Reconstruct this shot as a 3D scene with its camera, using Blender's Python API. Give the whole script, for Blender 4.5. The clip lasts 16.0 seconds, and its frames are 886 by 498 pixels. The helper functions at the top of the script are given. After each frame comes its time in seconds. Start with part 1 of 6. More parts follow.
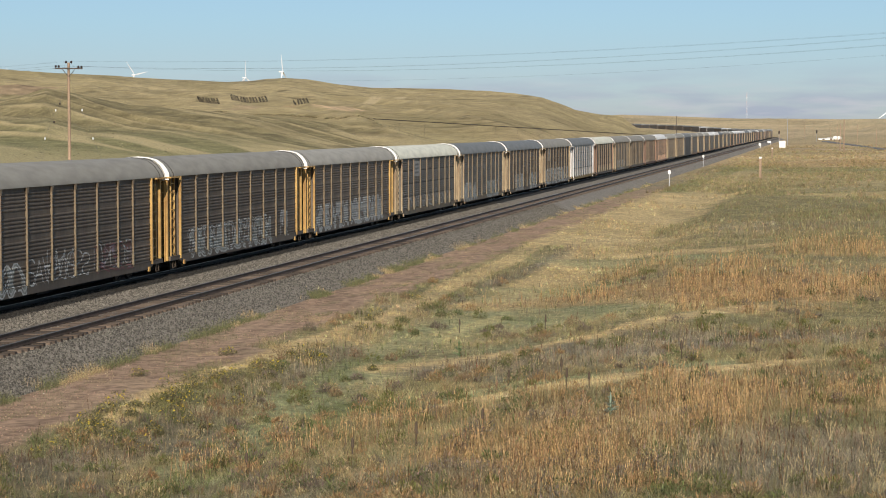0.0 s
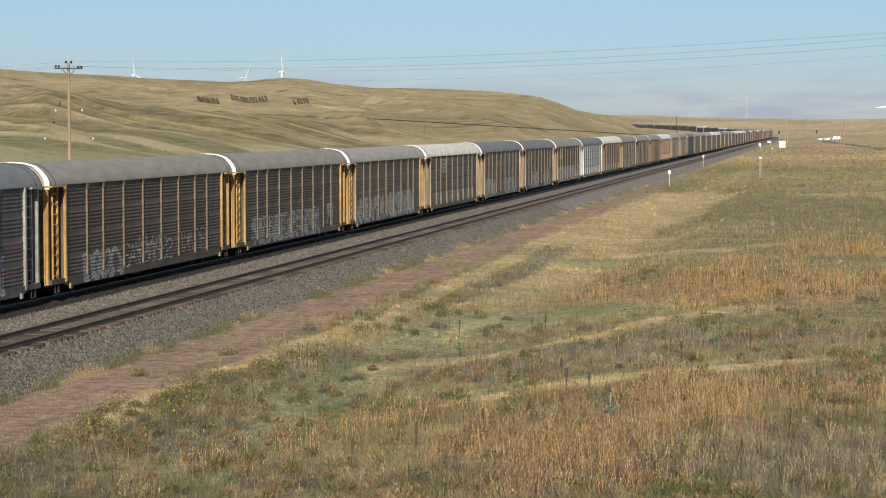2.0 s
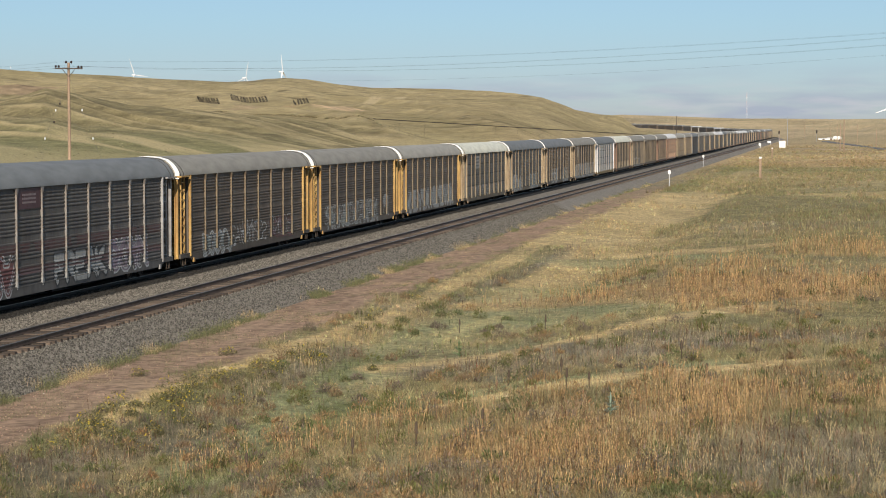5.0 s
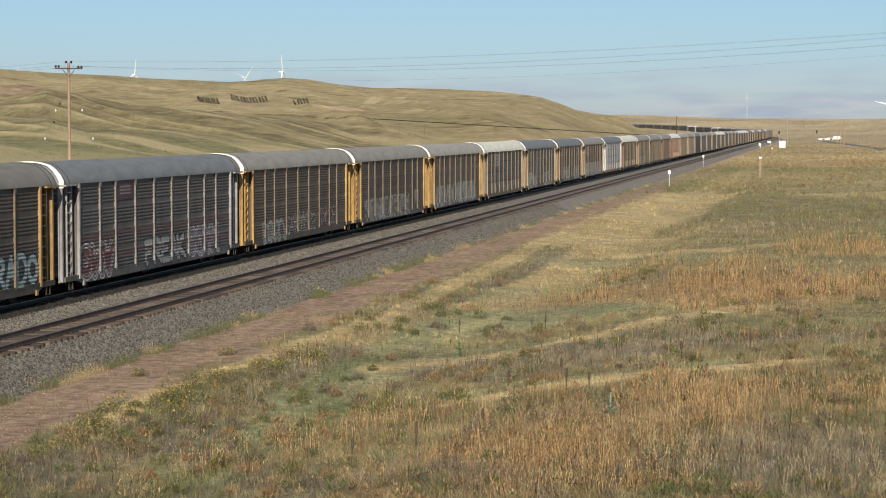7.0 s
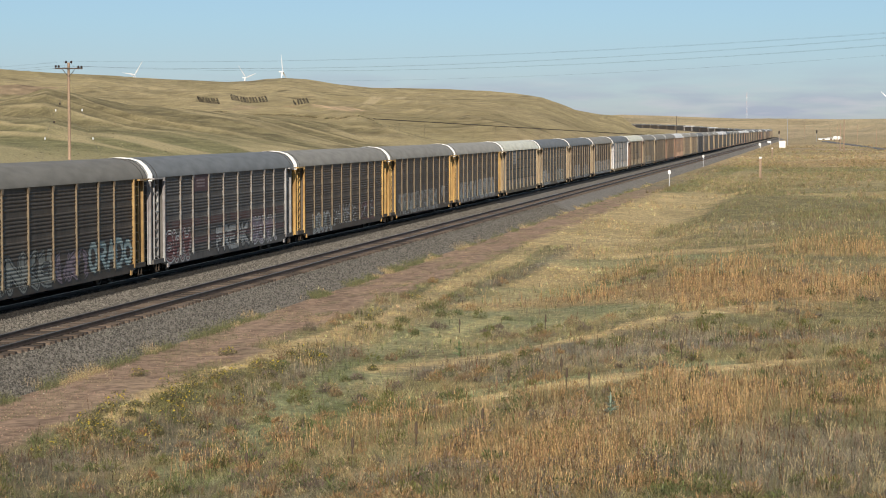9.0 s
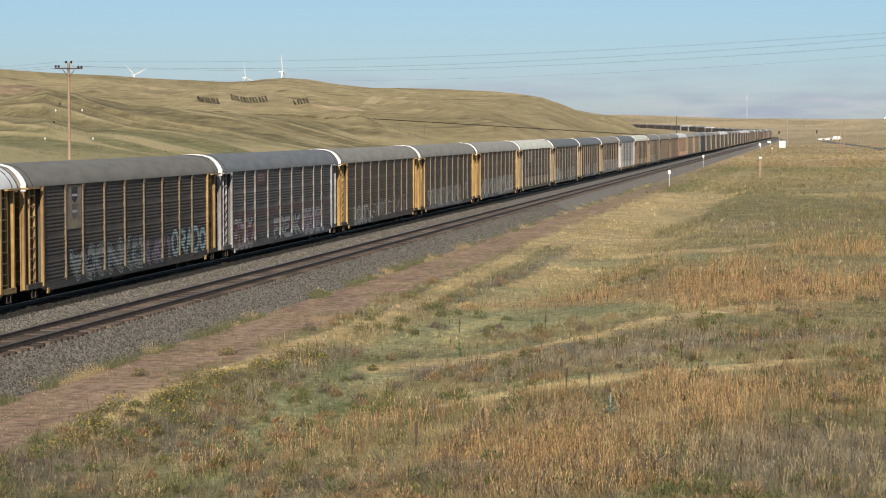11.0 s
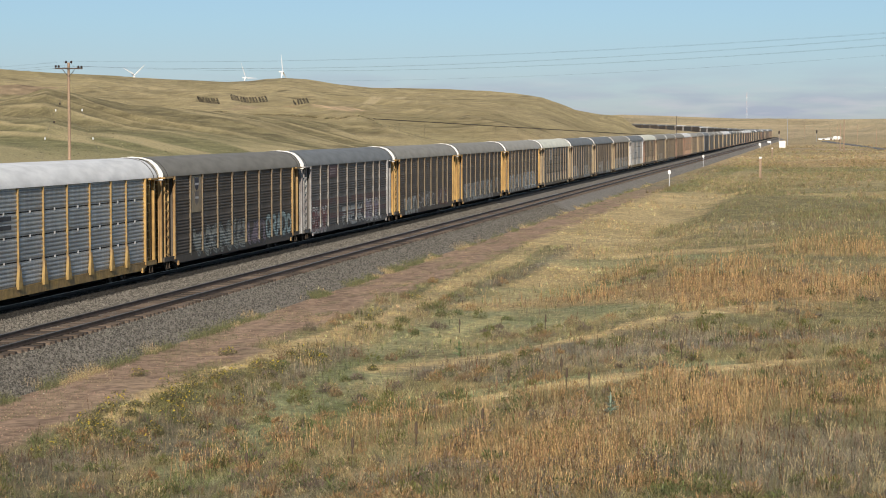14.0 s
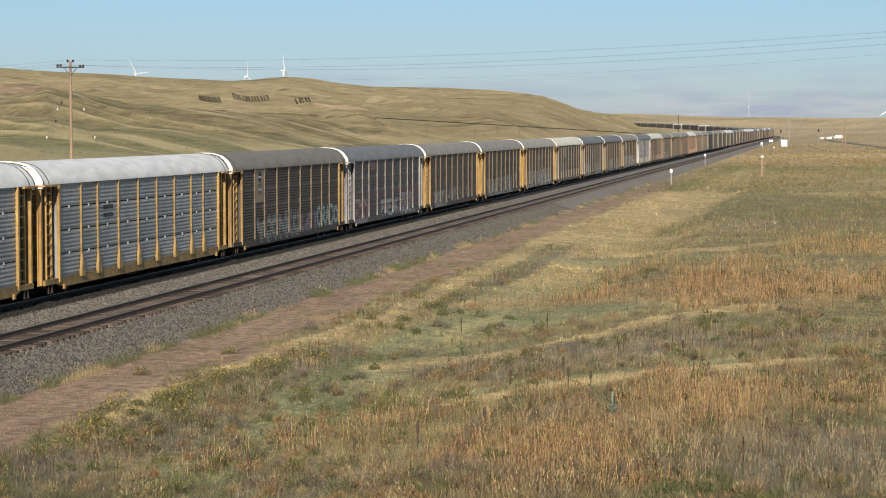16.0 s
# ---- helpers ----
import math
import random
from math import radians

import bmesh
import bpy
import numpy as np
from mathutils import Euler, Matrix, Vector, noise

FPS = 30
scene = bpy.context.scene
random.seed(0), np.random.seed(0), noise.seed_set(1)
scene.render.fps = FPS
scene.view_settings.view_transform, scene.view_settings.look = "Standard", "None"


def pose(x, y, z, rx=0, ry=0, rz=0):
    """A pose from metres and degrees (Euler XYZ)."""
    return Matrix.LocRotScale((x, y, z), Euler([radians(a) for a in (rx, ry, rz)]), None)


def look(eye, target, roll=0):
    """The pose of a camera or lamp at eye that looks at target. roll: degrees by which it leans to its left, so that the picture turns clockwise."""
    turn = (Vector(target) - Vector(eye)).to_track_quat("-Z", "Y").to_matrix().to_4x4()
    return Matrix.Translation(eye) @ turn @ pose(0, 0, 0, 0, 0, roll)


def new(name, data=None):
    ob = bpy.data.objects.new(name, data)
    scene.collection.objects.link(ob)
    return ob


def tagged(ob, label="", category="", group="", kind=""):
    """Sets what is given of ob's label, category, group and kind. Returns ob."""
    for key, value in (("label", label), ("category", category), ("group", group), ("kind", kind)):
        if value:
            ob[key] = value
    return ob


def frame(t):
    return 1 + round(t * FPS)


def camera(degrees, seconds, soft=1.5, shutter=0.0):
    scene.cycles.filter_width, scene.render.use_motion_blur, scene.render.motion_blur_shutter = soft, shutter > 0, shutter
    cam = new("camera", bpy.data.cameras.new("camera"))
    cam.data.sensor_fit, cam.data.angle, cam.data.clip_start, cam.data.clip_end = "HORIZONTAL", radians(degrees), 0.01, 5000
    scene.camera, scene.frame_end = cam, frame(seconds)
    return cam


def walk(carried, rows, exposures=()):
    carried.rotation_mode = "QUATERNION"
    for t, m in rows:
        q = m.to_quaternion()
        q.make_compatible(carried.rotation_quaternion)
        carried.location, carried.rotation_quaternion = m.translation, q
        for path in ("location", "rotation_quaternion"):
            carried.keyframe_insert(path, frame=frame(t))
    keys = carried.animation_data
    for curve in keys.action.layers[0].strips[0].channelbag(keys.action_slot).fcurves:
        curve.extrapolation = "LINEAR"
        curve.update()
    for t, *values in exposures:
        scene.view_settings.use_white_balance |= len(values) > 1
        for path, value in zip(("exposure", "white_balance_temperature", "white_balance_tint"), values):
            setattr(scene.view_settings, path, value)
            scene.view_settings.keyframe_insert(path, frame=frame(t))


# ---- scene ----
cam = camera(23.881, 16.0, soft=1.0)
EYE = (0.0, 0.0, 7.334)
REST = pose(*EYE, 90 - 3.329, 0, 10.221)
# the tripod is touched at the very end
walk(cam, [(0.0, REST), (15.5, REST), (15.7, pose(*EYE, 90 - 3.331, 0, 10.226)),
           (15.9, pose(*EYE, 90 - 3.344, 0, 10.243)), (16.0, pose(*EYE, 90 - 3.360, 0, 10.269))])

# ---- light: low morning sun behind the camera, a little to the right of the line ----
SUN_ELEV, SUN_AZ = 24.0, 170.0          # degrees; azimuth clockwise from +Y
world = bpy.data.worlds.new("sky")
scene.world = world
world.use_nodes = True
wn, wl = world.node_tree.nodes, world.node_tree.links
wn.clear()
sky = wn.new("ShaderNodeTexSky")
sky.sky_type, sky.sun_disc = "NISHITA", False
sky.sun_elevation, sky.sun_rotation = radians(SUN_ELEV), radians(SUN_AZ)
sky.altitude, sky.air_density, sky.dust_density, sky.ozone_density = 1800, 1.0, 0.6, 1.0
wbg = wn.new("ShaderNodeBackground")
wbg.inputs["Strength"].default_value = 0.125
wout = wn.new("ShaderNodeOutputWorld")
# thin grey-blue cloud bank low over the horizon
wtc = wn.new("ShaderNodeTexCoord")
wmap = wn.new("ShaderNodeMapping")
wmap.inputs["Scale"].default_value = (6.0, 6.0, 42.0)
wsep = wn.new("ShaderNodeSeparateXYZ")
wnoise = wn.new("ShaderNodeTexNoise")
wnoise.inputs["Scale"].default_value, wnoise.inputs["Detail"].default_value = 3.2, 5.0
wlow = wn.new("ShaderNodeMapRange")
wlow.inputs[1].default_value, wlow.inputs[2].default_value, wlow.inputs[3].default_value, wlow.inputs[4].default_value = 0.004, 0.032, 1.0, 0.0
wcl = wn.new("ShaderNodeMapRange")
wcl.inputs[1].default_value, wcl.inputs[2].default_value, wcl.inputs[3].default_value, wcl.inputs[4].default_value = 0.42, 0.64, 0.0, 0.75
wmul = wn.new("ShaderNodeMath")
wmul.operation = "MULTIPLY"
whaze = wn.new("ShaderNodeMix")
whaze.data_type, whaze.blend_type = "RGBA", "MULTIPLY"
whaze.inputs[0].default_value = 1.0
wramp = wn.new("ShaderNodeValToRGB")
wramp.color_ramp.elements[0].position, wramp.color_ramp.elements[0].color = 0.0, (0.28, 0.32, 0.47, 1)
wramp.color_ramp.elements[1].position, wramp.color_ramp.elements[1].color = 0.5, (1.0, 0.94, 0.82, 1)
wel = wramp.color_ramp.elements.new(0.05)
wel.color = (0.345, 0.42, 0.53, 1)
wmix = wn.new("ShaderNodeMix")
wmix.data_type = "RGBA"
wmix.inputs[7].default_value = (2.5, 2.75, 3.6, 1)
wl.new(wtc.outputs["Generated"], wmap.inputs["Vector"])
wl.new(wtc.outputs["Generated"], wsep.inputs[0])
wl.new(wmap.outputs[0], wnoise.inputs["Vector"])
wl.new(wsep.outputs["Z"], wlow.inputs[0])
wl.new(wsep.outputs["Z"], wramp.inputs[0])
wl.new(wnoise.outputs["Fac"], wcl.inputs[0])
wl.new(wcl.outputs[0], wmul.inputs[0])
wl.new(wlow.outputs[0], wmul.inputs[1])
wl.new(wramp.outputs[0], whaze.inputs[7])
wl.new(sky.outputs[0], whaze.inputs[6])
wl.new(whaze.outputs[2], wmix.inputs[6])
wl.new(wmul.outputs[0], wmix.inputs[0])
# pale streaks of thin high cloud in the bank
wmap2 = wn.new("ShaderNodeMapping")
wmap2.inputs["Scale"].default_value, wmap2.inputs["Location"].default_value = (9.0, 9.0, 70.0), (3.1, 1.7, 0.4)
wnoise2 = wn.new("ShaderNodeTexNoise")
wnoise2.inputs["Scale"].default_value, wnoise2.inputs["Detail"].default_value = 3.0, 6.0
wlow2 = wn.new("ShaderNodeMapRange")
wlow2.inputs[1].default_value, wlow2.inputs[2].default_value, wlow2.inputs[3].default_value, wlow2.inputs[4].default_value = 0.006, 0.026, 0.8, 0.0
wcl2 = wn.new("ShaderNodeMapRange")
wcl2.inputs[1].default_value, wcl2.inputs[2].default_value = 0.50, 0.72
wmul2 = wn.new("ShaderNodeMath")
wmul2.operation = "MULTIPLY"
wmix2 = wn.new("ShaderNodeMix")
wmix2.data_type = "RGBA"
wmix2.inputs[7].default_value = (4.0, 4.0, 4.3, 1)
wl.new(wtc.outputs["Generated"], wmap2.inputs["Vector"])
wl.new(wmap2.outputs[0], wnoise2.inputs["Vector"])
wl.new(wsep.outputs["Z"], wlow2.inputs[0])
wl.new(wnoise2.outputs["Fac"], wcl2.inputs[0])
wl.new(wcl2.outputs[0], wmul2.inputs[0])
wl.new(wlow2.outputs[0], wmul2.inputs[1])
wl.new(wmul2.outputs[0], wmix2.inputs[0])
wl.new(wmix.outputs[2], wmix2.inputs[6])
wl.new(wmix2.outputs[2], wbg.inputs[0])
wl.new(wbg.outputs[0], wout.inputs[0])
sun = new("sun", bpy.data.lights.new("sun", "SUN"))
sun.data.energy, sun.data.angle, sun.data.color = 4.1, radians(0.6), (1.0, 0.90, 0.76)
sun.matrix_world = look((0, 0, 0), (-math.sin(radians(SUN_AZ)) * math.cos(radians(SUN_ELEV)),
                                    -math.cos(radians(SUN_AZ)) * math.cos(radians(SUN_ELEV)),
                                    -math.sin(radians(SUN_ELEV))))
scene.view_settings.exposure = 0.25


# ---- materials ----
def mat(name, color, rough=0.8, metal=0.0, grain=0.0, scale=8.0, stain=None, stain_scale=0.6, stain_amt=0.5,
        bump=0.0, bump_scale=40.0, attr="", rand=0.0, stretch=(1, 1, 1), spec=0.4, streak=0.0):
    """Painted or weathered surface: base colour, fine grain, stains of a second colour, bump."""
    m = bpy.data.materials.new(name)
    m.use_nodes = True
    n, l = m.node_tree.nodes, m.node_tree.links
    b = n["Principled BSDF"]
    b.inputs["Roughness"].default_value, b.inputs["Metallic"].default_value = rough, metal
    b.inputs["Specular IOR Level"].default_value = spec
    tc = n.new("ShaderNodeTexCoord")
    mp = n.new("ShaderNodeMapping")
    mp.inputs["Scale"].default_value = stretch
    l.new(tc.outputs["Object"], mp.inputs["Vector"])
    if attr:
        a = n.new("ShaderNodeAttribute")
        a.attribute_name = attr
        col = a.outputs["Color"]
    else:
        rgb = n.new("ShaderNodeRGB")
        rgb.outputs[0].default_value = (*color, 1)
        col = rgb.outputs[0]

    def mixin(kind, fac, a, bb):
        x = n.new("ShaderNodeMix")
        x.data_type, x.blend_type = "RGBA", kind
        for s, v in ((x.inputs[0], fac), (x.inputs[6], a), (x.inputs[7], bb)):
            if isinstance(v, (int, float)):
                s.default_value = v
            elif isinstance(v, tuple):
                s.default_value = (*v, 1)
            else:
                l.new(v, s)
        return x.outputs[2]

    def noisy(sc, detail=4.0, lo=0.35, hi=0.65):
        t = n.new("ShaderNodeTexNoise")
        t.inputs["Scale"].default_value, t.inputs["Detail"].default_value = sc, detail
        l.new(mp.outputs[0], t.inputs["Vector"])
        r = n.new("ShaderNodeMapRange")
        r.inputs[1].default_value, r.inputs[2].default_value = lo, hi
        l.new(t.outputs["Fac"], r.inputs[0])
        return r.outputs[0]

    if stain:
        f = noisy(stain_scale)
        mm = n.new("ShaderNodeMath")
        mm.operation = "MULTIPLY"
        mm.inputs[1].default_value = stain_amt
        l.new(f, mm.inputs[0])
        col = mixin("MIX", mm.outputs[0], col, stain)
    if grain:
        f = noisy(scale)
        r = n.new("ShaderNodeMapRange")
        r.inputs[3].default_value, r.inputs[4].default_value = 1 - grain, 1 + grain
        l.new(f, r.inputs[0])
        h = n.new("ShaderNodeHueSaturation")
        l.new(r.outputs[0], h.inputs["Value"])
        l.new(col, h.inputs["Color"])
        col = h.outputs[0]
    if streak:
        mp2 = n.new("ShaderNodeMapping")
        mp2.inputs["Scale"].default_value = (3.0, 3.0, 0.12)
        l.new(tc.outputs["Object"], mp2.inputs["Vector"])
        t = n.new("ShaderNodeTexNoise")
        t.inputs["Scale"].default_value, t.inputs["Detail"].default_value = 2.0, 5.0
        l.new(mp2.outputs[0], t.inputs["Vector"])
        r = n.new("ShaderNodeMapRange")
        r.inputs[1].default_value, r.inputs[2].default_value = 0.35, 0.7
        r.inputs[3].default_value, r.inputs[4].default_value = 1 + streak * 0.4, 1 - streak
        l.new(t.outputs["Fac"], r.inputs[0])
        h = n.new("ShaderNodeHueSaturation")
        l.new(r.outputs[0], h.inputs["Value"])
        l.new(col, h.inputs["Color"])
        col = h.outputs[0]
    if rand:
        oi = n.new("ShaderNodeObjectInfo")
        r = n.new("ShaderNodeMapRange")
        r.inputs[3].default_value, r.inputs[4].default_value = 1 - rand, 1 + rand
        l.new(oi.outputs["Random"], r.inputs[0])
        h = n.new("ShaderNodeHueSaturation")
        l.new(r.outputs[0], h.inputs["Value"])
        l.new(col, h.inputs["Color"])
        col = h.outputs[0]
    l.new(col, b.inputs["Base Color"])
    if bump:
        t = n.new("ShaderNodeTexNoise")
        t.inputs["Scale"].default_value, t.inputs["Detail"].default_value = bump_scale, 4
        l.new(mp.outputs[0], t.inputs["Vector"])
        bp = n.new("ShaderNodeBump")
        bp.inputs["Strength"].default_value, bp.inputs["Distance"].default_value = bump, 0.03
        l.new(t.outputs["Fac"], bp.inputs["Height"])
        l.new(bp.outputs[0], b.inputs["Normal"])
    return m


M_GROUND = mat("prairie_ground", (0.3, 0.25, 0.15), 0.95, attr="cover", grain=0.30, scale=2.6, bump=0.5, bump_scale=8.0, spec=0.1)
M_GRASS = mat("grass_blades", (0.3, 0.25, 0.12), 0.85, attr="tint", spec=0.15)
M_BALLAST = mat("ballast_gravel", (0.27, 0.24, 0.20), 0.95, grain=0.4, scale=14, stain=(0.20, 0.175, 0.145), stain_scale=0.5,
                stain_amt=0.5, bump=1.0, bump_scale=16, spec=0.2)
M_STONE = mat("ballast_stone", (0.25, 0.235, 0.21), 0.9, attr="tint", spec=0.2)
M_RAIL = mat("rail_steel", (0.085, 0.058, 0.042), 0.6, 0.3, grain=0.3, scale=3)
M_RAILTOP = mat("rail_head", (0.30, 0.26, 0.22), 0.35, 0.9, grain=0.2, scale=2)
M_TIE = mat("weathered_tie", (0.095, 0.07, 0.052), 0.9, grain=0.35, scale=5, stain=(0.17, 0.13, 0.10), stain_scale=1.5, rand=0.55, stretch=(0.3, 4, 4))
M_BLACK = mat("underframe_black", (0.012, 0.011, 0.010), 0.8, grain=0.3, scale=4)
M_WHEEL = mat("wheel_steel", (0.06, 0.05, 0.04), 0.5, 0.6, grain=0.2, scale=6)
M_WHITE = mat("white_paint", (0.80, 0.79, 0.76), 0.5, grain=0.06, scale=3)
M_WOOD = mat("pole_wood", (0.38, 0.265, 0.18), 0.85, grain=0.3, scale=10, stretch=(6, 6, 0.4), stain=(0.2, 0.14, 0.1))
M_GREYWOOD = mat("grey_wood", (0.085, 0.072, 0.062), 0.9, grain=0.3, scale=6)
M_WIRE = mat("wire", (0.10, 0.10, 0.11), 0.6, 0.4)
M_STEEL = mat("galvanised", (0.45, 0.46, 0.47), 0.5, 0.6, grain=0.1, scale=4)


# ---- mesh helpers ----
def part(name, bm, material, parent=None, label=""):
    me = bpy.data.meshes.new(name)
    bm.to_mesh(me)
    bm.free()
    return linked(name, me, material, parent, label)


def linked(name, me, material, parent=None, label=""):
    if material and not me.materials:
        me.materials.append(material)
    ob = new(name, me)
    if parent:
        ob.parent = parent
    if label:
        ob["label"] = label
    return ob


def box(bm, x0, x1, y0, y1, z0, z1):
    v = [bm.verts.new((x, y, z)) for z in (z0, z1) for y in (y0, y1) for x in (x0, x1)]
    for f in ((0, 2, 3, 1), (4, 5, 7, 6), (0, 1, 5, 4), (2, 6, 7, 3), (0, 4, 6, 2), (1, 3, 7, 5)):
        bm.faces.new([v[i] for i in f])


def boxes(*bs):
    bm = bmesh.new()
    for b in bs:
        box(bm, *b)
    return bm


def sweep(bm, profile, ys, closed=True):
    """Profile of (x, z) points swept along y."""
    rings = [[bm.verts.new((x, y, z)) for x, z in profile] for y in ys]
    n = len(profile)
    for a, b in zip(rings, rings[1:]):
        for i in range(n if closed else n - 1):
            j = (i + 1) % n
            bm.faces.new((a[i], a[j], b[j], b[i]))
    if closed:
        bm.faces.new(rings[0][::-1])
        bm.faces.new(rings[-1])
    return rings


def lathe(bm, rings, sides=12, axis="z", at=(0, 0, 0)):
    """Rings of (radius, height) round an axis through at."""
    loops = []
    for r, h in rings:
        lp = []
        for i in range(sides):
            a = 2 * math.pi * i / sides
            c, s = r * math.cos(a), r * math.sin(a)
            p = {"z": (c, s, h), "x": (h, c, s), "y": (s, h, c)}[axis]
            lp.append(bm.verts.new((p[0] + at[0], p[1] + at[1], p[2] + at[2])))
        loops.append(lp)
    for a, b in zip(loops, loops[1:]):
        for i in range(sides):
            j = (i + 1) % sides
            bm.faces.new((a[i], a[j], b[j], b[i]))
    bm.faces.new(loops[0][::-1])
    bm.faces.new(loops[-1])


def mesh_np(name, verts, faces, material, attr="", colors=None, smooth=False):
    """One mesh from numpy arrays; faces all with the same number of corners."""
    me = bpy.data.meshes.new(name)
    nv, (nf, k) = len(verts), faces.shape
    me.vertices.add(nv)
    me.vertices.foreach_set("co", np.ascontiguousarray(verts, dtype=np.float32).ravel())
    me.loops.add(nf * k)
    me.loops.foreach_set("vertex_index", np.ascontiguousarray(faces, dtype=np.int32).ravel())
    me.polygons.add(nf)
    me.polygons.foreach_set("loop_start", np.arange(0, nf * k, k, dtype=np.int32))
    if smooth:
        me.polygons.foreach_set("use_smooth", np.ones(nf, dtype=bool))
    if colors is not None:
        at = me.attributes.new(attr, "FLOAT_COLOR", "POINT")
        rgba = np.ones((nv, 4), dtype=np.float32)
        rgba[:, :3] = colors
        at.data.foreach_set("color", rgba.ravel())
    me.update(calc_edges=True)
    me.materials.append(material)
    return me


# ---- numpy noise ----
def hash2(i, j, seed):
    h = (i * 374761393 + j * 668265263 + seed * 982451653) & 0xFFFFFFFF
    h = ((h ^ (h >> 13)) * 1274126177) & 0xFFFFFFFF
    return ((h ^ (h >> 16)) & 0xFFFF) / 65535.0


def vnoise(x, y, scale, seed=0, octaves=3):
    """Value noise, 0 to 1, with features of about scale metres."""
    x, y = np.asarray(x, float) / scale, np.asarray(y, float) / scale
    tot, amp, norm = 0.0, 1.0, 0.0
    for o in range(octaves):
        i, j = np.floor(x).astype(np.int64), np.floor(y).astype(np.int64)
        u, v = x - i, y - j
        u, v = u * u * (3 - 2 * u), v * v * (3 - 2 * v)
        a = hash2(i, j, seed + o) * (1 - u) + hash2(i + 1, j, seed + o) * u
        b = hash2(i, j + 1, seed + o) * (1 - u) + hash2(i + 1, j + 1, seed + o) * u
        tot = tot + amp * (a * (1 - v) + b * v)
        norm += amp
        amp *= 0.5
        x, y = x * 2.03 + 17.3, y * 2.03 + 5.7
    return tot / norm


def step(a, b, x):
    t = np.clip((np.asarray(x, float) - a) / (b - a), 0, 1)
    return t * t * (3 - 2 * t)


# ---- the line: straight north, then a long left-hand curve ----
TRAIN_X, NEAR_X = -33.707, -27.766
Y_CURVE, RADIUS, TURN = 1400.0, 1600.0, radians(20)


def track(s, offset=0.0):
    """Place and heading (radians to the left of +y) at distance s along the far track; offset to its right."""
    if s <= Y_CURVE:
        x, y, h = TRAIN_X, s, 0.0
    else:
        a = min((s - Y_CURVE) / RADIUS, TURN)
        rest = max(s - Y_CURVE - RADIUS * TURN, 0.0)
        x = TRAIN_X - RADIUS * (1 - math.cos(a)) - rest * math.sin(a)
        y = Y_CURVE + RADIUS * math.sin(a) + rest * math.cos(a)
        h = a
    z = rise(s)
    return x + offset * math.cos(h), y + offset * math.sin(h), float(z), h


def rise(s):
    d = np.maximum(np.asarray(s, float) - 1620.0, 0)
    return 0.010 * d * step(0, 350, d)


def line_coords(x, y):
    """Distance along the far track and offset to its right."""
    x, y = np.asarray(x, float), np.asarray(y, float)
    cx, cy = TRAIN_X - RADIUS, Y_CURVE
    ang = np.arctan2(y - cy, x - cx)
    rad = np.hypot(x - cx, y - cy)
    ex, ey = cx + RADIUS * math.cos(TURN), cy + RADIUS * math.sin(TURN)
    dx, dy = x - ex, y - ey
    along = -dx * math.sin(TURN) + dy * math.cos(TURN)
    across = dx * math.cos(TURN) + dy * math.sin(TURN)
    s = np.where(y <= cy, y, np.where(ang <= TURN, cy + RADIUS * ang, cy + RADIUS * TURN + along))
    o = np.where(y <= cy, x - TRAIN_X, np.where(ang <= TURN, rad - RADIUS, across))
    return s, o


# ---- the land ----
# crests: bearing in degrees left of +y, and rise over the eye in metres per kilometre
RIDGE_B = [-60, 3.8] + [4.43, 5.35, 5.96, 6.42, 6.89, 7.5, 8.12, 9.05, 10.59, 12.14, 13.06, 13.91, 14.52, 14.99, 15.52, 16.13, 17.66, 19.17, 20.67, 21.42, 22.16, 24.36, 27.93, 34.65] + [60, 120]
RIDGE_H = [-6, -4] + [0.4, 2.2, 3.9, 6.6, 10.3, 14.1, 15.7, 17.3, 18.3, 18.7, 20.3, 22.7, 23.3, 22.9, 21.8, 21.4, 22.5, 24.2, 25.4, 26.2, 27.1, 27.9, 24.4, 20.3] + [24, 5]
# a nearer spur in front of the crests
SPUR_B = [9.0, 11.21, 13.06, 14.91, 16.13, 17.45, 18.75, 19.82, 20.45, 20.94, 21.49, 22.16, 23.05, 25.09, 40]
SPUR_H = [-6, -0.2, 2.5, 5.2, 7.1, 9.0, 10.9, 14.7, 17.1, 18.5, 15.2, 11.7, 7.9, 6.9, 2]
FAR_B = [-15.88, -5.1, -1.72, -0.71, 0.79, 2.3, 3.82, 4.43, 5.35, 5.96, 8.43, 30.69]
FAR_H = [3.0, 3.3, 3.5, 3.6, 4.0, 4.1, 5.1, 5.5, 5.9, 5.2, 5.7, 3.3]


def folds(x, y):
    """Spurs (high) and hollows (low) that run down the hills towards the line, about -1 to 1."""
    p, q = 0.42 * x - 0.91 * y, 0.91 * x + 0.42 * y
    q = q + 26 * (vnoise(x, y, 170, 17, 2) - 0.5)
    fine = 1 - 2 * np.abs(2 * vnoise(q, p * 0.09, 30, 21, 2) - 1)
    broad = 1 - 2 * np.abs(2 * vnoise(q + 0.06 * p, p * 0.13, 66, 27, 2) - 1)
    return fine, broad


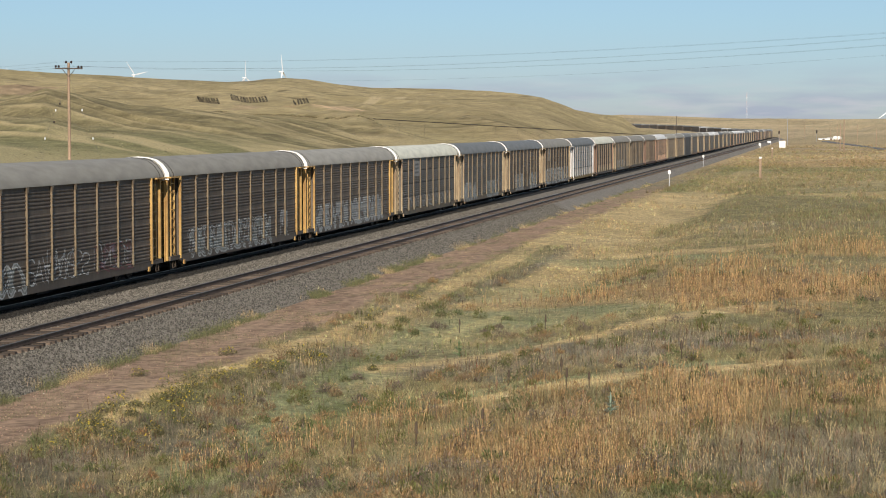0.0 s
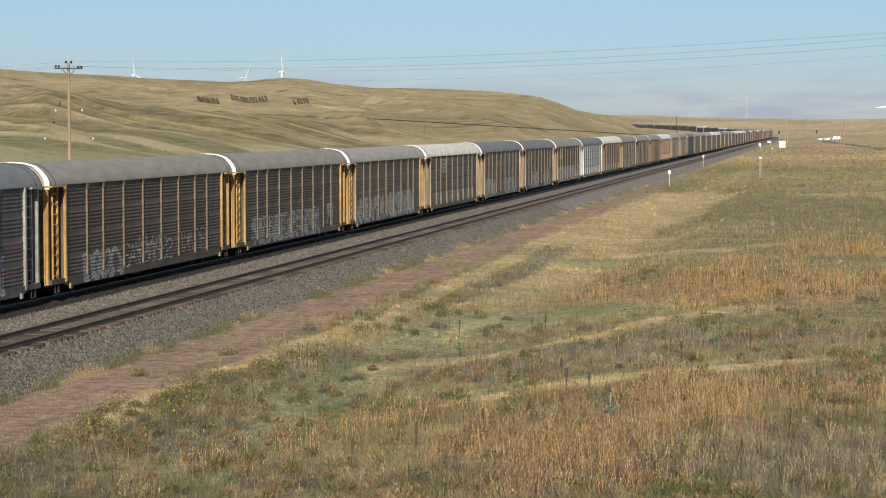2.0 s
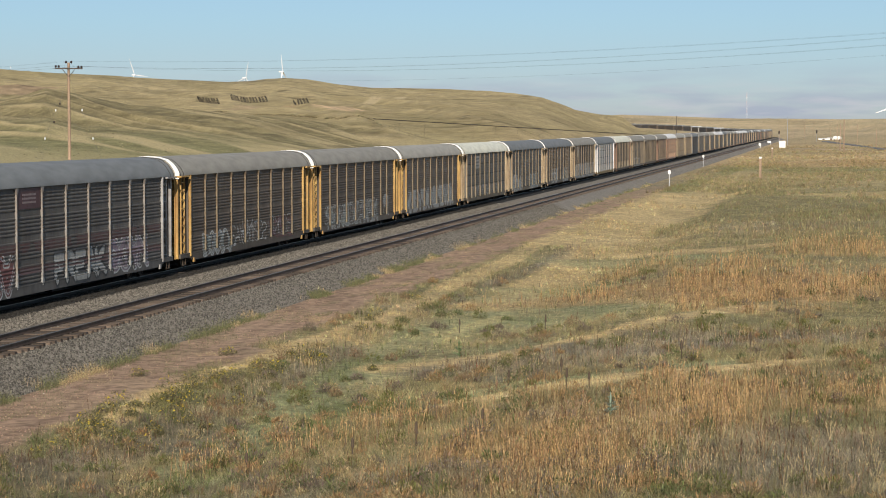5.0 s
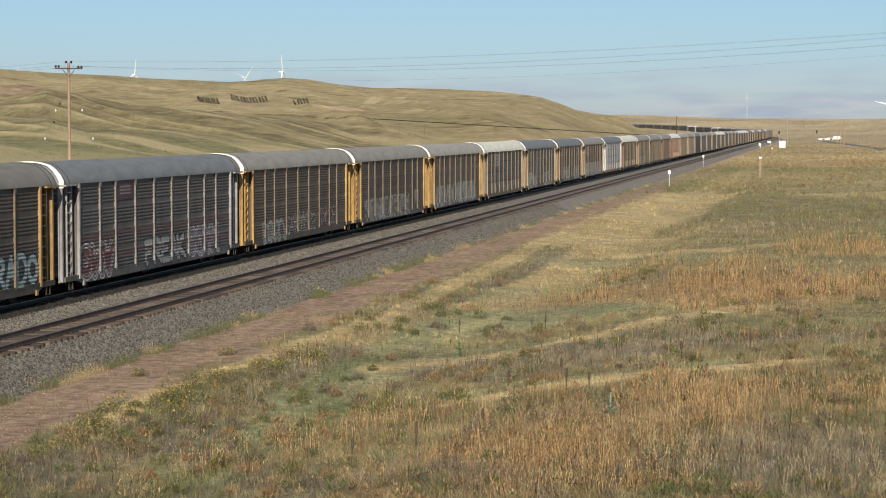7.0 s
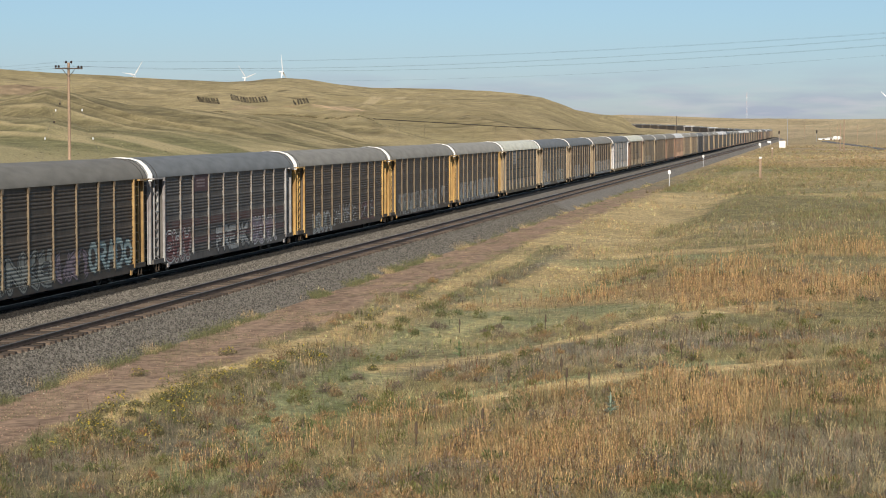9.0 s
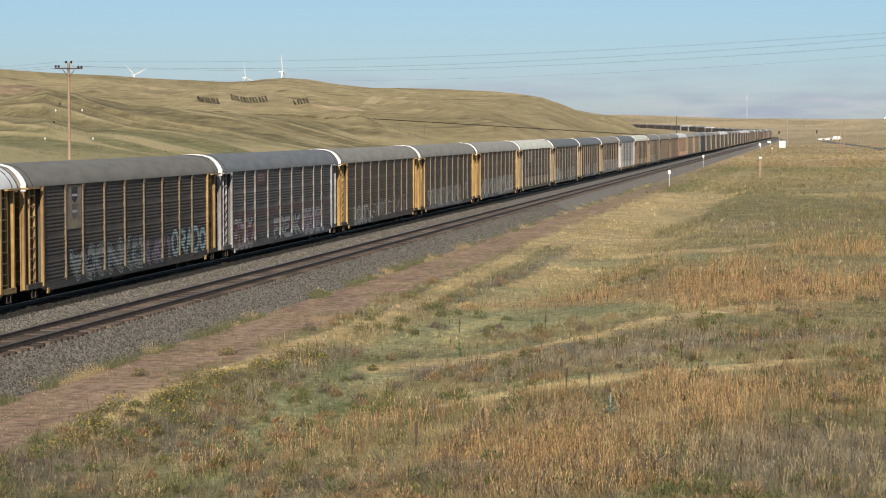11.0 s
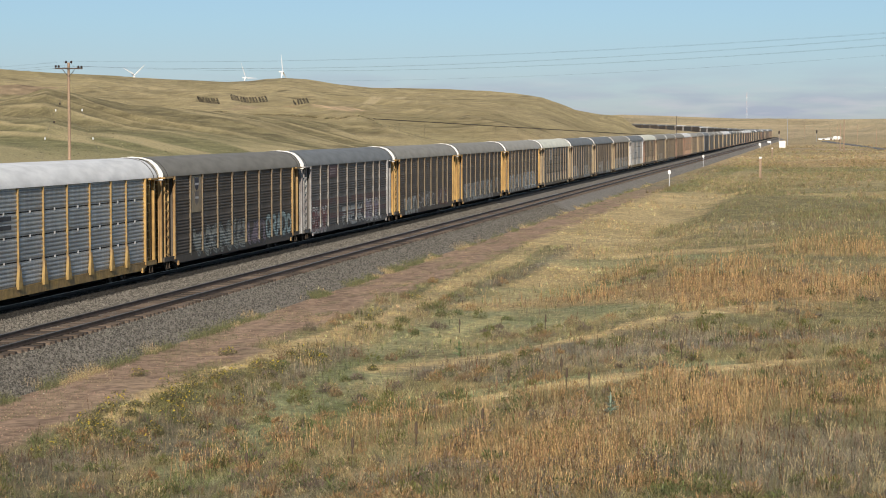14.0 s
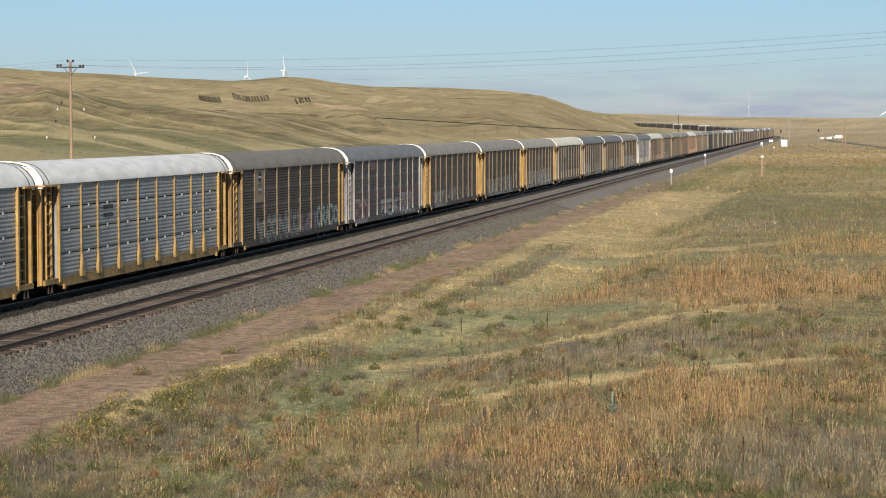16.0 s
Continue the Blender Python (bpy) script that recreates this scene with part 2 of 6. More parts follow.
def ribs_of_spur(x, y):
    """Long sharp ribs of the nearer spur, about -1 to 1, and the broad lobes that carry them."""
    p, q = 0.65 * x - 0.76 * y, 0.76 * x + 0.65 * y
    q = q + 13 * (vnoise(x, y, 95, 23, 2) - 0.5) + 3.0 * (vnoise(x, y, 22, 25, 2) - 0.5)
    sharp = 1 - 2 * np.abs(2 * vnoise(q, p * 0.10, 13, 29, 2) - 1)
    lobe = 1 - 2 * np.abs(2 * vnoise(q + 300, p * 0.16, 34, 35, 2) - 1)
    return sharp, lobe


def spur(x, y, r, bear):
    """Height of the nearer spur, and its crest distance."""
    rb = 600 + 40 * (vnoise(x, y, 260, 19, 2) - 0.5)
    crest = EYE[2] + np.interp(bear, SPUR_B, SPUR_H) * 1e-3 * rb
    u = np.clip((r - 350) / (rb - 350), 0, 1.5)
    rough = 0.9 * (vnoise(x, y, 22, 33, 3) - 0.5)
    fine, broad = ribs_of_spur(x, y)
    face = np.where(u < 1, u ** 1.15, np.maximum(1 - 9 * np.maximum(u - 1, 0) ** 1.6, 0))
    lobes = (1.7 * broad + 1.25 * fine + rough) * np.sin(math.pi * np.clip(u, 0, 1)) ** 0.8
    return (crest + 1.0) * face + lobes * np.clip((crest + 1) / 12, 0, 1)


def banks(x, y):
    """Distances past the brink of two low banks and a terrace in the near field."""
    wob = 2.5 * (vnoise(x, y, 12, 7, 2) - 0.5)
    return y - (76 + 1.2 * (x - 2.5)) + wob, y - (92 + 1.4 * (x + 5)) + wob, x + 0.6 * wob


def land(x, y):
    x, y = np.asarray(x, float), np.asarray(y, float)
    r = np.hypot(x, y) + 1e-6
    bear = np.degrees(np.arctan2(-x, y))
    s, o = line_coords(x, y)
    # flat right-of-way, a knoll under the camera, a shallow swale between
    z = -1.0 + 5.4 * (1 - step(1.5, 26, r))
    z += 0.5 * (vnoise(x, y, 38, 3, 2) - 0.5) * step(30, 60, r) + 0.22 * (vnoise(x, y, 9, 5, 2) - 0.5) * step(20, 50, r)
    z += 0.010 * np.maximum(x + 6, 0) * step(60, 200, r)
    # low banks and a terrace in the field
    w1, w2, w3 = banks(x, y)
    z += 0.8 * (1 - step(-1.5, 3.0, w1)) * step(-18, -11, x)
    z += 0.5 * (1 - step(-1.0, 2.5, w2)) * step(-17, -12, x)
    z += 0.55 * step(-13.5, -8.5, w3) * step(92, 112, y) * (1 - step(300, 420, y))
    verge = -x + 1.1 * (vnoise(x, y, 11, 13, 2) - 0.5)
    z -= 0.75 * step(20.2, 16.6, verge) * step(7.5, 14.5, verge) * step(36, 52, y) * (1 - step(260, 420, y))
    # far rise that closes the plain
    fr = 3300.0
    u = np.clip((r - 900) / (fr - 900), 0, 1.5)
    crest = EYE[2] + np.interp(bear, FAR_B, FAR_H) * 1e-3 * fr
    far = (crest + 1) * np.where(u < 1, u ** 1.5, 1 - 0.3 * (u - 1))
    hump = 1 - np.abs(2 * vnoise(x, y * 0.7, 260, 43, 3) - 1)
    behind = step(0, 380, r - 1500 - 950 * step(-2.5, 1.0, bear))
    far = far + ((vnoise(x, y, 420, 41, 3) - 0.5) * 10 + 18 * (hump - 0.6) * behind) * np.sin(math.pi * np.clip(u, 0, 1)) * step(0, 0.3, u)
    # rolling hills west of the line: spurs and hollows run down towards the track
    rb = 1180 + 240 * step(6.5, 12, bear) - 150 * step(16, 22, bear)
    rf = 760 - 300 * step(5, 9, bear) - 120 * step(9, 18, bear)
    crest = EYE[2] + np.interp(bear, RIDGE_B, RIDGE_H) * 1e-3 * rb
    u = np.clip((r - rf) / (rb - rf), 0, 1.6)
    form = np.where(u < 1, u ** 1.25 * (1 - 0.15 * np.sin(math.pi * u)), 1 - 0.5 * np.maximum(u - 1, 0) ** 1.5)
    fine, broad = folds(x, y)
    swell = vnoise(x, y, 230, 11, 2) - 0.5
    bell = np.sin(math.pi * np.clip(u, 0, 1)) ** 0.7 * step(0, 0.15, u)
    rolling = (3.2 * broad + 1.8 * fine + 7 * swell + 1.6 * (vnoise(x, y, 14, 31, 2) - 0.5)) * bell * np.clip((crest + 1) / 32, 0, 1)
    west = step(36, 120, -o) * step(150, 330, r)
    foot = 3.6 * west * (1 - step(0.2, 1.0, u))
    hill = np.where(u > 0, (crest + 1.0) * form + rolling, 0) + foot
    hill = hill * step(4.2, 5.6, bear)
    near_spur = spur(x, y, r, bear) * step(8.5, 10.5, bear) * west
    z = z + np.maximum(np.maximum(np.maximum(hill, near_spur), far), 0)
    # a low knoll beside the far curve
    z = z + 10.0 * np.exp(-((r - 1880) / 130) ** 2) * step(4.85, 5.4, bear) * (1 - step(8, 11, bear))
    # bed of the line
    near = 1 - step(7.5, 30, np.abs(o - 2.9))
    near = np.where(y < -50, 0, near)
    near = near * step(60, 66, r + 30)
    z = z * (1 - near) + (rise(s) - 1.02) * near
    return z


# ---- what grows where: zones of the near field (x, y, half-widths, turn, kind) ----
TAN, STRAW, GREEN, TEAL = (0.445, 0.35, 0.185), (0.655, 0.49, 0.25), (0.20, 0.215, 0.09), (0.315, 0.322, 0.17)
RUST, BRUSH, DIRT, PALE = (0.43, 0.29, 0.145), (0.262, 0.228, 0.16), (0.395, 0.268, 0.182), (0.49, 0.425, 0.22)
OLIVE = (0.265, 0.23, 0.118)
# drifts and strips: from (x, y) to (x, y), half-width, kind, amount
VERGE = [(-20.0, 45.0, -10.5, 42.0, 4.2, (0.195, 0.18, 0.11), 0.95), (-21.0, 44.5, -18.6, 51.0, 1.6, BRUSH, 0.85), (-19.2, 51.0, -19.0, 62.0, 1.1, GREEN, 0.7), (-19.5, 55.1, -20.6, 62.7, 0.5, STRAW, 0.85), (-20.6, 62.7, -20.3, 70.2, 0.6, STRAW, 0.85), (-20.3, 70.2, -19.5, 79.9, 0.8, STRAW, 0.85), (-19.5, 79.9, -18.8, 90.8, 0.8, STRAW, 0.75),
        (-18.8, 90.8, -19.2, 109.1, 0.7, STRAW, 0.75), (-19.2, 109.1, -19.2, 129.7, 0.9, STRAW, 0.75), (-19.2, 129.7, -21.1, 174.4, 0.8, STRAW, 0.6), (-21.1, 174.4, -21.2, 226.7, 1.4, STRAW, 0.6),
        (-18.9, 72.4, -18.4, 81.0, 1.2, TAN, 0.5), (-18.4, 81.0, -17.7, 91.8, 1.2, TAN, 0.5), (-18.1, 46.2, -17.7, 52.9, 1.2, BRUSH, 0.65), (-17.7, 52.9, -17.4, 61.1, 1.2, BRUSH, 0.65),
        (-17.4, 61.1, -17.8, 69.7, 0.8, BRUSH, 0.6), (-17.8, 69.7, -17.5, 77.4, 1.2, BRUSH, 0.6), (-18.9, 95.2, -17.0, 96.7, 2.4, BRUSH, 0.5), (-17.0, 96.7, -17.4, 113.0, 0.5, BRUSH, 0.5)]
VERGE_MORE = [(-17.4, 113.0, -16.8, 127.9, 0.7, BRUSH, 0.65),
        (-16.8, 127.9, -16.8, 153.4, 0.7, BRUSH, 0.65), (-14.4, 46.3, -14.8, 55.6, 1.5, TEAL, 0.85), (-14.8, 55.6, -15.4, 63.3, 1.5, TEAL, 0.9), (-15.4, 63.3, -15.5, 70.0, 1.6, TEAL, 0.85),
        (-15.5, 70.0, -15.9, 83.2, 1.5, TEAL, 0.75), (-15.1, 44.7, -13.8, 51.6, 0.9, GREEN, 0.8), (-13.8, 51.6, -13.8, 59.3, 0.7, GREEN, 0.8), (-13.8, 59.3, -13.3, 61.9, 1.3, GREEN, 0.8),
        (-16.1, 65.9, -16.7, 73.9, 0.5, GREEN, 0.5)]
SLOPE = [(-19.3, 150.0, -19.3, 262.0, 2.6, STRAW, 0.8), (-15.5, 97.6, -15.1, 115.1, 1.6, STRAW, 0.75), (-15.1, 115.1, -15.4, 147.6, 1.6, STRAW, 0.75), (-15.4, 147.6, -15.5, 193.7, 2.6, STRAW, 0.85), (-15.5, 193.7, -14.4, 269.9, 4.2, STRAW, 0.85),
        (-13.9, 94.1, -13.1, 125.3, 0.9, STRAW, 0.6), (-13.1, 125.3, -11.4, 158.4, 1.5, STRAW, 0.6), (-14.6, 66.3, -14.2, 71.8, 0.8, PALE, 0.7), (-14.2, 71.8, -13.1, 74.3, 1.9, PALE, 0.7),
        (-16.2, 78.4, -14.9, 83.6, 1.8, PALE, 0.4), (-18.2, 275.0, -16.9, 420.6, 1.9, GREEN, 0.6), (-23.0, 268.6, -20.1, 469.9, 1.8, BRUSH, 0.5), (-15.7, 267.5, -12.5, 422.6, 2.6, TAN, 0.6)]
MEADOW = [(-15.5, 85.5, -13.5, 91.0, 2.5, TEAL, 0.85), (-13.5, 91.0, -9.4, 97.8, 4.3, TEAL, 0.85), (-16.0, 102.4, -13.0, 107.8, 3.4, TEAL, 0.5), (-13.0, 107.8, -10.9, 113.0, 3.7, TEAL, 0.5),
        (-13.5, 132.9, -9.1, 126.5, 4.2, TEAL, 0.6), (-9.1, 126.5, -6.3, 124.2, 4.8, TEAL, 0.6), (-13.1, 77.2, -10.5, 78.3, 2.2, TEAL, 0.6), (-14.7, 72.3, -12.1, 74.8, 1.2, STRAW, 0.9),
        (-12.1, 74.8, -8.5, 80.0, 1.0, STRAW, 0.9), (-8.5, 80.0, -6.8, 85.6, 0.6, STRAW, 0.9), (-6.8, 85.6, -3.2, 92.0, 0.9, STRAW, 0.9), (-15.3, 85.6, -14.2, 92.6, 0.5, PALE, 0.8),
        (-11.6, 69.3, -9.6, 71.7, 3.4, BRUSH, 0.85), (-9.6, 71.7, -6.9, 74.1, 3.7, BRUSH, 0.85), (-7.0, 74.6, -3.1, 79.1, 5.9, BRUSH, 0.95), (-3.1, 79.1, 2.1, 72.8, 5.8, BRUSH, 0.95)]
MEADOW_MORE = [(-12.0, 62.5, -8.8, 59.3, 2.0, TEAL, 0.85),
        (-8.8, 59.3, -6.5, 61.0, 1.2, TEAL, 0.85), (-6.5, 61.0, -3.4, 64.2, 1.1, TEAL, 0.85), (-11.5, 55.5, -9.3, 57.4, 0.8, STRAW, 0.95), (-9.3, 57.4, -7.1, 59.3, 0.8, STRAW, 0.95),
        (-7.1, 59.3, -4.9, 61.9, 0.8, STRAW, 0.95), (-4.9, 61.9, -2.5, 62.8, 1.0, STRAW, 0.95), (-2.5, 62.8, -0.5, 64.8, 0.7, STRAW, 0.95)]
WEEDS = [(-9.6, 105.9, -5.4, 102.7, 7.9, RUST, 0.9), (-5.4, 102.7, -0.8, 102.9, 13.8, RUST, 0.9), (-0.8, 102.9, 3.0, 98.4, 8.8, RUST, 0.9), (-9.5, 119.3, -5.4, 119.0, 7.2, RUST, 0.6),
        (1.3, 130.0, 4.3, 142.1, 5.4, RUST, 0.75), (-7.6, 49.0, -5.9, 48.9, 6.0, RUST, 0.6), (-5.9, 48.9, -3.4, 47.7, 6.0, RUST, 0.7), (-13.4, 54.8, -10.9, 53.5, 2.6, OLIVE, 0.5),
        (-10.9, 53.5, -9.4, 53.7, 3.0, RUST, 0.25), (-13.7, 48.1, -11.6, 50.1, 2.2, RUST, 0.30), (-3.2, 55.0, -0.7, 55.6, 4.4, RUST, 0.55), (-0.7, 55.6, 1.7, 56.0, 4.4, RUST, 0.55),
        (-6.4, 41.6, -3.2, 41.0, 2.4, RUST, 0.5), (-2.4, 44.0, -0.5, 43.8, 4.5, BRUSH, 0.75), (-0.5, 43.8, 1.4, 44.4, 4.3, BRUSH, 0.75), (-11.3, 43.2, -7.2, 42.4, 2.0, BRUSH, 0.55)]
WEEDS_MORE = [(-2.6, 41.7, -2.3, 39.8, 0.5, GREEN, 0.8),
        (-0.1, 50.6, 1.2, 50.9, 1.3, GREEN, 0.6), (-3.1, 45.2, -2.7, 48.1, 0.5, GREEN, 0.6)]
PLATEAU = [(-5.5, 206.0, 6.3, 206.5, 34.0, OLIVE, 0.92), (-10.0, 155.8, -2.1, 152.8, 14.0, TAN, 0.5), (-2.1, 152.8, 4.4, 145.8, 12.3, OLIVE, 0.6),
        (-5.4, 168.5, 5.1, 170.0, 6.8, BRUSH, 0.6), (-12.8, 141.2, -7.8, 133.5, 2.1, STRAW, 0.8), (-7.8, 133.5, -1.9, 140.6, 1.7, STRAW, 0.8), (-13.2, 329.8, 10.0, 333.9, 59.7, TAN, 0.6),
        (-4.3, 496.9, 14.7, 490.4, 60.3, RUST, 0.85), (3.0, 243.4, 7.4, 245.1, 12.1, STRAW, 0.5), (-12.5, 422.6, 3.0, 427.4, 34.5, GREEN, 0.5), (-25.4, 631.0, -9.7, 695.5, 22.8, TAN, 0.7)]


def zone_weights(x, y):
    warp = (vnoise(x, y, 6, 51, 2) - 0.5) * 0.7 + (vnoise(x, y, 1.5, 53, 2) - 0.5) * 0.7
    end = 1.3 * np.hypot(x, y) / 60
    for x0, y0, x1, y1, half, kind, amount in VERGE + VERGE_MORE + SLOPE + MEADOW + MEADOW_MORE + WEEDS + WEEDS_MORE + PLATEAU:
        length = math.hypot(x1 - x0, y1 - y0)
        u, v = (x1 - x0) / length, (y1 - y0) / length
        along_it = np.abs((x - x0) * u + (y - y0) * v - length / 2) - length / 2
        ragged = warp * min(1.4, 0.2 + half / 4)
        d = np.hypot(((y - y0) * u - (x - x0) * v) / half, np.maximum(along_it, 0) / end) + ragged
        yield kind, amount * (1 - step(0.65, 1.2, d))


def cover(x, y, for_ground=False):
    """Base colour of the plant cover, with haze and relief shading put in, and how bare the soil is."""
    r = np.hypot(x, y)
    s, o = line_coords(x, y)
    mixn = vnoise(x, y, 14, 61, 3)[..., None]
    fine = vnoise(x, y, 2.5, 71, 3)[..., None]
    col = np.array((0.36, 0.295, 0.16)) * (1 - mixn) + np.array((0.225, 0.215, 0.105)) * mixn
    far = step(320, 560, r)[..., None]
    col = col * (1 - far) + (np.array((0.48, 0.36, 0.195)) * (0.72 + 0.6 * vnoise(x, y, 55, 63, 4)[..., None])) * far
    # distance haze put into the colour: ground grows paler beyond 650 m
    haze = step(650, 1500, r)[..., None]
    col = col * (1 - 0.8 * haze) + np.array((0.56, 0.43, 0.25)) * (0.5 + 1.0 * vnoise(x, y, 130, 65, 4)[..., None]) * 0.8 * haze
    far_hump = vnoise(x, y * 0.7, 260, 43, 3)
    sward = (step(0.45, 0.75, vnoise(x, y, 95, 67, 3)) * haze[..., 0])[..., None]
    col = col * (1 - 0.35 * sward) + np.array((0.30, 0.265, 0.15)) * 0.35 * sward
    # crests of the far humps paled in the colour to model their relief
    rim = (step(0.10, 0.02, np.abs(far_hump - 0.5)) * haze[..., 0])[..., None]
    col = col * (1 - 0.35 * rim) + np.array((0.60, 0.47, 0.29)) * 0.35 * rim
    # near ground 16% darker than its plants, evening out by 320 m
    ground_tone = 1 - 0.16 * (1 - step(150, 320, r))[..., None]
    broken = (0.8 + 0.2 * step(0.3, 0.55, vnoise(x, y, 1.3, 57, 2)))[..., None]
    for kind, w in zone_weights(x, y):
        w = w[..., None] * (0.8 if kind == RUST else 1.0) * broken
        col = col * (1 - w) + np.array(kind) * w
    patchy = vnoise(x, y, 2.2, 73, 2)[..., None]
    near = (1 - step(160, 300, r))[..., None]
    col = col * (1 - 0.16 * near * step(0.60, 0.72, patchy)) + np.array(STRAW) * 0.16 * near * step(0.60, 0.72, patchy)
    dark = step(0.40, 0.26, patchy) * 0.22 * near
    col = col * (1 - dark) + np.array(BRUSH) * 0.85 * dark
    col = col * (0.75 + 0.5 * fine)
    col = col * (ground_tone if for_ground else 1.0)
    # hills: olive sward, straw ridges, greener hollows, red earth cuts; relief shading painted in
    west = (step(40, 70, -o) * step(200, 300, r))[..., None]
    a = vnoise(x, y, 190, 81, 4)[..., None]
    b = vnoise(x + 0.6 * y, y, 60, 91, 3)[..., None]
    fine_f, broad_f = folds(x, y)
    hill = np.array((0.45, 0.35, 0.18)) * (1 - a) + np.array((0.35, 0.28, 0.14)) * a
    # relief shading put into the colour: hollows darker, spur tops paler
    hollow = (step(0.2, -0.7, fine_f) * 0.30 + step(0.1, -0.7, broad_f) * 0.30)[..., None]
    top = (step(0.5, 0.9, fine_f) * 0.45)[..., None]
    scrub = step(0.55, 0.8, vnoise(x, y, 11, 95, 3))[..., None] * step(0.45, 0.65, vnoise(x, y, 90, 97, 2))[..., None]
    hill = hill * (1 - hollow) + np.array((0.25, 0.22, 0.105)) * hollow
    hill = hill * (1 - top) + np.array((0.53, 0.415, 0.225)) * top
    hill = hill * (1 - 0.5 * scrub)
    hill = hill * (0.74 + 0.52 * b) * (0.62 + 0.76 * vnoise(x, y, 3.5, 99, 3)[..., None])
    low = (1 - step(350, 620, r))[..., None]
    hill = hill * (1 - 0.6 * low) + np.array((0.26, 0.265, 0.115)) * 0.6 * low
    # gully lines darkened in the colour as part of the relief shading
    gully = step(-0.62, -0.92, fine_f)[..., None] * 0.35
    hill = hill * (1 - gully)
    bear = np.degrees(np.arctan2(-x, y))
    on_spur = (step(10, 12.5, bear) * step(340, 400, r) * (1 - step(590, 640, r)))[..., None]
    f2, b2 = ribs_of_spur(x, y)
    speck = vnoise(x, y, 5, 93, 3)[..., None]
    mote = vnoise(x, y, 1.3, 115, 2)[..., None]
    face = np.array((0.265, 0.215, 0.108)) * (0.40 + 1.2 * speck) * (0.65 + 0.7 * mote)
    low2 = (1 - step(380, 520, r))[..., None]
    face = face * (1 - 0.6 * low2) + np.array((0.225, 0.23, 0.098)) * (0.6 + 0.8 * speck) * (0.7 + 0.6 * mote) * 0.6 * low2
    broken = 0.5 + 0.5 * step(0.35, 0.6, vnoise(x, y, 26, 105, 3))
    # rib crests paled and their hollows dimmed, relief shading in the colour
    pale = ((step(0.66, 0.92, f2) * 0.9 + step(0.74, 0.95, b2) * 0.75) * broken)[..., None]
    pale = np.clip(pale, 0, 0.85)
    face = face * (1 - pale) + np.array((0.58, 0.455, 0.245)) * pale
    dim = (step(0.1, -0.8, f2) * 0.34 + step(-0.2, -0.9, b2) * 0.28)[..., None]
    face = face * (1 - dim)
    thicket = (step(0.58, 0.72, vnoise(x, y, 8, 107, 3)) * step(0.5, 0.68, vnoise(x, y, 60, 109, 2)))[..., None]
    face = face * (1 - 0.4 * thicket)
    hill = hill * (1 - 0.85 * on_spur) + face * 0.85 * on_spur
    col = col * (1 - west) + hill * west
    strip = (step(250, 330, r) * (1 - step(330, 420, r)) * step(45, 70, -o))[..., None]
    col = col * (1 - strip) + np.array((0.44, 0.36, 0.19)) * strip
    for cx, cy, rx, ry, w0, pale_soil in EARTH:
        d = np.hypot((x - cx) / rx, (y - cy) / ry) + (vnoise(x, y, 9, 101, 3) - 0.5) * 1.2
        w = (w0 * (1 - step(0.6, 1.0, d)))[..., None]
        streak = vnoise(x + 0.5 * y, y * 0.3, 4.0, 103, 3)[..., None]
        col = col * (1 - w) + np.array((0.68, 0.485, 0.285)) * pale_soil * (0.4 + 1.2 * streak) * w
    # worn paths on the hillside
    for x0, y0, x1, y1, half in PATHS:
        length = math.hypot(x1 - x0, y1 - y0)
        u, v = (x1 - x0) / length, (y1 - y0) / length
        t = np.clip((x - x0) * u + (y - y0) * v, 0, length)
        d = np.hypot(x - x0 - t * u, y - y0 - t * v) + 0.8 * (vnoise(x, y, 4, 113, 2) - 0.5)
        w = (0.75 * (1 - step(half * 0.5, half, d)))[..., None]
        col = col * (1 - w) + np.array((0.60, 0.47, 0.27)) * w
    # service road beside the ballast
    edge = (vnoise(x, y, 3, 111, 3) - 0.5) * 1.4
    d = -x + edge
    bare = step(20.2, 21.2, d) * (1 - step(25.6, 26.5, d)) * step(20, 40, y) * (1 - 0.8 * step(230, 330, y))
    tuft = step(0.54, 0.68, vnoise(x, y * 0.35, 1.0, 121, 3))
    bare = bare * (1 - 0.42 * tuft * step(55, 110, y) - 0.12 * tuft)
    soil = np.array(DIRT) * (0.72 + 0.5 * vnoise(x, y * 0.22, 0.45, 123, 3)[..., None]) * (0.85 + 0.3 * vnoise(x, y, 4, 125, 2)[..., None])
    col = col * (1 - bare[..., None]) + soil * bare[..., None]
    return col, bare


PATHS = [(-232, 541, -208, 543.5, 1.6), (-213, 978, -228.6, 1187, 5.0), (-214, 790, -232, 800, 2.0)]
EARTH = [(-179, 772, 9, 40, 1.0, 1.0), (-172, 745, 6, 14, 0.8, 0.9), (-206, 757, 10, 30, 0.8, 0.75), (-168, 790, 4, 14, 0.6, 0.8), (-392, 985, 22, 46, 1.0, 0.6), (-375, 965, 9, 20, 0.8, 0.7), (-402, 1000, 14, 20, 0.7, 0.5)]


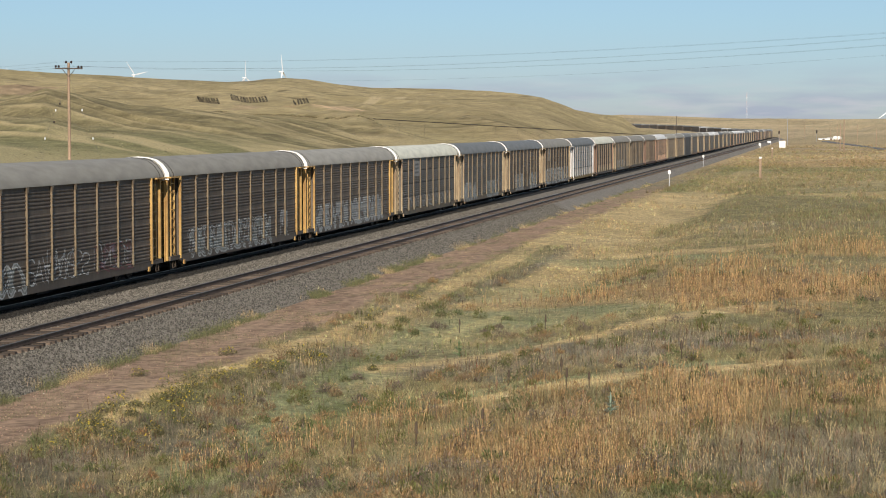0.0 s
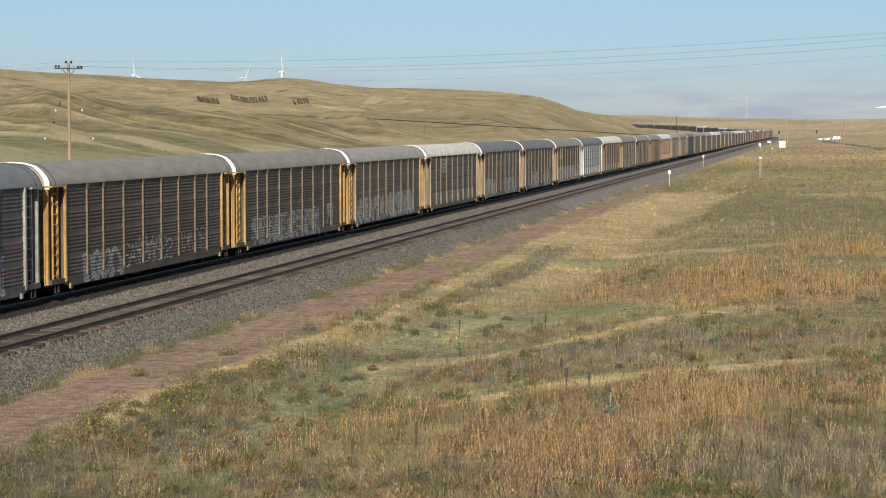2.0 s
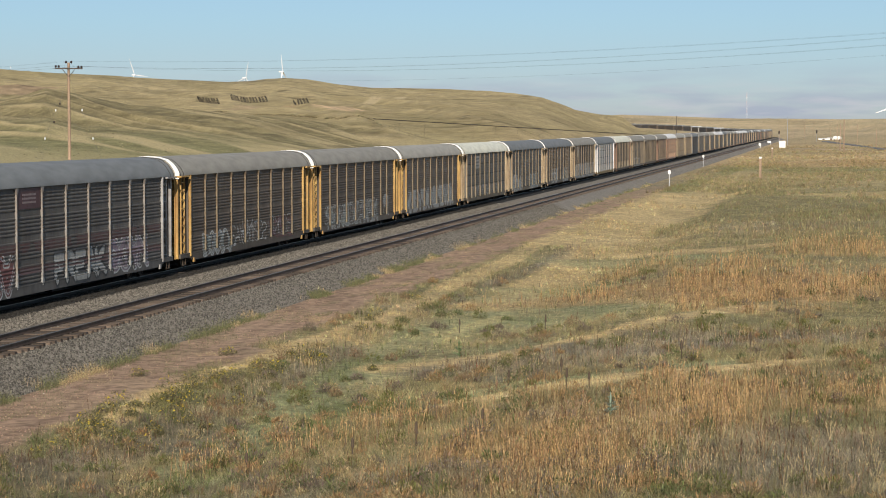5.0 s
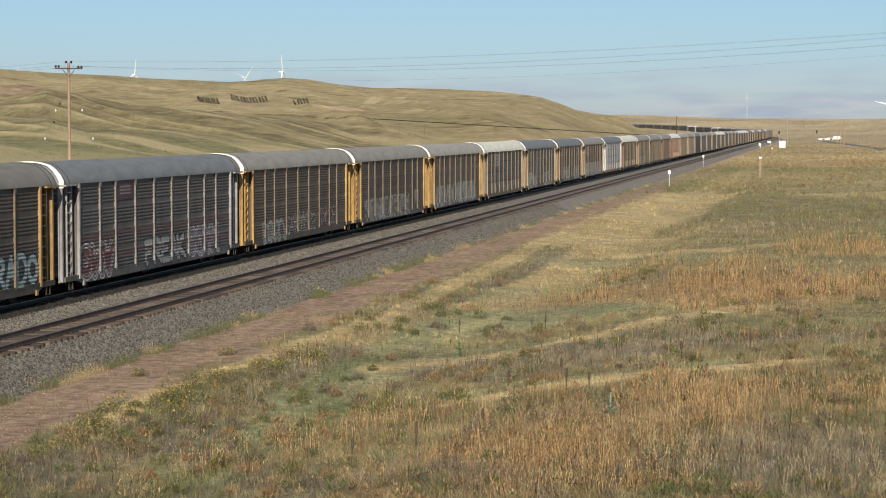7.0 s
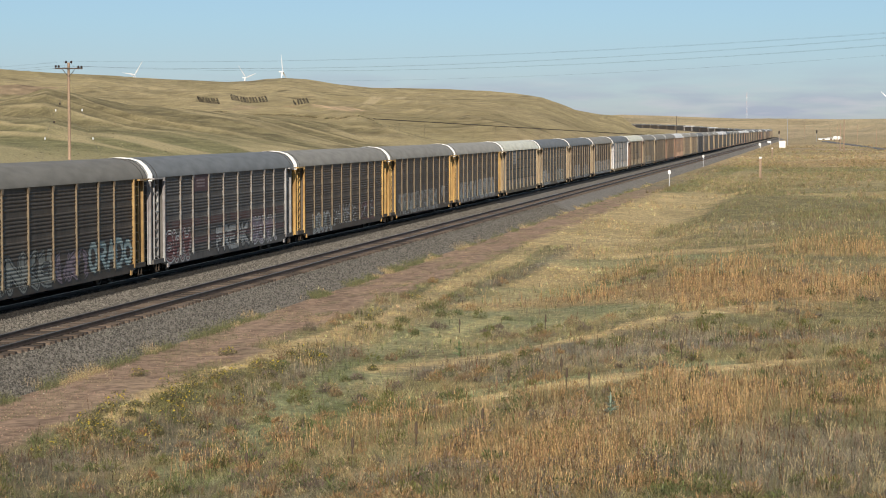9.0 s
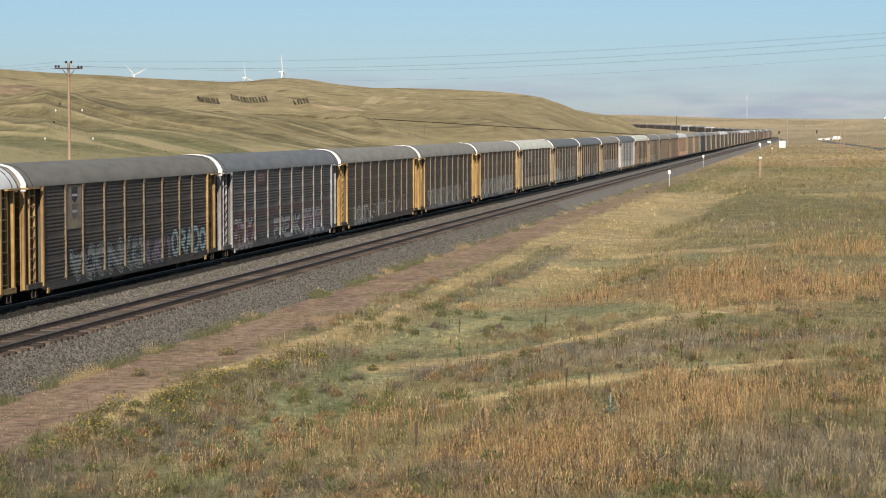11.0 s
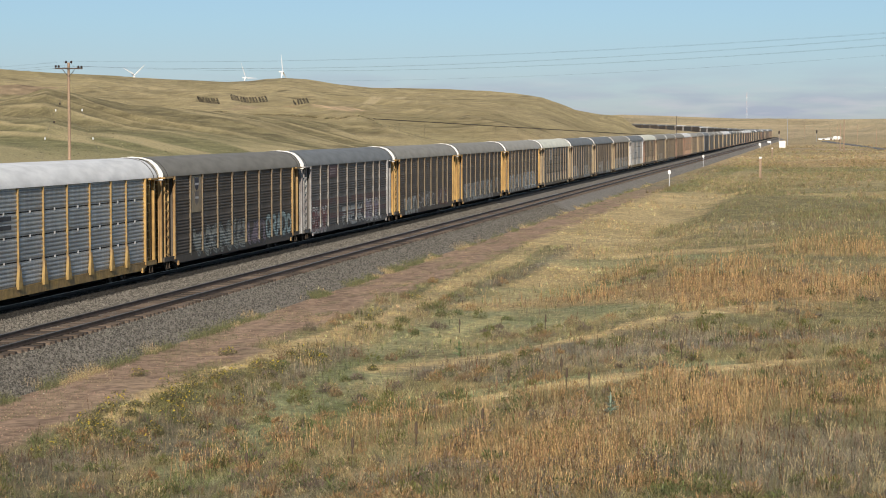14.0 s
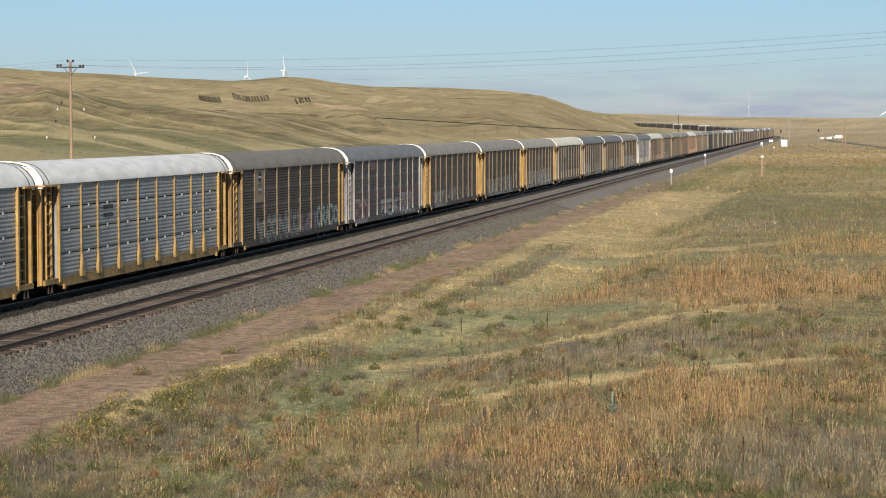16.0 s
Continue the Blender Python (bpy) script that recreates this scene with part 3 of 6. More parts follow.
def ground():
    core = np.radians(np.linspace(-3.5, 23.5, 520))
    bear = np.concatenate((np.radians(np.linspace(-178, -4.5, 60)), core, np.radians(np.linspace(25, 179.5, 60))))
    rad = np.concatenate((np.linspace(0.01, 26, 16), np.linspace(27, 39, 26), np.geomspace(40, 260, 330), np.geomspace(263, 1600, 430), np.geomspace(1612, 4900, 110)))
    B, R = np.meshgrid(bear, rad)
    x, y = -R * np.sin(B), R * np.cos(B)
    z = land(x, y)
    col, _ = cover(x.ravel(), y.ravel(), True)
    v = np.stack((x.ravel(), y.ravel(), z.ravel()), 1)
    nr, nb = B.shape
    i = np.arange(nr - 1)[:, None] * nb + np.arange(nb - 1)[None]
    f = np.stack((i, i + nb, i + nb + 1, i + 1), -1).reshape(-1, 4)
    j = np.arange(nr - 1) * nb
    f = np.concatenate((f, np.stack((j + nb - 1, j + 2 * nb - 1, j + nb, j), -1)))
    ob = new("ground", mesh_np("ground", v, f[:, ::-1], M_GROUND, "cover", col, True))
    tagged(ob, "dry prairie with olive hills and a red dirt service road", "ground", kind="structure")


ground()


# ---- ballast, sleepers and rails ----
def along(s0, s1, near=3.0, far=25.0):
    s, out = s0, []
    while s < s1:
        out.append(s)
        s += near if s < 300 else far
    return out + [s1]


def swept(name, profile, ss, material, closed=True):
    """Profile of (offset right of the far track, z) carried along the line."""
    bm = bmesh.new()
    rings = []
    for s in ss:
        ring = []
        for o, z in profile:
            x, y, z0, h = track(s, o)
            ring.append(bm.verts.new((x, y, z0 + z)))
        rings.append(ring)
    n = len(profile)
    for a, b in zip(rings, rings[1:]):
        for i in range(n if closed else n - 1):
            j = (i + 1) % n
            bm.faces.new((a[i], b[i], b[j], a[j]))
    if closed:
        bm.faces.new(rings[0])
        bm.faces.new(rings[-1][::-1])
    bmesh.ops.recalc_face_normals(bm, faces=bm.faces)
    return part(name, bm, material)


def ballast_bed():
    prof = [(-4.6, -1.3), (-2.6, -0.24), (-1.5, -0.20), (1.5, -0.20), (2.9, -0.28), (4.4, -0.25), (5.05, -0.215), (6.83, -0.225), (7.0, -0.25), (7.35, -0.30), (7.75, -0.35), (9.1, -0.92), (9.7, -1.3)]
    bed = tagged(swept("ballast", prof, along(-150, 2350), M_BALLAST), "grey crushed-stone ballast under both tracks", "ballast", kind="structure")
    # dark sheet: oil plus the shade under the train, both in its colour
    oil_shade = swept("oil_stain", [(-1.6, -0.188), (1.5, -0.188), (2.25, -0.23)], along(-150, 700), mat("oily_shaded_gravel", (0.028, 0.025, 0.022), 0.9, grain=0.5, scale=12, bump=0.8, bump_scale=16), False)
    oil_shade.parent = bed
    sand = swept("sand_fill", [(5.24, -0.207), (5.9, -0.196), (6.62, -0.207)], along(-150, 900), mat("brown_sand", (0.20, 0.15, 0.105), 0.95, grain=0.4, scale=7, stain=(0.12, 0.085, 0.06), stain_scale=1.4, bump=0.6, bump_scale=20), False)
    sand.parent = bed
    rng = np.random.default_rng(5)
    n = 130000
    y = 57 + 150 * rng.random(n) ** 1.5
    o = 0.4 + rng.random(n) * 8.9
    zt = np.interp(o, [p[0] for p in prof], [p[1] for p in prof])
    keep = np.where(np.abs(o - 5.94) < 1.32, rng.random(n) < 0.12, True)
    y, o, zt = y[keep], o[keep], zt[keep]
    n = len(y)
    size = 0.024 + 0.030 * rng.random(n)
    base = np.array([(1, 0, -.3), (-.5, .87, -.3), (-.5, -.87, -.3), (.1, .1, .9), (.6, .6, .5), (-.7, 0, .4)])
    fac = np.array([(0, 1, 4), (1, 5, 4), (1, 2, 5), (2, 0, 3), (0, 4, 3), (4, 5, 3), (5, 2, 3)])
    v = base[None] * size[:, None, None] * (0.7 + 0.6 * rng.random((n, 6, 3)))
    a = rng.random(n) * 6.283
    c, s = np.cos(a)[:, None], np.sin(a)[:, None]
    x2, y2 = v[..., 0] * c - v[..., 1] * s, v[..., 0] * s + v[..., 1] * c
    v = np.stack((x2 + (TRAIN_X + o)[:, None], y2 + y[:, None], v[..., 2] + zt[:, None] + 0.01), -1).reshape(-1, 3)
    f = (fac[None] + 6 * np.arange(n)[:, None, None]).reshape(-1, 3)
    g = (0.065 + 0.21 * rng.random(n) ** 1.7)
    g = g * np.where(o < 2.15, 0.2, 1.0) * np.where(o > 7.3, 0.88, 1.12)          # oil and the train's shade both darken the stones beside the running rails
    cool = np.where(o > 7.3, 0.985, 1.0)          # greyer stone on the shoulder
    col = np.stack((g * 1.10 * cool, g * 0.99, g * 0.83), 1)
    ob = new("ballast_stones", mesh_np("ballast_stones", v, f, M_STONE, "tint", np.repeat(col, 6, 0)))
    tagged(ob, "loose grey crushed stones on the track bed", "gravel", kind="stuff")


ballast_bed()


# darker copy of the rail steel, shade under the train put into it
M_SHADERAIL = mat("shaded_rail", (0.03, 0.025, 0.021), 0.7, 0.2, grain=0.3, scale=3)


def rails():
    web = [(-0.07, -0.17), (0.07, -0.17), (0.07, -0.155), (0.012, -0.13), (0.012, -0.045), (0.036, -0.035), (0.036, -0.012),
           (-0.036, -0.012), (-0.036, -0.035), (-0.012, -0.045), (-0.012, -0.13), (-0.07, -0.155)]
    head = [(-0.036, -0.012), (0.036, -0.012), (0.034, -0.003), (0.024, 0.0), (-0.024, 0.0), (-0.034, -0.003)]
    for c in (0.0, NEAR_X - TRAIN_X):
        for side in (-0.7525, 0.7525):
            ss = along(-150, 2350)
            ob = swept("rail", [(c + side + a, b) for a, b in web], ss, M_RAIL if c else M_SHADERAIL)
            tagged(ob, "rusty brown steel rail with a worn head", "rail", "rails of the line", "structure")
            h = swept("rail_head", [(c + side + a, b) for a, b in head], ss, M_RAILTOP)
            h.parent = ob


rails()


def sleepers():
    def one(bm):
        box(bm, -1.3, 1.3, -0.115, 0.115, -0.32, -0.172)
    bm = bmesh.new()
    one(bm)
    bmesh.ops.bevel(bm, geom=bm.edges[:], offset=0.012, segments=1, affect="EDGES")
    me = bpy.data.meshes.new("sleeper")
    bm.to_mesh(me)
    bm.free()
    rng = random.Random(3)
    bed = new("sleepers")
    tagged(bed, "row of weathered wooden sleepers under the empty track", "railway sleepers", kind="structure")
    for i in range(300):
        ob = linked("sleeper", me, M_TIE, bed)
        ob.matrix_basis = pose(NEAR_X + rng.uniform(-0.05, 0.05), 62 + 0.53 * i, rng.uniform(-0.012, 0.006), 0, 0, rng.uniform(-1.2, 1.2))
    vs, fs = [], []
    quad = np.array([(0, 1, 3, 2), (4, 6, 7, 5), (0, 4, 5, 1), (2, 3, 7, 6), (0, 2, 6, 4), (1, 5, 7, 3)])
    corner = np.array([(x, y, z) for z in (-0.32, -0.172) for y in (-0.115, 0.115) for x in (-1.3, 1.3)])
    k = 0
    for c, s0, s1, stepw in ((NEAR_X - TRAIN_X, 221.2, 900, 0.53), (0.0, -20, 600, 0.53)):
        s = s0
        while s < s1:
            x, y, z, h = track(s, c)
            vs.append(corner + np.array((x, y, z)))
            fs.append(quad + 8 * k)
            k += 1
            s += stepw
    rest = new("distant_sleepers", mesh_np("distant_sleepers", np.concatenate(vs), np.concatenate(fs), M_TIE))
    tagged(rest, "distant weathered wooden sleepers", "railway sleepers", kind="stuff")


# ---- the train of covered car carriers ----
PITCH, S_FRONT, SPEED = 28.7, 100.31, 6.08
POSTS = (-12.0, -9.25, -7.1, -4.26, -1.42, 1.42, 4.26, 7.1, 9.25, 12.0)
ROOF = [(1.63, 4.86), (1.62, 4.97), (1.51, 5.19), (1.30, 5.45), (1.0, 5.67), (0.55, 5.79), (0.0, 5.83)]
ROOF = ROOF + [(-x, z) for x, z in ROOF[-2::-1]]
CACHE = {}


def shared(key, build):
    """One mesh for each key, built once."""
    if key not in CACHE:
        bm = bmesh.new()
        build(bm)
        me = bpy.data.meshes.new(key[0])
        bm.to_mesh(me)
        bm.free()
        CACHE[key] = me
    return CACHE[key]


def ribbed(bm, y0, y1, z0, z1, ribs, flat, x=1.525, depth=0.030, lip=0.0):
    """A sheet with lengthwise ribs; the top part flat of its height stays plain."""
    prof = [(x - 0.05, z0 + lip), (x, z0 + lip)]
    zr = z0 + 0.04 + lip
    span = (z1 - zr) * (1 - flat)
    h = span / ribs
    for i in range(ribs):
        a = zr + i * h
        prof += [(x, a + 0.1 * h), (x + depth, a + 0.3 * h), (x + depth, a + 0.6 * h), (x, a + 0.8 * h)]
    prof += [(x, z1 - lip), (x - 0.05, z1 - lip)]
    rings = [[bm.verts.new((px, y, pz)) for px, pz in prof] for y in (y0, y1)]
    for i in range(len(prof) - 1):
        bm.faces.new((rings[0][i], rings[1][i], rings[1][i + 1], rings[0][i + 1]))


def post_mesh(bm, style):
    d = 0.03
    box(bm, 1.53, 1.622, -d, d, 0.72, 4.85)
    if style == "flare":
        for k in (-1, 1):
            v = [bm.verts.new(p) for p in ((1.66, 0, 1.75), (1.66, k * 0.06, 1.75), (1.70, k * 0.25, 0.74), (1.70, 0, 0.74),
                                           (1.56, 0, 1.75), (1.56, k * 0.06, 1.75), (1.56, k * 0.25, 0.74), (1.56, 0, 0.74))]
            for f in ((0, 1, 2, 3), (1, 5, 6, 2), (2, 6, 7, 3)):
                bm.faces.new([v[i] for i in (f if k > 0 else f[::-1])])
    else:
        for k in (-1, 1):
            v = [bm.verts.new(p) for p in ((1.628, 0, 1.35), (1.628, k * 0.04, 1.35), (1.632, k * 0.10, 0.80), (1.632, 0, 0.80), (1.54, k * 0.04, 1.35), (1.54, k * 0.10, 0.80))]
            for f in ((0, 1, 2, 3), (1, 4, 5, 2)):
                bm.faces.new([v[i] for i in (f if k > 0 else f[::-1])])
            v = [bm.verts.new(p) for p in ((1.638, 0, 4.60), (1.638, k * 0.062, 4.62), (1.638, k * 0.13, 4.852), (1.638, 0, 4.852),
                                           (1.56, k * 0.062, 4.62), (1.56, k * 0.13, 4.852))]
            for f in ((0, 1, 2, 3), (1, 4, 5, 2)):
                bm.faces.new([v[i] for i in (f if k > 0 else f[::-1])])


def roof_mesh(bm):
    rings = [[bm.verts.new((x, y, z)) for x, z in ROOF] for y in (-13.85, 13.85)]
    for a, b in zip(rings, rings[1:]):
        for i in range(len(ROOF) - 1):
            bm.faces.new((a[i], a[i + 1], b[i + 1], b[i]))
    for y, flip in ((-13.81, False), (13.81, True)):
        vs = [bm.verts.new((x, y, z - 0.02)) for x, z in ROOF]
        bm.faces.new(vs if flip else vs[::-1])
    bmesh.ops.recalc_face_normals(bm, faces=bm.faces)
    for f in bm.faces:
        f.smooth = True


def fascia_mesh(bm, end):
    """Curved closing panel over the end doors."""
    y0, y1 = end * 13.85, end * 13.92
    proud = 0.04 if end < 0 else 0.012
    prof = [(1.60, 4.70)] + [(x * 1.0, z + proud) for x, z in ROOF[1:-1]] + [(-1.60, 4.70)]
    inner = [(x * 0.86, 4.70 + (z - 4.70) * 0.95) for x, z in prof]
    rows = [[bm.verts.new((x, y, z)) for x, z in p] for y, p in ((y0, prof), (y1, prof), (y1, inner), (y0, inner))]
    n = len(prof)
    for a, b in zip(rows, rows[1:] + rows[:1]):
        for i in range(n - 1):
            bm.faces.new((a[i], a[i + 1], b[i + 1], b[i]))
    for k in (0, n - 1):
        bm.faces.new([r[k] for r in rows])
    bmesh.ops.recalc_face_normals(bm, faces=bm.faces)


def rim_mesh(bm, end):
    """Raised seam over the roof near its end."""
    for ya, yb in ((13.22, 13.27), (13.78, 13.86)):
        rows = []
        for y, k in ((ya, -0.02), (ya, 0.016), (yb, 0.016), (yb, -0.02)):
            rows.append([bm.verts.new((x * (1 + k * 0.55), end * y, z + k)) for x, z in ROOF])
        for a, b in zip(rows, rows[1:]):
            for i in range(len(ROOF) - 1):
                bm.faces.new((a[i], a[i + 1], b[i + 1], b[i]))
    bmesh.ops.recalc_face_normals(bm, faces=bm.faces)


def door_mesh(bm, end, leaf):
    """One leaf of the folding end door with its raised rib; all four as one plain slab when leaf is None."""
    y = end * 13.68
    if leaf is None:
        box(bm, -1.35, 1.35, *sorted((y, y + end * 0.10)), 0.80, 4.75)
        return
    x0 = -1.36 + leaf * 0.68
    plan = [(0.01, 0), (0.67, 0), (0.67, 0.10), (0.37, 0.10), (0.36, 0.16), (0.28, 0.16), (0.27, 0.10), (0.01, 0.10)]
    rows = [[bm.verts.new((x0 + a, y + end * b, z)) for a, b in plan] for z in (0.80, 4.75)]
    n = len(plan)
    for k in range(n):
        bm.faces.new((rows[0][k], rows[0][(k + 1) % n], rows[1][(k + 1) % n], rows[1][k]))
    bm.faces.new(rows[0][::-1])
    bm.faces.new(rows[1])
    bmesh.ops.recalc_face_normals(bm, faces=bm.faces)


def ladder_mesh(bm, end, side):
    y0, y1 = sorted((end * 13.84, end * 13.92))
    for x in (0.93, 1.33):
        box(bm, *sorted((side * x, side * (x + 0.06))), y0, y1, 0.60, 4.78)
    for i in range(9):
        z = 0.95 + 0.44 * i
        box(bm, *sorted((side * 0.98, side * 1.34)), y0 + 0.015, y1 - 0.015, z, z + 0.035)


def vestibule_mesh(bm, end, side):
    a, b = sorted((end * 12.03, end * 13.68))
    box(bm, *sorted((side * 1.30, side * 1.36)), a, b, 0.75, 4.83)


def side_ladder_mesh(bm, end, side):
    """Two stiles with rungs on the recessed end of the side."""
    for yy in (12.5, 13.1):
        box(bm, *sorted((side * 1.363, side * 1.47)), *sorted((end * yy, end * (yy + 0.06))), 0.75, 4.77)
    for i in range(9):
        z = 0.95 + 0.44 * i
        box(bm, *sorted((side * 1.44, side * 1.48)), *sorted((end * 12.555, end * 13.105)), z, z + 0.045)


def corner_mesh(bm, end, side):
    a, b = sorted((end * 11.94, end * 12.09))
    box(bm, *sorted((side * 1.53, side * 1.65)), a, b, 0.66, 4.86)
    a, b = sorted((end * 13.70, end * 13.84))
    box(bm, *sorted((side * 1.34, side * 1.50)), a, b, 0.62, 4.83)


def cap_mesh(bm, end, side):
    box(bm, *sorted((side * 1.1, side * 1.74)), *sorted((end * 12.5, end * 13.95)), 4.78, 4.852)


def sill_mesh(bm, side):
    """Deep side sill: full depth between the bogies, shallower and stepped up towards the ends."""
    prof = [(-13.7, 0.62), (-12.3, 0.62), (-11.6, 0.44), (11.6, 0.44), (12.3, 0.62), (13.7, 0.62)]
    low = [(y, z, side * 1.60) for y, z in prof]
    rows = [[bm.verts.new((x, y, z)) for y, z, x in low], [bm.verts.new((x, y, 0.835)) for y, z, x in low],
            [bm.verts.new((side * 1.44, y, 0.835)) for y, z, x in low], [bm.verts.new((side * 1.44, y, z)) for y, z, x in low]]
    for a, b in zip(rows, rows[1:] + rows[:1]):
        for i in range(len(prof) - 1):
            bm.faces.new((a[i], a[i + 1], b[i + 1], b[i]))
    for k in (0, len(prof) - 1):
        bm.faces.new([r[k] for r in rows])
    box(bm, *sorted((side * 1.595, side * 1.608)), -13.7, 13.7, 0.792, 0.83)
    bmesh.ops.recalc_face_normals(bm, faces=bm.faces)


def frame_mesh(bm):
    box(bm, -0.40, 0.40, -13.5, 13.5, 0.20, 0.80)
    box(bm, -1.5, 1.5, -13.45, 13.45, 0.70, 0.79)
    for y in (-13.3, -10.06, -5, 0, 5, 10.06, 13.3):
        box(bm, -1.45, 1.45, y - 0.12, y + 0.12, 0.48, 0.72)
    box(bm, 0.6, 1.2, -2.2, -0.6, 0.25, 0.70)
    box(bm, 0.7, 1.1, 2.0, 3.1, 0.28, 0.70)


def coupler_mesh(bm, end):
    box(bm, -0.09, 0.09, *sorted((end * 13.4, end * 14.2)), 0.70, 0.90)
    box(bm, -0.16, 0.16, *sorted((end * 14.12, end * 14.33)), 0.70, 0.74)


def step_mesh(bm, end, side):
    y0 = end * 12.75
    for yy in (0.0, 0.42):
        box(bm, *sorted((side * 1.52, side * 1.57)), *sorted((y0 + end * yy, y0 + end * (yy + 0.05))), 0.27, 0.6)
    box(bm, *sorted((side * 1.51, side * 1.60)), *sorted((y0, y0 + end * 0.47)), 0.25, 0.285)


def bogie_mesh(bm):
    for k in (-1, 1):
        box(bm, *sorted((k * 0.93, k * 1.07)), -1.1, 1.1, 0.46, 0.62)
        box(bm, *sorted((k * 0.93, k * 1.07)), -0.35, 0.35, 0.24, 0.5)
        for y in (-0.865, 0.865):
            box(bm, *sorted((k * 0.92, k * 1.14)), y - 0.16, y + 0.16, 0.30, 0.56)
    box(bm, -1.0, 1.0, -0.2, 0.2, 0.42, 0.66)


def wheelset_mesh(bm):
    for k in (-1, 1):
        lathe(bm, [(0.44, k * 0.68), (0.42, k * 0.715), (0.415, k * 0.81), (0.33, k * 0.82), (0.30, k * 0.78), (0.12, k * 0.80), (0.10, k * 0.95)], 20, "x")
    lathe(bm, [(0.08, -0.7), (0.08, 0.7)], 8, "x")


def far_side_mesh(bm, ribs):
    h = 4.02 / 4
    for i in range(4):
        ribbed(bm, -12.0, 12.0, 0.84 + i * h, 0.84 + (i + 1) * h, ribs, 0.3)
    box(bm, -1.5, 1.5, -12.0, 12.0, 0.80, 4.84)


PAINTS = {}
M_RIM = mat("roof_seam", (0.07, 0.065, 0.058), 0.8, grain=0.3, scale=4)
# rusty brown, darkened further so the recess's shade is in the colour
M_VEST = mat("vestibule_rust_shade", (0.06, 0.043, 0.029), 0.8, grain=0.3, scale=3, streak=0.3)


def paint(kind, color, **kw):
    key = (kind, color)
    if key not in PAINTS:
        PAINTS[key] = mat(kind, color, **kw)
    return PAINTS[key]


def side_paint(c, metal=0.0):
    return paint("side_sheet", c, rough=0.7 if not metal else 0.5, metal=metal, grain=0.10, scale=3, stain=tuple(v * 0.62 for v in c), stain_scale=0.45,
                 stain_amt=0.7, rand=0.10, streak=0.13, spec=0.3)


def post_paint(c):
    return paint("post_paint", c, rough=0.6, grain=0.2, scale=6, stain=(0.20, 0.13, 0.08), stain_scale=1.6, stain_amt=0.55, streak=0.25)


def end_paint(c):
    return paint("end_paint", c, rough=0.5, grain=0.12, scale=4, stain=(c[0] * 0.6, c[1] * 0.5, c[2] * 0.5), stain_scale=1.2, stain_amt=0.75, streak=0.3)


def roof_paint(c):
    return paint("roof_sheet", c, rough=0.8, metal=0.0, grain=0.10, scale=2.0, stain=tuple(v * 0.86 for v in c), stain_scale=0.35, stain_amt=0.15,
                 stretch=(1, 0.35, 1), bump=0.15, bump_scale=12, spec=0.15)


GOLD = (0.35, 0.23, 0.075)
CREAM_END = (0.43, 0.335, 0.205)
YEL, DULL, SILV, ORG, GLAZE = (0.54, 0.345, 0.115), (0.165, 0.135, 0.088), (0.235, 0.235, 0.228), (0.31, 0.19, 0.125), (0.78, 0.78, 0.76)
PALE_END = (0.38, 0.38, 0.37)
SAND = (0.255, 0.222, 0.18)
SLATE = (0.138, 0.128, 0.117)
OCHRE = (0.42, 0.275, 0.11)
UMBER = (0.110, 0.093, 0.076)
BROWN, BROWN2, GREY, STEEL, RED = (0.142, 0.116, 0.092), (0.178, 0.145, 0.114), (0.185, 0.17, 0.148), (0.42, 0.44, 0.445), (0.20, 0.13, 0.105)
R_DARK, R_GREY, R_MID, R_BLUE, R_CREAM, R_WHITE = (0.245, 0.23, 0.20), (0.335, 0.315, 0.275), (0.42, 0.395, 0.345), (0.225, 0.235, 0.238), (0.80, 0.78, 0.65), (0.82, 0.81, 0.79)
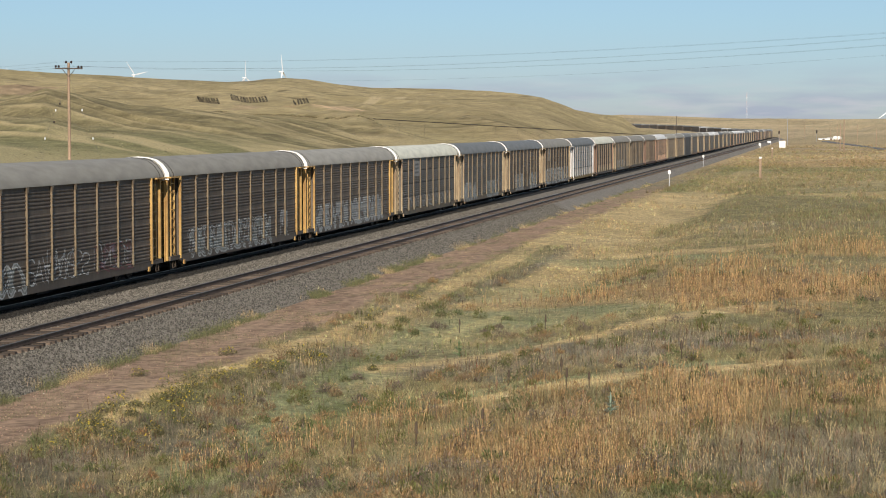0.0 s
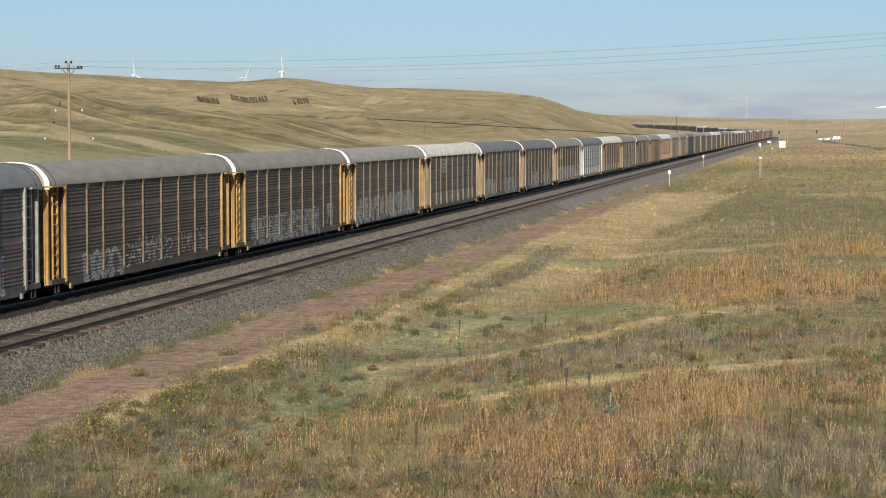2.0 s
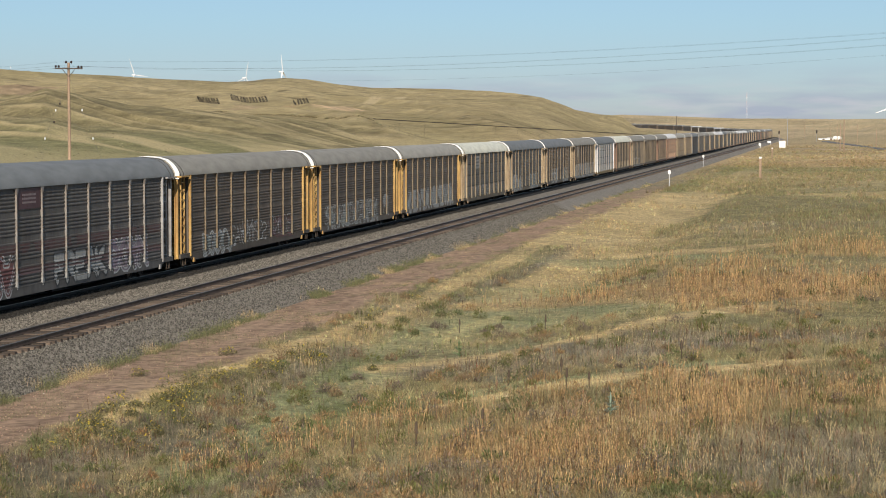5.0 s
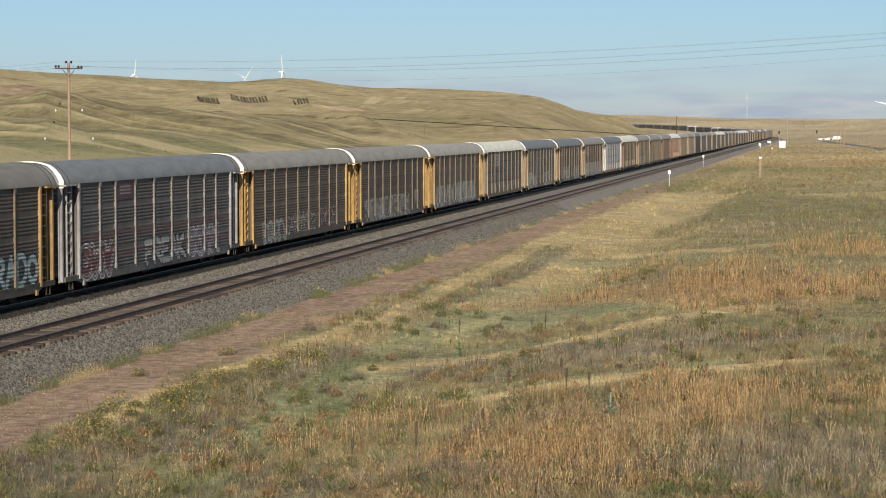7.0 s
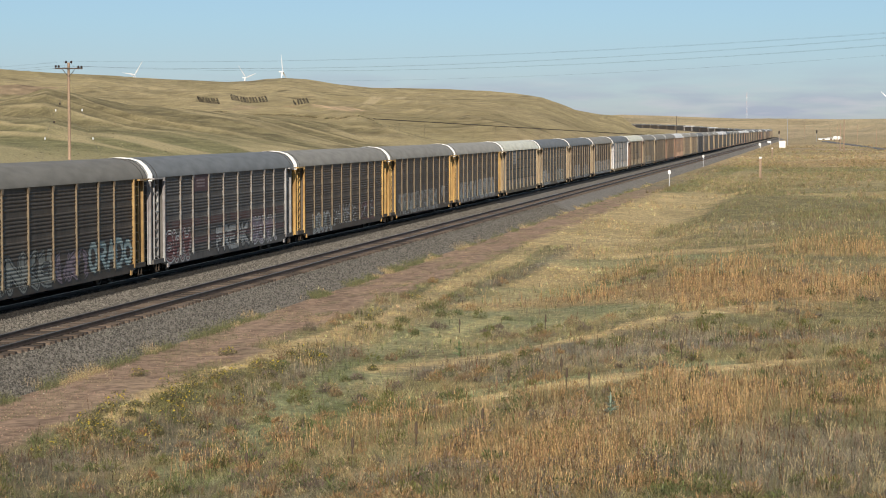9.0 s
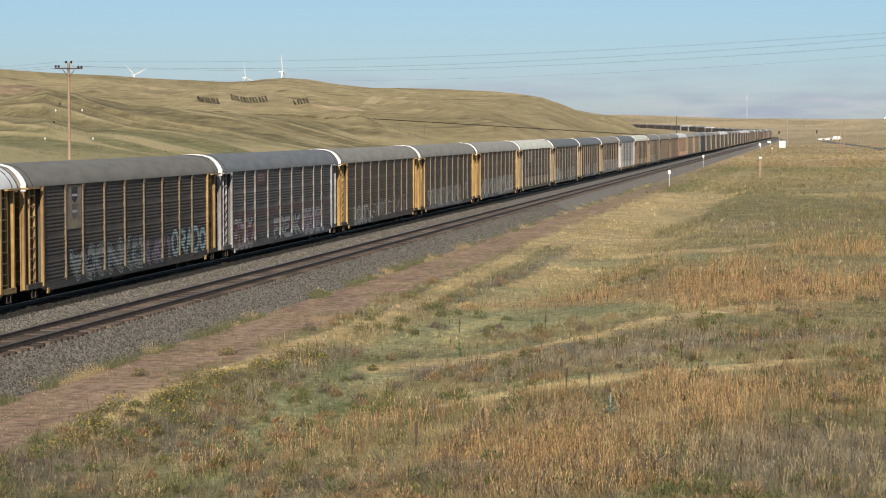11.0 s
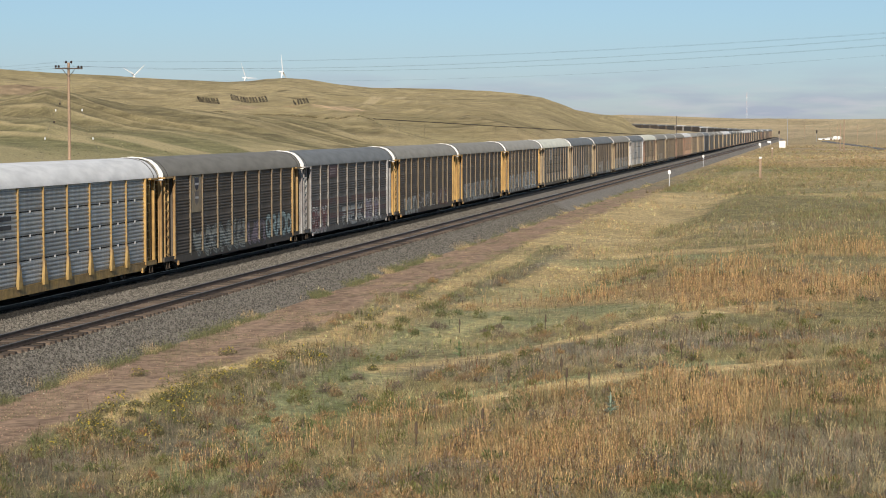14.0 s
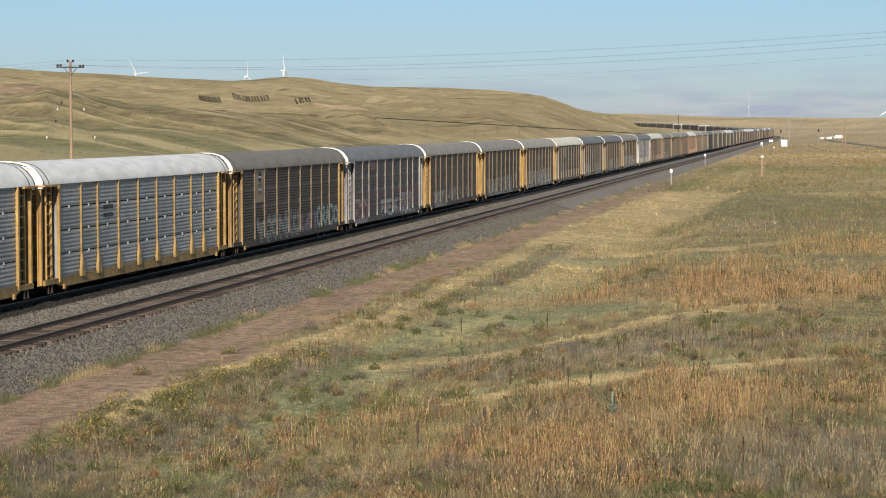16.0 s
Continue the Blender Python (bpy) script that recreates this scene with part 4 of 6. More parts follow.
# side, posts, ends, roof, post style, ribs
CARS = {-6: (STEEL, GOLD, YEL, R_WHITE, "flare", 5), -5: (STEEL, GOLD, YEL, R_WHITE, "flare", 5), -4: (STEEL, GOLD, YEL, R_WHITE, "flare", 5),
        -3: (STEEL, GOLD, YEL, R_WHITE, "flare", 5), -2: (UMBER, DULL, OCHRE, R_DARK, "bracket", 5), -1: (SLATE, SILV, PALE_END, R_BLUE, "bracket", 5),
        0: (BROWN, DULL, YEL, R_GREY, "bracket", 5), 1: (BROWN, DULL, YEL, R_GREY, "bracket", 5), 2: (BROWN2, DULL, YEL, R_MID, "bracket", 5),
        3: (GREY, DULL, CREAM_END, R_CREAM, "flare", 5), 4: (GREY, DULL, CREAM_END, R_BLUE, "bracket", 5), 5: (BROWN2, DULL, CREAM_END, R_BLUE, "bracket", 5),
        6: (BROWN, DULL, CREAM_END, R_GREY, "bracket", 5), 7: (STEEL, SILV, GLAZE, R_BLUE, "flare", 5), 8: (BROWN2, DULL, ORG, R_CREAM, "flare", 5),
        9: (GREY, DULL, CREAM_END, R_GREY, "bracket", 5), 10: (BROWN2, DULL, DULL, R_GREY, "bracket", 5), 11: (RED, DULL, ORG, R_GREY, "bracket", 5),
        12: (SAND, ORG, ORG, R_WHITE, "flare", 5),
        13: (GREY, DULL, CREAM_END, R_MID, "bracket", 5), 14: (GREY, DULL, CREAM_END, R_GREY, "bracket", 5), 15: (SLATE, SILV, SILV, R_BLUE, "bracket", 5),
        16: (SAND, DULL, CREAM_END, R_GREY, "bracket", 5), 17: (SAND, DULL, CREAM_END, R_GREY, "bracket", 5), 18: (SAND, DULL, CREAM_END, R_MID, "bracket", 5),
        19: (SAND, DULL, CREAM_END, R_WHITE, "flare", 5), 20: (SAND, DULL, CREAM_END, R_WHITE, "flare", 5), 21: (SAND, DULL, CREAM_END, R_BLUE, "bracket", 5),
        22: (SAND, DULL, CREAM_END, R_GREY, "bracket", 5), 23: (SAND, DULL, CREAM_END, R_GREY, "bracket", 5), 24: (SAND, ORG, ORG, R_MID, "bracket", 5),
        25: (SAND, DULL, CREAM_END, R_WHITE, "flare", 5)}


def car_spec(k):
    if k in CARS:
        return CARS[k]
    r = random.Random(100 + k)
    if k > 44:
        white = k in (59, 62)
        return (r.choice((BROWN, GREY, SLATE)), DULL, GLAZE if white else BROWN2, R_WHITE if white else r.choice((R_DARK, R_GREY, R_BLUE, R_DARK)), "bracket", 5)
    return (r.choice((SAND, SAND, SAND, BROWN2)), DULL, r.choice((CREAM_END, CREAM_END, ORG)), r.choice((R_GREY, R_MID, R_MID, R_BLUE, R_WHITE)), r.choice(("bracket", "flare")), 5)


NAMES = {UMBER: "dark brown", SAND: "dusty tan", SLATE: "slate-grey", BROWN: "brown weathered", BROWN2: "rusty brown", GREY: "grime-grey", STEEL: "silver galvanised", RED: "faded red"}
ROOFS = {R_DARK: "dark grey", R_GREY: "grey", R_MID: "pale grey", R_BLUE: "blue-grey", R_CREAM: "cream", R_WHITE: "white"}
POSTN = {GOLD: "yellow", DULL: "yellow", SILV: "silver", ORG: "orange", GLAZE: "white"}
train, wheelsets = {}, []


def autorack(k):
    side, post, end, roof, style, ribs = car_spec(k)
    car = new("autorack_wagon")
    tagged(car, f"{NAMES[side]} covered car-carrier wagon with {POSTN[post]} posts and {ROOFS[roof]} roof", "rail wagon", "wagons of the freight train")
    near = k <= 11
    ms, mp, me_, mr = side_paint(side, 0.45 if side == STEEL else 0.0), post_paint(post), end_paint(end), roof_paint(roof)
    # doors take a darker copy of the end paint, with the gap's shade in it
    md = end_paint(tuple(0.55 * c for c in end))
    linked("roof", shared(("roof", roof, near), roof_mesh), mr, car, f"{ROOFS[roof]} curved sheet roof")
    if near:
        h = 4.02 / 4
        lip = 0.03 if style == "flare" else 0.0
        for a, b in zip(POSTS, POSTS[1:]):
            w = round(b - a, 2)
            for i in range(4):
                me = shared(("panel", side, style, w, i), lambda bm: ribbed(bm, -w / 2, w / 2, 0.84 + i * h, 0.84 + (i + 1) * h, ribs, 0.06 if style == "flare" else 0.17, lip=lip))
                p = linked("panel", me, ms, car)
                p.location = (0, (a + b) / 2, 0)
        if style == "flare":
            for i in (1, 2, 3):
                zz = 0.84 + i * h
                linked("seam", shared(("seam", i), lambda bm: box(bm, 1.49, 1.512, -12.0, 12.0, zz - 0.05, zz + 0.05)), M_BLACK, car)
                if k < 0:
                    for a, b in zip(POSTS, POSTS[1:]):
                        c = linked("clip", shared(("clip",), lambda bm: box(bm, 1.50, 1.575, -0.02, 0.02, -0.06, 0.06)), M_STEEL, car)
                        c.location = (0, (a + b) / 2, zz)
        for y in POSTS[1:-1]:
            for flip in (1, -1):
                p = linked("post", shared(("post", post, style), lambda bm: post_mesh(bm, style)), mp, car)
                p.matrix_basis = pose(0, y, 0, 0, 0, 0 if flip > 0 else 180)
        wall = linked("side_wall", shared(("side_wall", side), lambda bm: far_side_mesh(bm, 3)), ms, car)
        wall.matrix_basis = pose(-0.012, 0, 0, 0, 0, 180)
    else:
        for flip in (1, -1):
            w = linked("side_wall", shared(("side_wall", side), lambda bm: far_side_mesh(bm, 3)), ms, car)
            w.matrix_basis = pose(0, 0, 0, 0, 0, 0 if flip > 0 else 180)
        if k < 15:
            for y in POSTS[1:-1]:
                p = linked("post", shared(("post", post, style), lambda bm: post_mesh(bm, style)), mp, car)
                p.matrix_basis = pose(0, y, 0)
    for e in (-1, 1):
        linked("end_panel", shared(("end_panel", e), lambda bm: fascia_mesh(bm, e)), M_WHITE, car, "white arched panel over the end doors")
        linked("roof_rim", shared(("roof_rim", e), lambda bm: rim_mesh(bm, e)), M_RIM, car, "dark seam round the roof end")
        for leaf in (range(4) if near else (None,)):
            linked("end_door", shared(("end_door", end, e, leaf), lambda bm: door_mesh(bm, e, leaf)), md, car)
        for sd in (1, -1):
            linked("vestibule", shared(("vestibule", end, e, sd), lambda bm: vestibule_mesh(bm, e, sd)), M_VEST, car)
            linked("side_ladder", shared(("side_ladder", end, e, sd), lambda bm: side_ladder_mesh(bm, e, sd)), me_, car)
            linked("corner_post", shared(("corner_post", end, e, sd), lambda bm: corner_mesh(bm, e, sd)), me_, car)
            if near:
                linked("ladder", shared(("ladder", end, e, sd), lambda bm: ladder_mesh(bm, e, sd)), me_, car)
                linked("cap_plate", shared(("cap_plate", end, e, sd), lambda bm: cap_mesh(bm, e, sd)), me_, car)
                linked("bracket", shared(("bracket", end, e, sd), lambda bm: box(bm, *sorted((sd * 1.58, sd * 1.66)), *sorted((e * 11.40, e * 11.60)), 0.34, 0.56)), me_, car)
                linked("step", shared(("step", end, e, sd), lambda bm: step_mesh(bm, e, sd)), M_VEST, car)
        linked("coupler", shared(("coupler", e), lambda bm: coupler_mesh(bm, e)), M_BLACK, car)
        bogie = linked("bogie", shared(("bogie",), bogie_mesh), M_BLACK, car)
        bogie.location = (0, e * 10.06, 0)
        for yy in (-0.865, 0.865):
            w = linked("wheelset", shared(("wheelset",), wheelset_mesh), M_WHEEL, bogie)
            w.location = (0, yy, 0.42)
            if -4 <= k <= 3:
                wheelsets.append((w, yy))
    for sd in (1, -1):
        linked("side_sill", shared(("side_sill", side, sd), lambda bm: sill_mesh(bm, sd)), mp if style == "flare" else ms, car)
    linked("underframe", shared(("underframe",), frame_mesh), M_BLACK, car)
    train[k] = car
    return car


for k in range(-6, 76):
    autorack(k)





# ---- plants of the near field ----
def leafy(m):
    """Let some light through the blades."""
    n, l = m.node_tree.nodes, m.node_tree.links
    b, out = n["Principled BSDF"], n["Material Output"]
    t = n.new("ShaderNodeBsdfTranslucent")
    mx = n.new("ShaderNodeMixShader")
    mx.inputs[0].default_value = 0.28
    l.new(b.inputs["Base Color"].links[0].from_socket, t.inputs[0])
    l.new(b.outputs[0], mx.inputs[1])
    l.new(t.outputs[0], mx.inputs[2])
    l.new(mx.outputs[0], out.inputs[0])


leafy(M_GRASS)


def blades(x, y, height, width, lean, col, rng, z0=None, name="", label="", cat="", tips=1.12):
    n = len(x)
    z = (land(x, y) if z0 is None else z0) - 0.02
    a = rng.random(n) * 6.283
    dx, dy = np.cos(a) * width * 0.5, np.sin(a) * width * 0.5
    b = rng.random(n) * 6.283
    lx, ly = np.cos(b) * lean * height, np.sin(b) * lean * height
    v = np.empty((n, 3, 3))
    v[:, 0] = np.stack((x - dx, y - dy, z), 1)
    v[:, 1] = np.stack((x + dx, y + dy, z), 1)
    v[:, 2] = np.stack((x + lx, y + ly, z + height), 1)
    c = np.repeat(col[:, None], 3, 1)
    c[:, 2] *= tips
    f = np.arange(n * 3).reshape(-1, 3)
    ob = new(name, mesh_np(name, v.reshape(-1, 3), f, M_GRASS, "tint", np.clip(c.reshape(-1, 3), 0, 0.9)))
    return tagged(ob, label, cat, kind="stuff")


def wedge(n, r0, r1, rng, b0=-2.0, b1=22.5):
    r = np.exp(rng.uniform(math.log(r0), math.log(r1), n))
    b = np.radians(rng.uniform(b0, b1, n))
    return -r * np.sin(b), r * np.cos(b), r


def off_track(x, y):
    return x > -24.3


def tint(col, rng, amount=0.35):
    n = len(col)
    v = np.exp(rng.normal(0, amount, n))[:, None]
    w = 1 + rng.normal(0, 0.05, (n, 3))
    return np.clip(col * v * w, 0.01, 0.85)


def zone(x, y, wanted):
    tot = np.zeros(len(x))
    for kind, w in zone_weights(x, y):
        if kind in wanted:
            tot = np.maximum(tot, w)
    return tot


def meadow():
    rng = np.random.default_rng(11)
    x, y, r = wedge(1500000, 36, 760, rng)
    col, bare = cover(x, y)
    clump = vnoise(x, y, 0.9, 131, 2)
    keep = off_track(x, y) & (rng.random(len(x)) > np.clip(bare * 1.7, 0, 0.97)) & (rng.random(len(x)) < (0.35 + 1.1 * clump) * (1 - 0.8 * step(230, 740, r)))
    x, y, r, col, clump = x[keep], y[keep], r[keep], col[keep], clump[keep]
    dry = rng.random(len(x)) < 0.04 + 0.35 * step(0.6, 0.75, vnoise(x, y, 0.8, 135, 2)) * (1 - step(70, 160, r))
    col[dry] = col[dry] * 0.35 + np.array((0.46, 0.37, 0.20)) * 0.65
    grey = rng.random(len(x)) < 0.02 + 0.3 * step(0.58, 0.75, vnoise(x, y, 1.1, 136, 2))
    col[grey] = col[grey] * 0.4 + np.array((0.15, 0.135, 0.11)) * 0.6
    even = zone(x, y, (PALE, TEAL, STRAW))          # short, even sward
    tuft = step(0.35, 0.75, vnoise(x, y, 1.7, 133, 3))
    h = (0.05 + 0.19 * rng.random(len(x)) ** 1.6) * (0.35 + 1.0 * clump + 0.5 * tuft) * (0.6 + 0.8 * vnoise(x, y, 7, 141, 2)) * (1 - 0.55 * even) * (1 - 0.45 * step(80, 200, r))
    col = col * (1 + (0.9 - 0.45 * even) * (vnoise(x, y, 0.45, 137, 2) - 0.5))[:, None] * (0.8 + 0.4 * vnoise(x, y, 2.1, 138, 2))[:, None]
    wdt = np.maximum(0.007, r * 0.00019) * (0.6 + 0.9 * rng.random(len(x)))
    blades(x, y, h, wdt, rng.uniform(0.1, 1.5, len(x)), tint(col, rng, 0.27), rng, name="prairie_grass", label="dry mixed prairie grass in tan, olive and straw", cat="grass")


meadow()


def stalks(name, label, cat, kinds, n, r0, r1, colour, hmin, hmax, per, seed, spread=0.10, leaf=0.05, floor=0.0, b0=-2.0, b1=22.5, patch=1.6):
    """Upright weeds: a thin stem with many short leaves or seed heads up its length."""
    rng = np.random.default_rng(seed)
    x, y, r = wedge(n, r0, r1, rng, b0, b1)
    w = np.maximum(zone(x, y, kinds), floor) * step(0.38, 0.62, vnoise(x, y, patch, seed, 2))
    _, bare = cover(x, y)
    w = w * (1 - 0.8 * zone(x, y, (PALE, STRAW)))
    keep = off_track(x, y) & (rng.random(n) < w) & (bare < 0.3)
    x, y, r = x[keep], y[keep], r[keep]
    n = len(x)
    h = rng.uniform(hmin, hmax, n) * (0.75 + 0.5 * vnoise(x, y, 5, seed + 1, 2))
    z = land(x, y)
    lx, ly = rng.normal(0, 0.17, n) * h, rng.normal(0, 0.17, n) * h
    base = tint(np.tile(np.array(colour), (n, 1)), rng, 0.34) * (0.42 + 1.15 * vnoise(x, y, 0.6, seed + 2, 2))[:, None]
    base = np.minimum(base, np.array(colour) * 1.45)
    vs, cs = [], []
    wd = np.maximum(0.012, r * 0.00025)
    a = rng.random(n) * 6.283
    dx, dy = np.cos(a) * wd * 0.5, np.sin(a) * wd * 0.5
    v = np.stack((np.stack((x - dx, y - dy, z), 1), np.stack((x + dx, y + dy, z), 1), np.stack((x + lx, y + ly, z + h), 1)), 1)
    vs.append(v)
    cs.append(np.repeat(base[:, None] * 0.8, 3, 1))
    for i in range(per):
        u = rng.uniform(0.25, 1.0, n)
        a = rng.random(n) * 6.283
        cx, cy, cz = x + lx * u, y + ly * u, z + h * u
        ln = leaf * rng.uniform(0.6, 1.5, n) + r * 0.0002
        ox, oy, oz = np.cos(a) * ln * spread * 6, np.sin(a) * ln * spread * 6, ln * rng.uniform(0.5, 1.5, n)
        t = np.maximum(wd * 0.7, ln * 0.2)
        px, py = -np.sin(a) * t, np.cos(a) * t
        v = np.stack((np.stack((cx - px, cy - py, cz), 1), np.stack((cx + px, cy + py, cz), 1), np.stack((cx + ox, cy + oy, cz + oz), 1)), 1)
        vs.append(v)
        cs.append(np.repeat((base * rng.uniform(0.85, 1.15, n)[:, None])[:, None], 3, 1))
    v = np.concatenate(vs).reshape(-1, 3)
    ob = new(name, mesh_np(name, v, np.arange(len(v)).reshape(-1, 3), M_GRASS, "tint", np.clip(np.concatenate(cs).reshape(-1, 3), 0, 0.9)))
    return tagged(ob, label, cat, kind="stuff")


stalks("rust_weeds", "tall dried weeds with rust-orange seed stalks", "weeds", (RUST,), 90000, 37, 160, (0.49, 0.325, 0.16), 0.3, 0.85, 9, 201, spread=0.04, leaf=0.034, patch=2.2)
stalks("dock_weeds", "dark brown dried dock stalks among the rust weeds", "weeds", (RUST, BRUSH), 6500, 37, 120, (0.19, 0.11, 0.065), 0.35, 0.85, 12, 241, spread=0.05, leaf=0.035, floor=0.03, patch=1.2)
stalks("straw_weeds", "pale dead weed stalks among the grass", "weeds", (RUST, BRUSH, TAN), 22000, 37, 170, (0.44, 0.34, 0.19), 0.25, 0.60, 6, 211, leaf=0.035, floor=0.04)
stalks("grey_brush", "low grey-brown brush in dark drifts", "brush", (BRUSH,), 24000, 37, 150, (0.265, 0.215, 0.152), 0.2, 0.5, 10, 221, leaf=0.035, floor=0.06)
stalks("green_forbs", "small green leafy forbs in the grass", "weeds", (GREEN,), 16000, 37, 150, (0.17, 0.185, 0.075), 0.12, 0.34, 10, 231, leaf=0.045, floor=0.14, patch=2.5)


def forked_weeds():
    """Pale dead weeds whose bare stems fork into a V."""
    rng = np.random.default_rng(37)
    x, y, r = wedge(2200, 38, 62, rng)
    w = np.maximum(zone(x, y, (RUST, BRUSH)), 0.08)
    keep = (rng.random(len(x)) < w * step(0.40, 0.62, vnoise(x, y, 3.0, 191, 2))) & (x > -9.5)
    x, y, r = x[keep], y[keep], r[keep]
    n = len(x)
    z = land(x, y)
    h = rng.uniform(0.3, 0.62, n)
    base = tint(np.tile(np.array((0.43, 0.33, 0.19)), (n, 1)), rng, 0.25)
    vs, cs = [], []
    turn = rng.random(n) * 6.283

    def stem(p, q, w0):
        side = np.stack((np.cos(turn) * w0, np.sin(turn) * w0, np.zeros(n)), 1)
        vs.append(np.stack((p - side, p + side, q), 1))
        cs.append(np.repeat(base[:, None], 3, 1))

    root = np.stack((x, y, z - 0.02), 1)
    for side in (-1, 1, 0):
        a = turn * 0.3 + (math.pi if side < 0 else 0)
        reach = rng.uniform(0.25, 0.7, n) * h * (0.3 if side == 0 else 1)
        tip = root + np.stack((np.cos(a) * reach, np.sin(a) * reach, h * rng.uniform(0.7, 1.0, n)), 1)
        stem(root, tip, 0.009 + r * 0.00003)
        for j in range(5):
            u = rng.uniform(0.35, 0.95, n)[:, None]
            p = root * (1 - u) + tip * u
            b = rng.random(n) * 6.283
            ln = rng.uniform(0.06, 0.22, n) * h
            stem(p, p + np.stack((np.cos(b) * ln * 0.8, np.sin(b) * ln * 0.8, ln), 1), 0.007 + r * 0.00004)
    v = np.concatenate(vs).reshape(-1, 3)
    ob = new("forked_weeds", mesh_np("forked_weeds", v, np.arange(len(v)).reshape(-1, 3), M_GRASS, "tint", np.clip(np.concatenate(cs).reshape(-1, 3), 0, 0.9)))
    tagged(ob, "pale bare dead weeds with forked stems", "weeds", kind="stuff")


forked_weeds()


def fringe():
    """Tufts along the foot of the ballast and on the service road."""
    rng = np.random.default_rng(17)
    n = 140000
    y = 46 + 260 * rng.random(n) ** 1.6
    x = -rng.normal(24.35, 0.22, n)
    patch = step(0.38, 0.56, vnoise(x * 0.5, y, 2.4, 151, 3)) * (0.45 + 0.55 * step(0.4, 0.6, vnoise(x, y, 11, 153, 2)))
    keep = rng.random(n) < patch * (1 - 0.75 * step(110, 160, y))
    x2, y2 = -rng.uniform(20.6, 24.2, 150000), 46 + 200 * rng.random(150000) ** 1.5
    p2 = step(0.52, 0.62, vnoise(x2, y2 * 0.4, 1.1, 157, 3)) * (0.3 + 0.7 * step(22.6, 21.0, -x2))
    k2 = rng.random(150000) < p2 * (1 - 0.7 * step(95, 135, y2))
    x, y = np.concatenate((x[keep], x2[k2])), np.concatenate((y[keep], y2[k2]))
    n = len(x)
    kind = vnoise(x, y, 2.6, 159, 2)[:, None]
    col = np.where(kind > 0.54, np.array((0.40, 0.31, 0.17)), np.array((0.165, 0.165, 0.08)))
    h = np.where(-x > 24.0, rng.uniform(0.07, 0.30, n), rng.uniform(0.04, 0.14, n))
    _, off = line_coords(x, y)
    z = np.maximum(land(x, y), np.interp(off, (7.75, 9.1, 9.7), (-0.32, -0.92, -1.3)))
    blades(x, y, h, np.maximum(0.010, y * 0.00016) * rng.uniform(0.6, 1.4, n), 0.6 * rng.random(n), tint(col, rng), rng, z0=z, name="verge_tufts",
           label="straw and green tufts along the ballast foot and dirt road", cat="grass")


fringe()


def clods():
    """Small stones and clods on the service road."""
    rng = np.random.default_rng(19)
    n = 16000
    y = 48 + 130 * rng.random(n) ** 1.6
    x = -rng.uniform(20.7, 24.3, n)
    keep = rng.random(n) < step(0.4, 0.65, vnoise(x, y, 2.0, 181, 2))
    x, y = x[keep], y[keep]
    n = len(x)
    size = rng.uniform(0.012, 0.045, n)
    base = np.array([(1, 0, -.3), (-.5, .87, -.3), (-.5, -.87, -.3), (.1, .1, .8)])
    fac = np.array([(0, 1, 3), (1, 2, 3), (2, 0, 3)])
    v = base[None] * size[:, None, None] * (0.7 + 0.6 * rng.random((n, 4, 3))) + np.stack((x, y, land(x, y)), 1)[:, None]
    f = (fac[None] + 4 * np.arange(n)[:, None, None]).reshape(-1, 3)
    col = tint(np.tile(np.array(DIRT), (n, 1)), rng, 0.3)
    ob = new("road_clods", mesh_np("road_clods", v.reshape(-1, 3), f, M_STONE, "tint", np.repeat(col, 4, 0)))
    tagged(ob, "small reddish clods and stones on the dirt road", "gravel", kind="stuff")


clods()


def flower_bushes():
    """Leafy yellow-flowered bushes beside the dirt road."""
    rng = np.random.default_rng(23)
    spots = [(-19.0 + rng.normal(0, 0.9), 50 + 24 * rng.random()) for _ in range(64)] + [(-19.4, 90.5), (-19.2, 88.5), (-19.2, 99.5), (-15.4, 71.5), (-18.5, 84)]
    vs, cs = [], []
    for bx, by in spots:
        n = 480
        rad = rng.uniform(0.2, 0.6)
        u = rng.normal(0, 1, (n, 3))
        u /= np.linalg.norm(u, axis=1)[:, None]
        p = u * (rng.random(n) ** 0.4)[:, None] * np.array((rad, rad, rad * 0.95))
        p[:, 2] = np.abs(p[:, 2])
        p += np.array((bx, by, float(land(bx, by))))
        sz = rng.uniform(0.012, 0.038, n)
        yellow = (rng.random(n) < 0.10) & (p[:, 2] > float(land(bx, by)) + 0.12)
        sz[yellow] *= 1.1
        d1, d2 = rng.normal(0, 1, (n, 3)), rng.normal(0, 1, (n, 3))
        v = np.stack((p, p + d1 * sz[:, None], p + d2 * sz[:, None]), 1)
        c = tint(np.tile(np.array((0.165, 0.15, 0.075)), (n, 1)), rng, 0.4)
        c[yellow] = np.array((0.66, 0.50, 0.07))
        vs.append(v)
        cs.append(np.repeat(c[:, None], 3, 1))
    v = np.concatenate(vs).reshape(-1, 3)
    ob = new("yellow_flowers", mesh_np("yellow_flowers", v, np.arange(len(v)).reshape(-1, 3), M_GRASS, "tint", np.concatenate(cs).reshape(-1, 3)))
    tagged(ob, "green bushes with small yellow flowers beside the dirt road", "flowers", kind="stuff")


flower_bushes()


